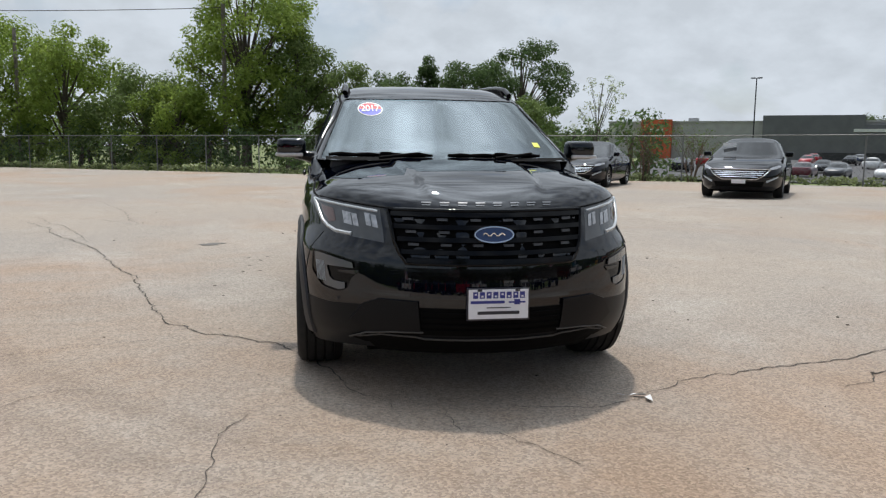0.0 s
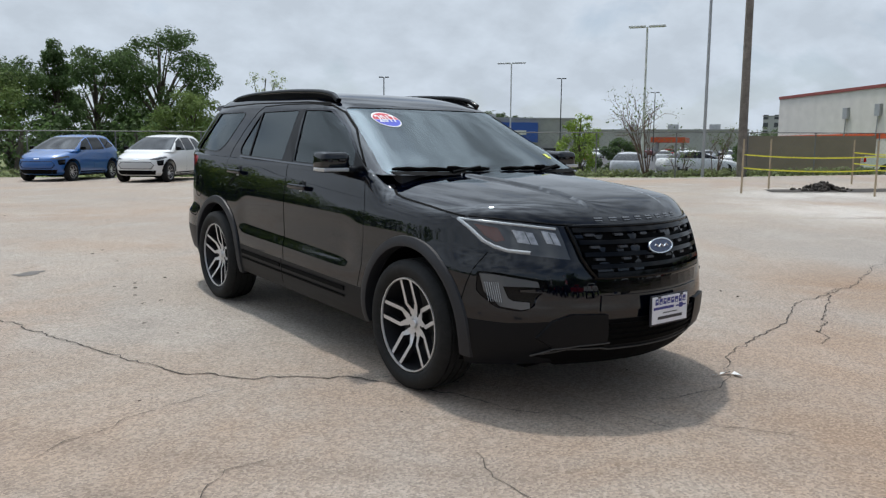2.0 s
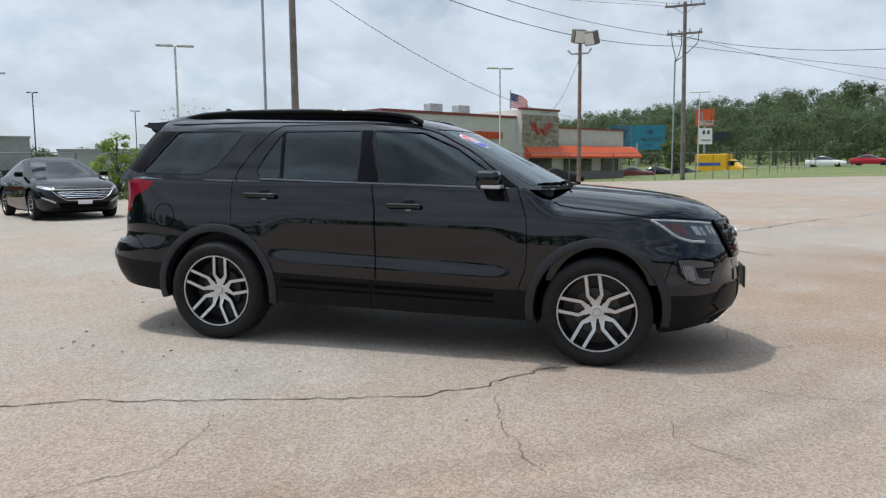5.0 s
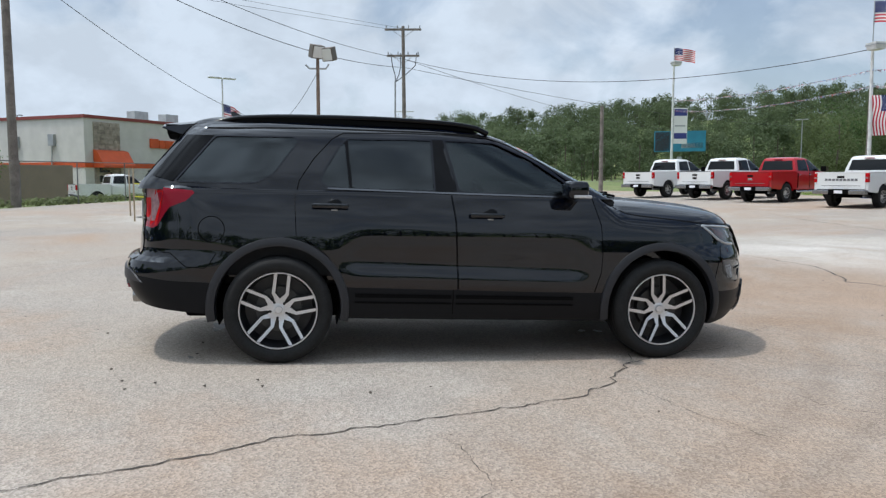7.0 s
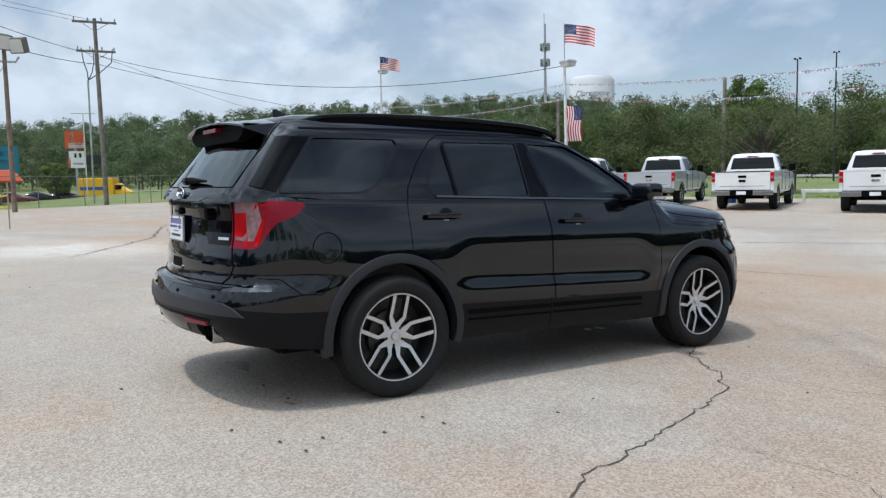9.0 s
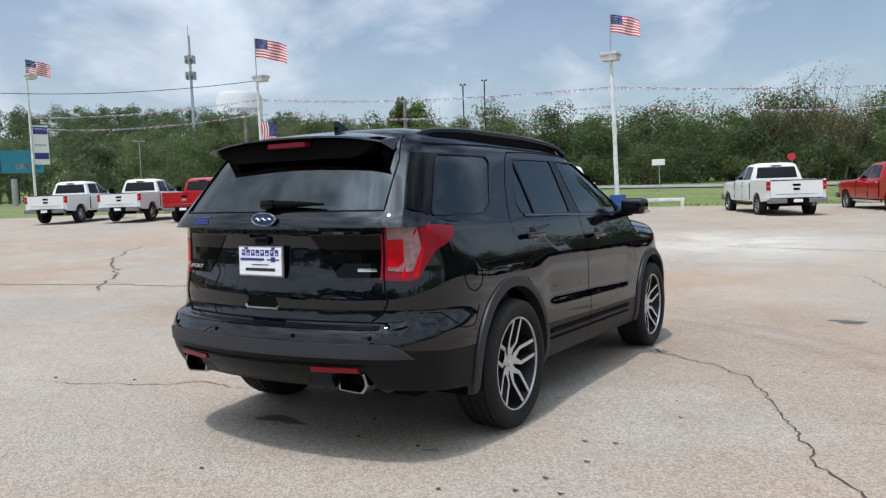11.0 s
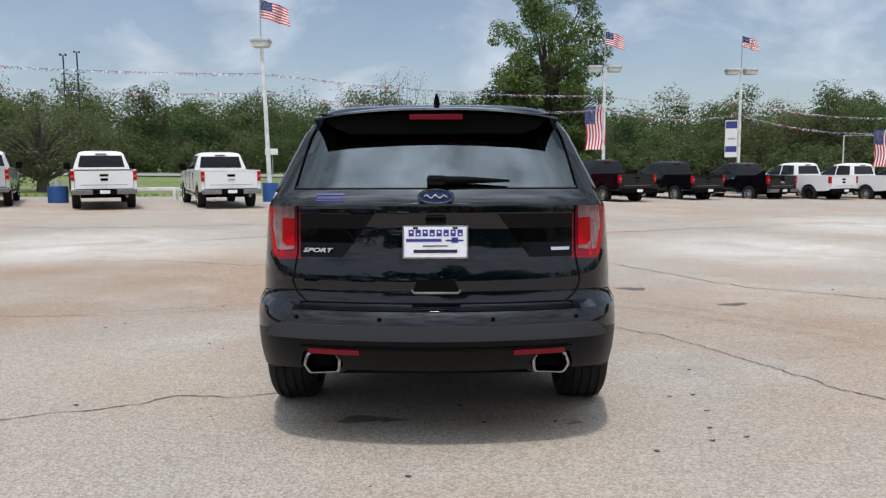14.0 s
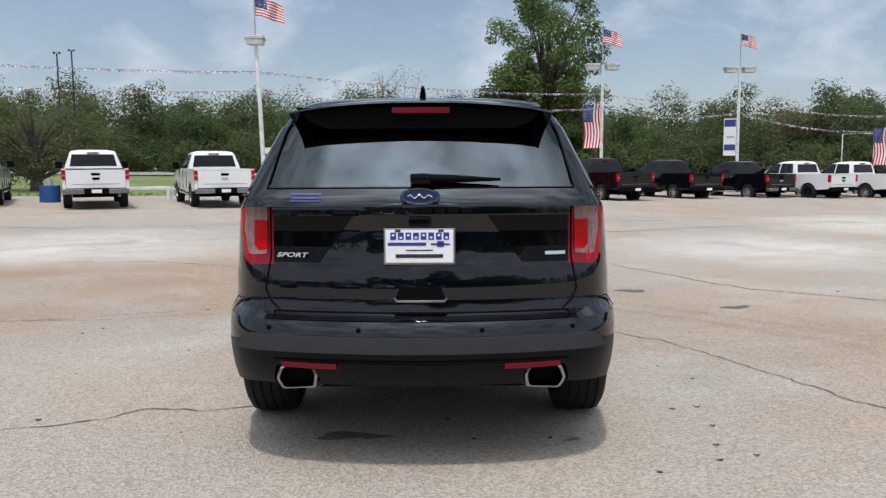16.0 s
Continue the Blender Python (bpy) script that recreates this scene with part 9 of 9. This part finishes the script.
bare_shrub(12.1, 23.3, 3.3, 3.0, "bare reddish shrub by the fence", 1, 45, 500)
bare_shrub(13.6, 22.2, 2.6, 2.4, "bare reddish shrub by the fence", 2, 40, 500)
bare_shrub(22.2, 14.9, 4.3, 3.4, "bare leafless small tree by the fence", 3, 44, 300)
bare_shrub(25.0, 13.6, 2.2, 1.6, "bare stems beside the pole", 4, 24, 60)
bare_shrub(24.0, 14.6, 1.6, 1.8, "bare stems beside the pole", 5, 24, 60)


def woods(name, label, spots, leaf, size, per, seed, hh, ww):
    """A far wood: every tree has a stem and a ragged crown of clumps."""
    rng = np.random.default_rng(seed)
    cen, rad, cnt = [], [], []
    bm = bmesh.new()
    for x, y in spots:
        z = far_z(x, y)
        h, w = rng.uniform(*hh), rng.uniform(*ww)
        tube(bm, [(x, y, z - 0.5), (x + rng.uniform(-0.5, 0.5), y, z + h * 0.7)], [0.2, 0.08], 4, caps=False)
        for k in range(9):
            t = rng.uniform(0.12, 1.0)
            r = w / 2 * math.sin(math.pi * min(0.97, 0.2 + 0.75 * t)) * rng.uniform(0.1, 1.0)
            a = rng.uniform(0, 6.28)
            cen.append((x + r * math.cos(a), y + r * math.sin(a), z + h * t)); rad.append(w * rng.uniform(0.16, 0.30)); cnt.append(per)
    me = leaf_mesh(name, cen, rad, cnt, size, rng, tri=True)
    me.materials.append(leaf)
    ob = tagged(new(name, me), label, "woods", kind="stuff")
    st = part("stems", bm, BARK, ob)
    st["kind"] = "stuff"
    return ob


for k, (x, y, h) in enumerate(((49.0, -77.0, 10.5), (42.0, -83.0, 9.8), (10.5, -88.0, 12.6), (6.0, -88.5, 13.2), (2.2, -87.5, 12.0), (-34.5, -82.5, 9.6), (-38.5, -81.0, 10.0), (-48.0, -75.5, 9.8), (-52.0, -73.5, 10.2), (60.0, -70.0, 10.0), (-20.0, -87.0, 9.5))):
    bare_shrub(x, y, h, h * 0.75, "pale bare-branched tree in the woodland edge", 40 + k, 40, 1400, "bare_tree", far_z(x, y) - 0.2, LEAF_PALE)

rng = np.random.default_rng(77)


def belt(a0, a1, d0, d1, n):
    a, d = np.radians(rng.uniform(a0, a1, n)), np.sqrt(rng.uniform(d0**2, d1**2, n))
    return [(x, y) for x, y in zip(d * np.sin(a), d * np.cos(a)) if not (-25 < y < 16 and 120 < x < 205)]


woods("woodland", "mixed green woodland edge beyond the road", belt(128, 248, 88, 102, 150), LEAF_WOOD, 0.17, 230, 5, (6.5, 10), (6, 10))
woods("woodland", "bright spring green trees in the woodland", belt(126, 246, 92, 118, 120), LEAF_WOOD_PALE, 0.17, 170, 6, (6.5, 9.8), (6, 9))
woods("woodland", "pale budding trees in the woodland", belt(132, 240, 92, 108, 22), LEAF_PALE, 0.16, 70, 7, (8, 10.5), (5, 8))
woods("woodland", "dark trees in the woodland", belt(128, 246, 86, 104, 60), LEAF_DARK, 0.17, 170, 8, (5, 9), (6, 9))
woods("woodland", "deep trees closing the woodland", belt(126, 248, 106, 126, 190), LEAF_WOOD, 0.26, 120, 15, (6, 9.5), (7, 11))
woods("underwood", "dense brush at the woodland foot", belt(126, 248, 82, 90, 230), LEAF_WOOD, 0.16, 80, 9, (2, 4.5), (4, 7))
woods("hill_wood", "wooded hillside", belt(84, 152, 165, 400, 950), LEAF_FAR, 0.42, 58, 10, (9, 14), (8, 13))
woods("hill_wood", "wooded distant ridge", belt(12, 46, 300, 520, 420), LEAF_FAR, 0.6, 40, 11, (5, 8), (8, 13))
woods("far_treeline", "far line of trees behind the stores", belt(46, 88, 230, 330, 220), LEAF_FAR, 0.5, 24, 12, (4, 7), (6, 11))
woods("fence_brush", "dark brush behind the north fence", [(-30 + 2.0 * k + rng.uniform(-1, 1), 49.5 - 0.64 * 2.0 * k + 3.2 + rng.uniform(-0.6, 1.6)) for k in range(23)], LEAF_DARK, 0.13, 46, 13, (1.6, 3.4), (3, 4.5))
woods("north_wood", "trees closing the view to the west and north", belt(250, 345, 75, 100, 120), LEAF_MID, 0.36, 22, 14, (6, 9), (6, 9))


def grass_tufts(name, label, pts, hgt, n, seed, leaf):
    rng = np.random.default_rng(seed)
    cs = []
    for (x0, y0), (x1, y1) in zip(pts, pts[1:]):
        for _ in range(n):
            t = rng.uniform()
            x, y = x0 + (x1 - x0) * t + rng.normal() * 0.35, y0 + (y1 - y0) * t + rng.normal() * 0.35
            cs.append((x, y, ground_z(x, y) + hgt * rng.uniform(0.0, 0.7)))
    me = leaf_mesh(name, cs, [hgt * 0.5] * len(cs), [9] * len(cs), hgt * 0.22, rng, 0.7)
    me.materials.append(leaf)
    tagged(new(name, me), label, "grass", kind="stuff")


grass_tufts("fence_weeds", "rough grass and weeds along the fence foot", [(a + 0.3, b + 0.5) for a, b in FENCE[1:8]], 0.34, 170, 21, LEAF_PALE)
grass_tufts("fence_weeds", "green weeds along the fence foot", [(a + 0.6, b + 1.0) for a, b in FENCE[1:7]], 0.28, 110, 22, LEAF_OLIVE)
grass_tufts("verge_grass", "grass at the south edge of the lot", [(36, -24.8), (15, -28.9), (-6, -37.8), (-40, -49)], 0.16, 300, 23, LEAF_BRIGHT)

# ---------------------------------------------------------------- cracks, stains, painted glints and litter on the pavement
CRACK = mat("crack_shadow", (0.060, 0.051, 0.043), 0.95)


def crack(pts, w, seed, rough=0.035, name="crack"):
    """A ragged crack along a few points, flat, its inner shade painted dark."""
    rng = random.Random(seed)
    P = [Vector((x, y)) for x, y in dense(pts, 0.045)]
    bm = bmesh.new()
    prev, off = None, 0.0
    n = len(P)
    for k, p in enumerate(P):
        d = (P[min(k + 1, n - 1)] - P[max(k - 1, 0)]).normalized()
        nrm = Vector((-d.y, d.x))
        off = off * 0.88 + rng.gauss(0, rough)
        ww = w * rng.uniform(0.35, 1.3) * min(1, 0.3 + 6 * min(k, n - 1 - k) / n)
        row = []
        for s in (-0.5, 0.5):
            q = p + nrm * (off + s * ww)
            row.append(bm.verts.new((q.x, q.y, ground_z(q.x, q.y) + 0.0045)))
        if prev:
            bm.faces.new((prev[0], row[0], row[1], prev[1]))
        prev = row
    bmesh.ops.recalc_face_normals(bm, faces=bm.faces[:])
    part(name, bm, CRACK, lot)


for k, (pts, w) in enumerate((
    ([(-5.2, 6.0), (-3.67, 3.55), (-2.95, 2.15), (-2.58, 1.42), (-2.24, 0.35), (-1.92, -0.42), (-1.62, -0.84), (-1.15, -1.10), (-0.95, -1.40), (-0.75, -1.75), (-0.62, -2.1), (-0.45, -2.35)], 0.024),
    ([(-1.05, -1.2), (-0.82, -1.25), (-0.5, -1.5)], 0.012),
    ([(0.88, -2.37), (1.18, -2.14), (1.84, -1.93), (2.44, -1.83), (2.90, -1.66), (4.4, -1.46), (6.5, -0.9)], 0.020),
    ([(0.88, -2.37), (0.5, -2.5), (0.1, -2.45)], 0.010),
    ([(-1.30, -3.4), (-1.27, -3.1), (-1.29, -2.66), (-1.18, -2.36)], 0.010),
    ([(-0.01, -2.72), (0.16, -2.91), (0.28, -3.15)], 0.010), ([(-0.21, -2.45), (-0.18, -2.72)], 0.009),
    ([(2.9, 2.1), (2.42, 1.95), (1.88, 1.72), (1.62, 1.49), (1.04, 1.42), (0.5, 1.3)], 0.022),
    ([(-2.2, -8.2), (-2.89, -6.08), (-3.48, -4.63), (-3.89, -3.59), (-5.18, -2.44), (-7.0, -1.3)], 0.030),
    ([(-3.5, -4.6), (-4.6, -5.2)], 0.018),
    ([(-1.88, -0.88), (-2.34, -0.2), (-2.46, 0.65), (-2.83, 1.57), (-3.4, 2.6)], 0.0),
    ([(2.07, -2.34), (3.11, -1.89), (4.35, -1.44)], 0.022), ([(12.6, -0.9), (11.57, -1.34), (9.27, -2.51), (7.1, -3.11), (5.95, -3.88)], 0.06), ([(-5.14, 6.38), (-4.02, 4.61), (-3.62, 3.57)], 0.016), ([(6.5, -6.6), (5.0, -6.9), (3.2, -6.2), (1.0, -6.9)], 0.04),
    ([(-5.28, 6.67), (-4.3, 6.2), (-3.43, 5.36), (-4.1, 7.4), (-5.24, 10.06), (-6.5, 12)], 0.018),
    ([(8, -2), (11, -4.5), (13.5, -6.2), (16, -9)], 0.06), ([(10, 2), (14.5, -0.5), (20, -2)], 0.05),
    ([(-1.5, 12), (1.5, 10.8), (4.5, 11.6)], 0.03), ([(3.2, 6.5), (5.5, 4.2), (7.4, 3.8)], 0.022),
    ([(4, -14), (9, -12.4), (15, -13.0)], 0.05), ([(-9, -14), (-3, -11.6), (2, -12.2), (6, -9.5)], 0.05),
    ([(-12, -18), (-6, -15), (-1, -16)], 0.05), ([(-7.8, 2.1), (-5.0, 1.7), (-3.4, 2.6)], 0.012),
 ([(-2.9, -1.3), (-2.3, -1.0), (-1.7, -0.85)], 0.008),
    ([(-2.55, -2.3), (-2.2, -1.9), (-1.95, -1.9)], 0.008), ([(-4.1, 1.0), (-3.3, 0.4), (-2.6, 0.5)], 0.008), ([(1.3, 3.1), (1.0, 3.6), (1.15, 4.2)], 0.008),
     ([(3.4, 8.8), (6.0, 7.6), (9.5, 8.2), (12.0, 6.8)], 0.03),
)):
    if w:
        crack(pts, w * (0.52 if w < 0.026 else 0.85), k, 0.010 + 0.22 * w)

STAIN = mat("oil_stain", (0.12, 0.105, 0.09), 0.55, vary=0.3, vscale=9)
DEBRIS = mat("dark_debris", (0.06, 0.045, 0.035), 0.95)


def blot(x, y, r, seed, material=STAIN, sx=1.0, turn=0.0):
    rng = random.Random(seed)
    bm = bmesh.new()
    n = 22
    ph = [rng.uniform(0, 6.28) for _ in range(4)]
    vs = []
    for k in range(n):
        a = 2 * math.pi * k / n
        rr = r * (1 + 0.25 * math.sin(2 * a + ph[0]) + 0.18 * math.sin(3 * a + ph[1]) + 0.12 * math.sin(5 * a + ph[2]))
        u, v = rr * math.cos(a) * sx, rr * math.sin(a)
        px, py = x + u * math.cos(turn) - v * math.sin(turn), y + u * math.sin(turn) + v * math.cos(turn)
        vs.append(bm.verts.new((px, py, ground_z(px, py) + 0.004)))
    bm.faces.new(vs)
    part("stain", bm, material, lot)


for k, (x, y, r, sx) in enumerate(((0.42, 1.98, 0.055, 2.8), (0.25, 2.0, 0.03, 2.0), (-2.12, 3.36, 0.09, 1.6), (-3.2, -2.2, 0.10, 1.4), (-0.75, 2.05, 0.02, 2), (-2.4, -3.5, 0.13, 1.3))):
    blot(x, y, r, k, STAIN, sx, 0.1 * k)
# shine on dripped water under the car, painted as white blots
for k, (x, y) in enumerate(((0.12, -1.19), (0.10, -1.33))):
    blot(x, y, 0.032, 30 + k, INK_AND_GLINT, 1.5)
# scattered grit and leaves
rng2 = random.Random(9)
grit = bmesh.new()
for k in range(170):
    a, d = rng2.uniform(0, 6.28), rng2.uniform(1.4, 9)
    x, y = d * math.cos(a), d * math.sin(a) * 1.1
    r = rng2.choice((0.004, 0.005, 0.006, 0.008, 0.012))
    n0 = len(grit.verts)
    bmesh.ops.create_icosphere(grit, subdivisions=1, radius=r)
    grit.verts.ensure_lookup_table()
    for v in grit.verts[n0:]:
        v.co = Vector((v.co.x * rng2.uniform(0.8, 1.8), v.co.y, v.co.z * 0.5)) + Vector((x, y, ground_z(x, y) + r * 0.3))
tagged(part("grit", grit, DEBRIS), "dark grit and leaf crumbs strewn on the pavement", "debris", kind="stuff")
for k, (x, y) in enumerate(((-1.55, 1.84), (-1.765, 0.83), (-1.425, 1.53), (-1.405, 2.36), (-1.58, 1.49), (-1.46, 2.15), (-1.6, 2.3))):
    ob = thing("leaf_litter", "small dark dry leaf on the pavement", "leaf", "dry leaves", m=on_ground(x, y))
    bm = bmesh.new()
    for j in range(3):
        n0 = len(bm.verts)
        bmesh.ops.create_icosphere(bm, subdivisions=1, radius=0.006)
        bm.verts.ensure_lookup_table()
        for v in bm.verts[n0:]:
            v.co = Vector((v.co.x * 1.6 + 0.009 * j, v.co.y + 0.008 * (j % 2), v.co.z * 0.5 + 0.008))
    part("blade", bm, DEBRIS, ob)
paper = thing("paper_scrap", "torn white paper scrap on the pavement", "litter", m=on_ground(0.80, -2.35, 30))
bm = bmesh.new()
for pts in ([(0, 0, 0.01), (0.07, 0.01, 0.03), (0.09, 0.04, 0.01), (0.02, 0.03, 0.015)], [(0.08, 0.01, 0.008), (0.10, -0.05, 0.02), (0.13, -0.05, 0.01), (0.11, 0.03, 0.02)], [(-0.01, 0, 0.008), (-0.06, -0.03, 0.02), (-0.05, 0.0, 0.008)]):
    bm.faces.new([bm.verts.new(p) for p in pts])
part("scrap", bm, INK_AND_GLINT, paper)
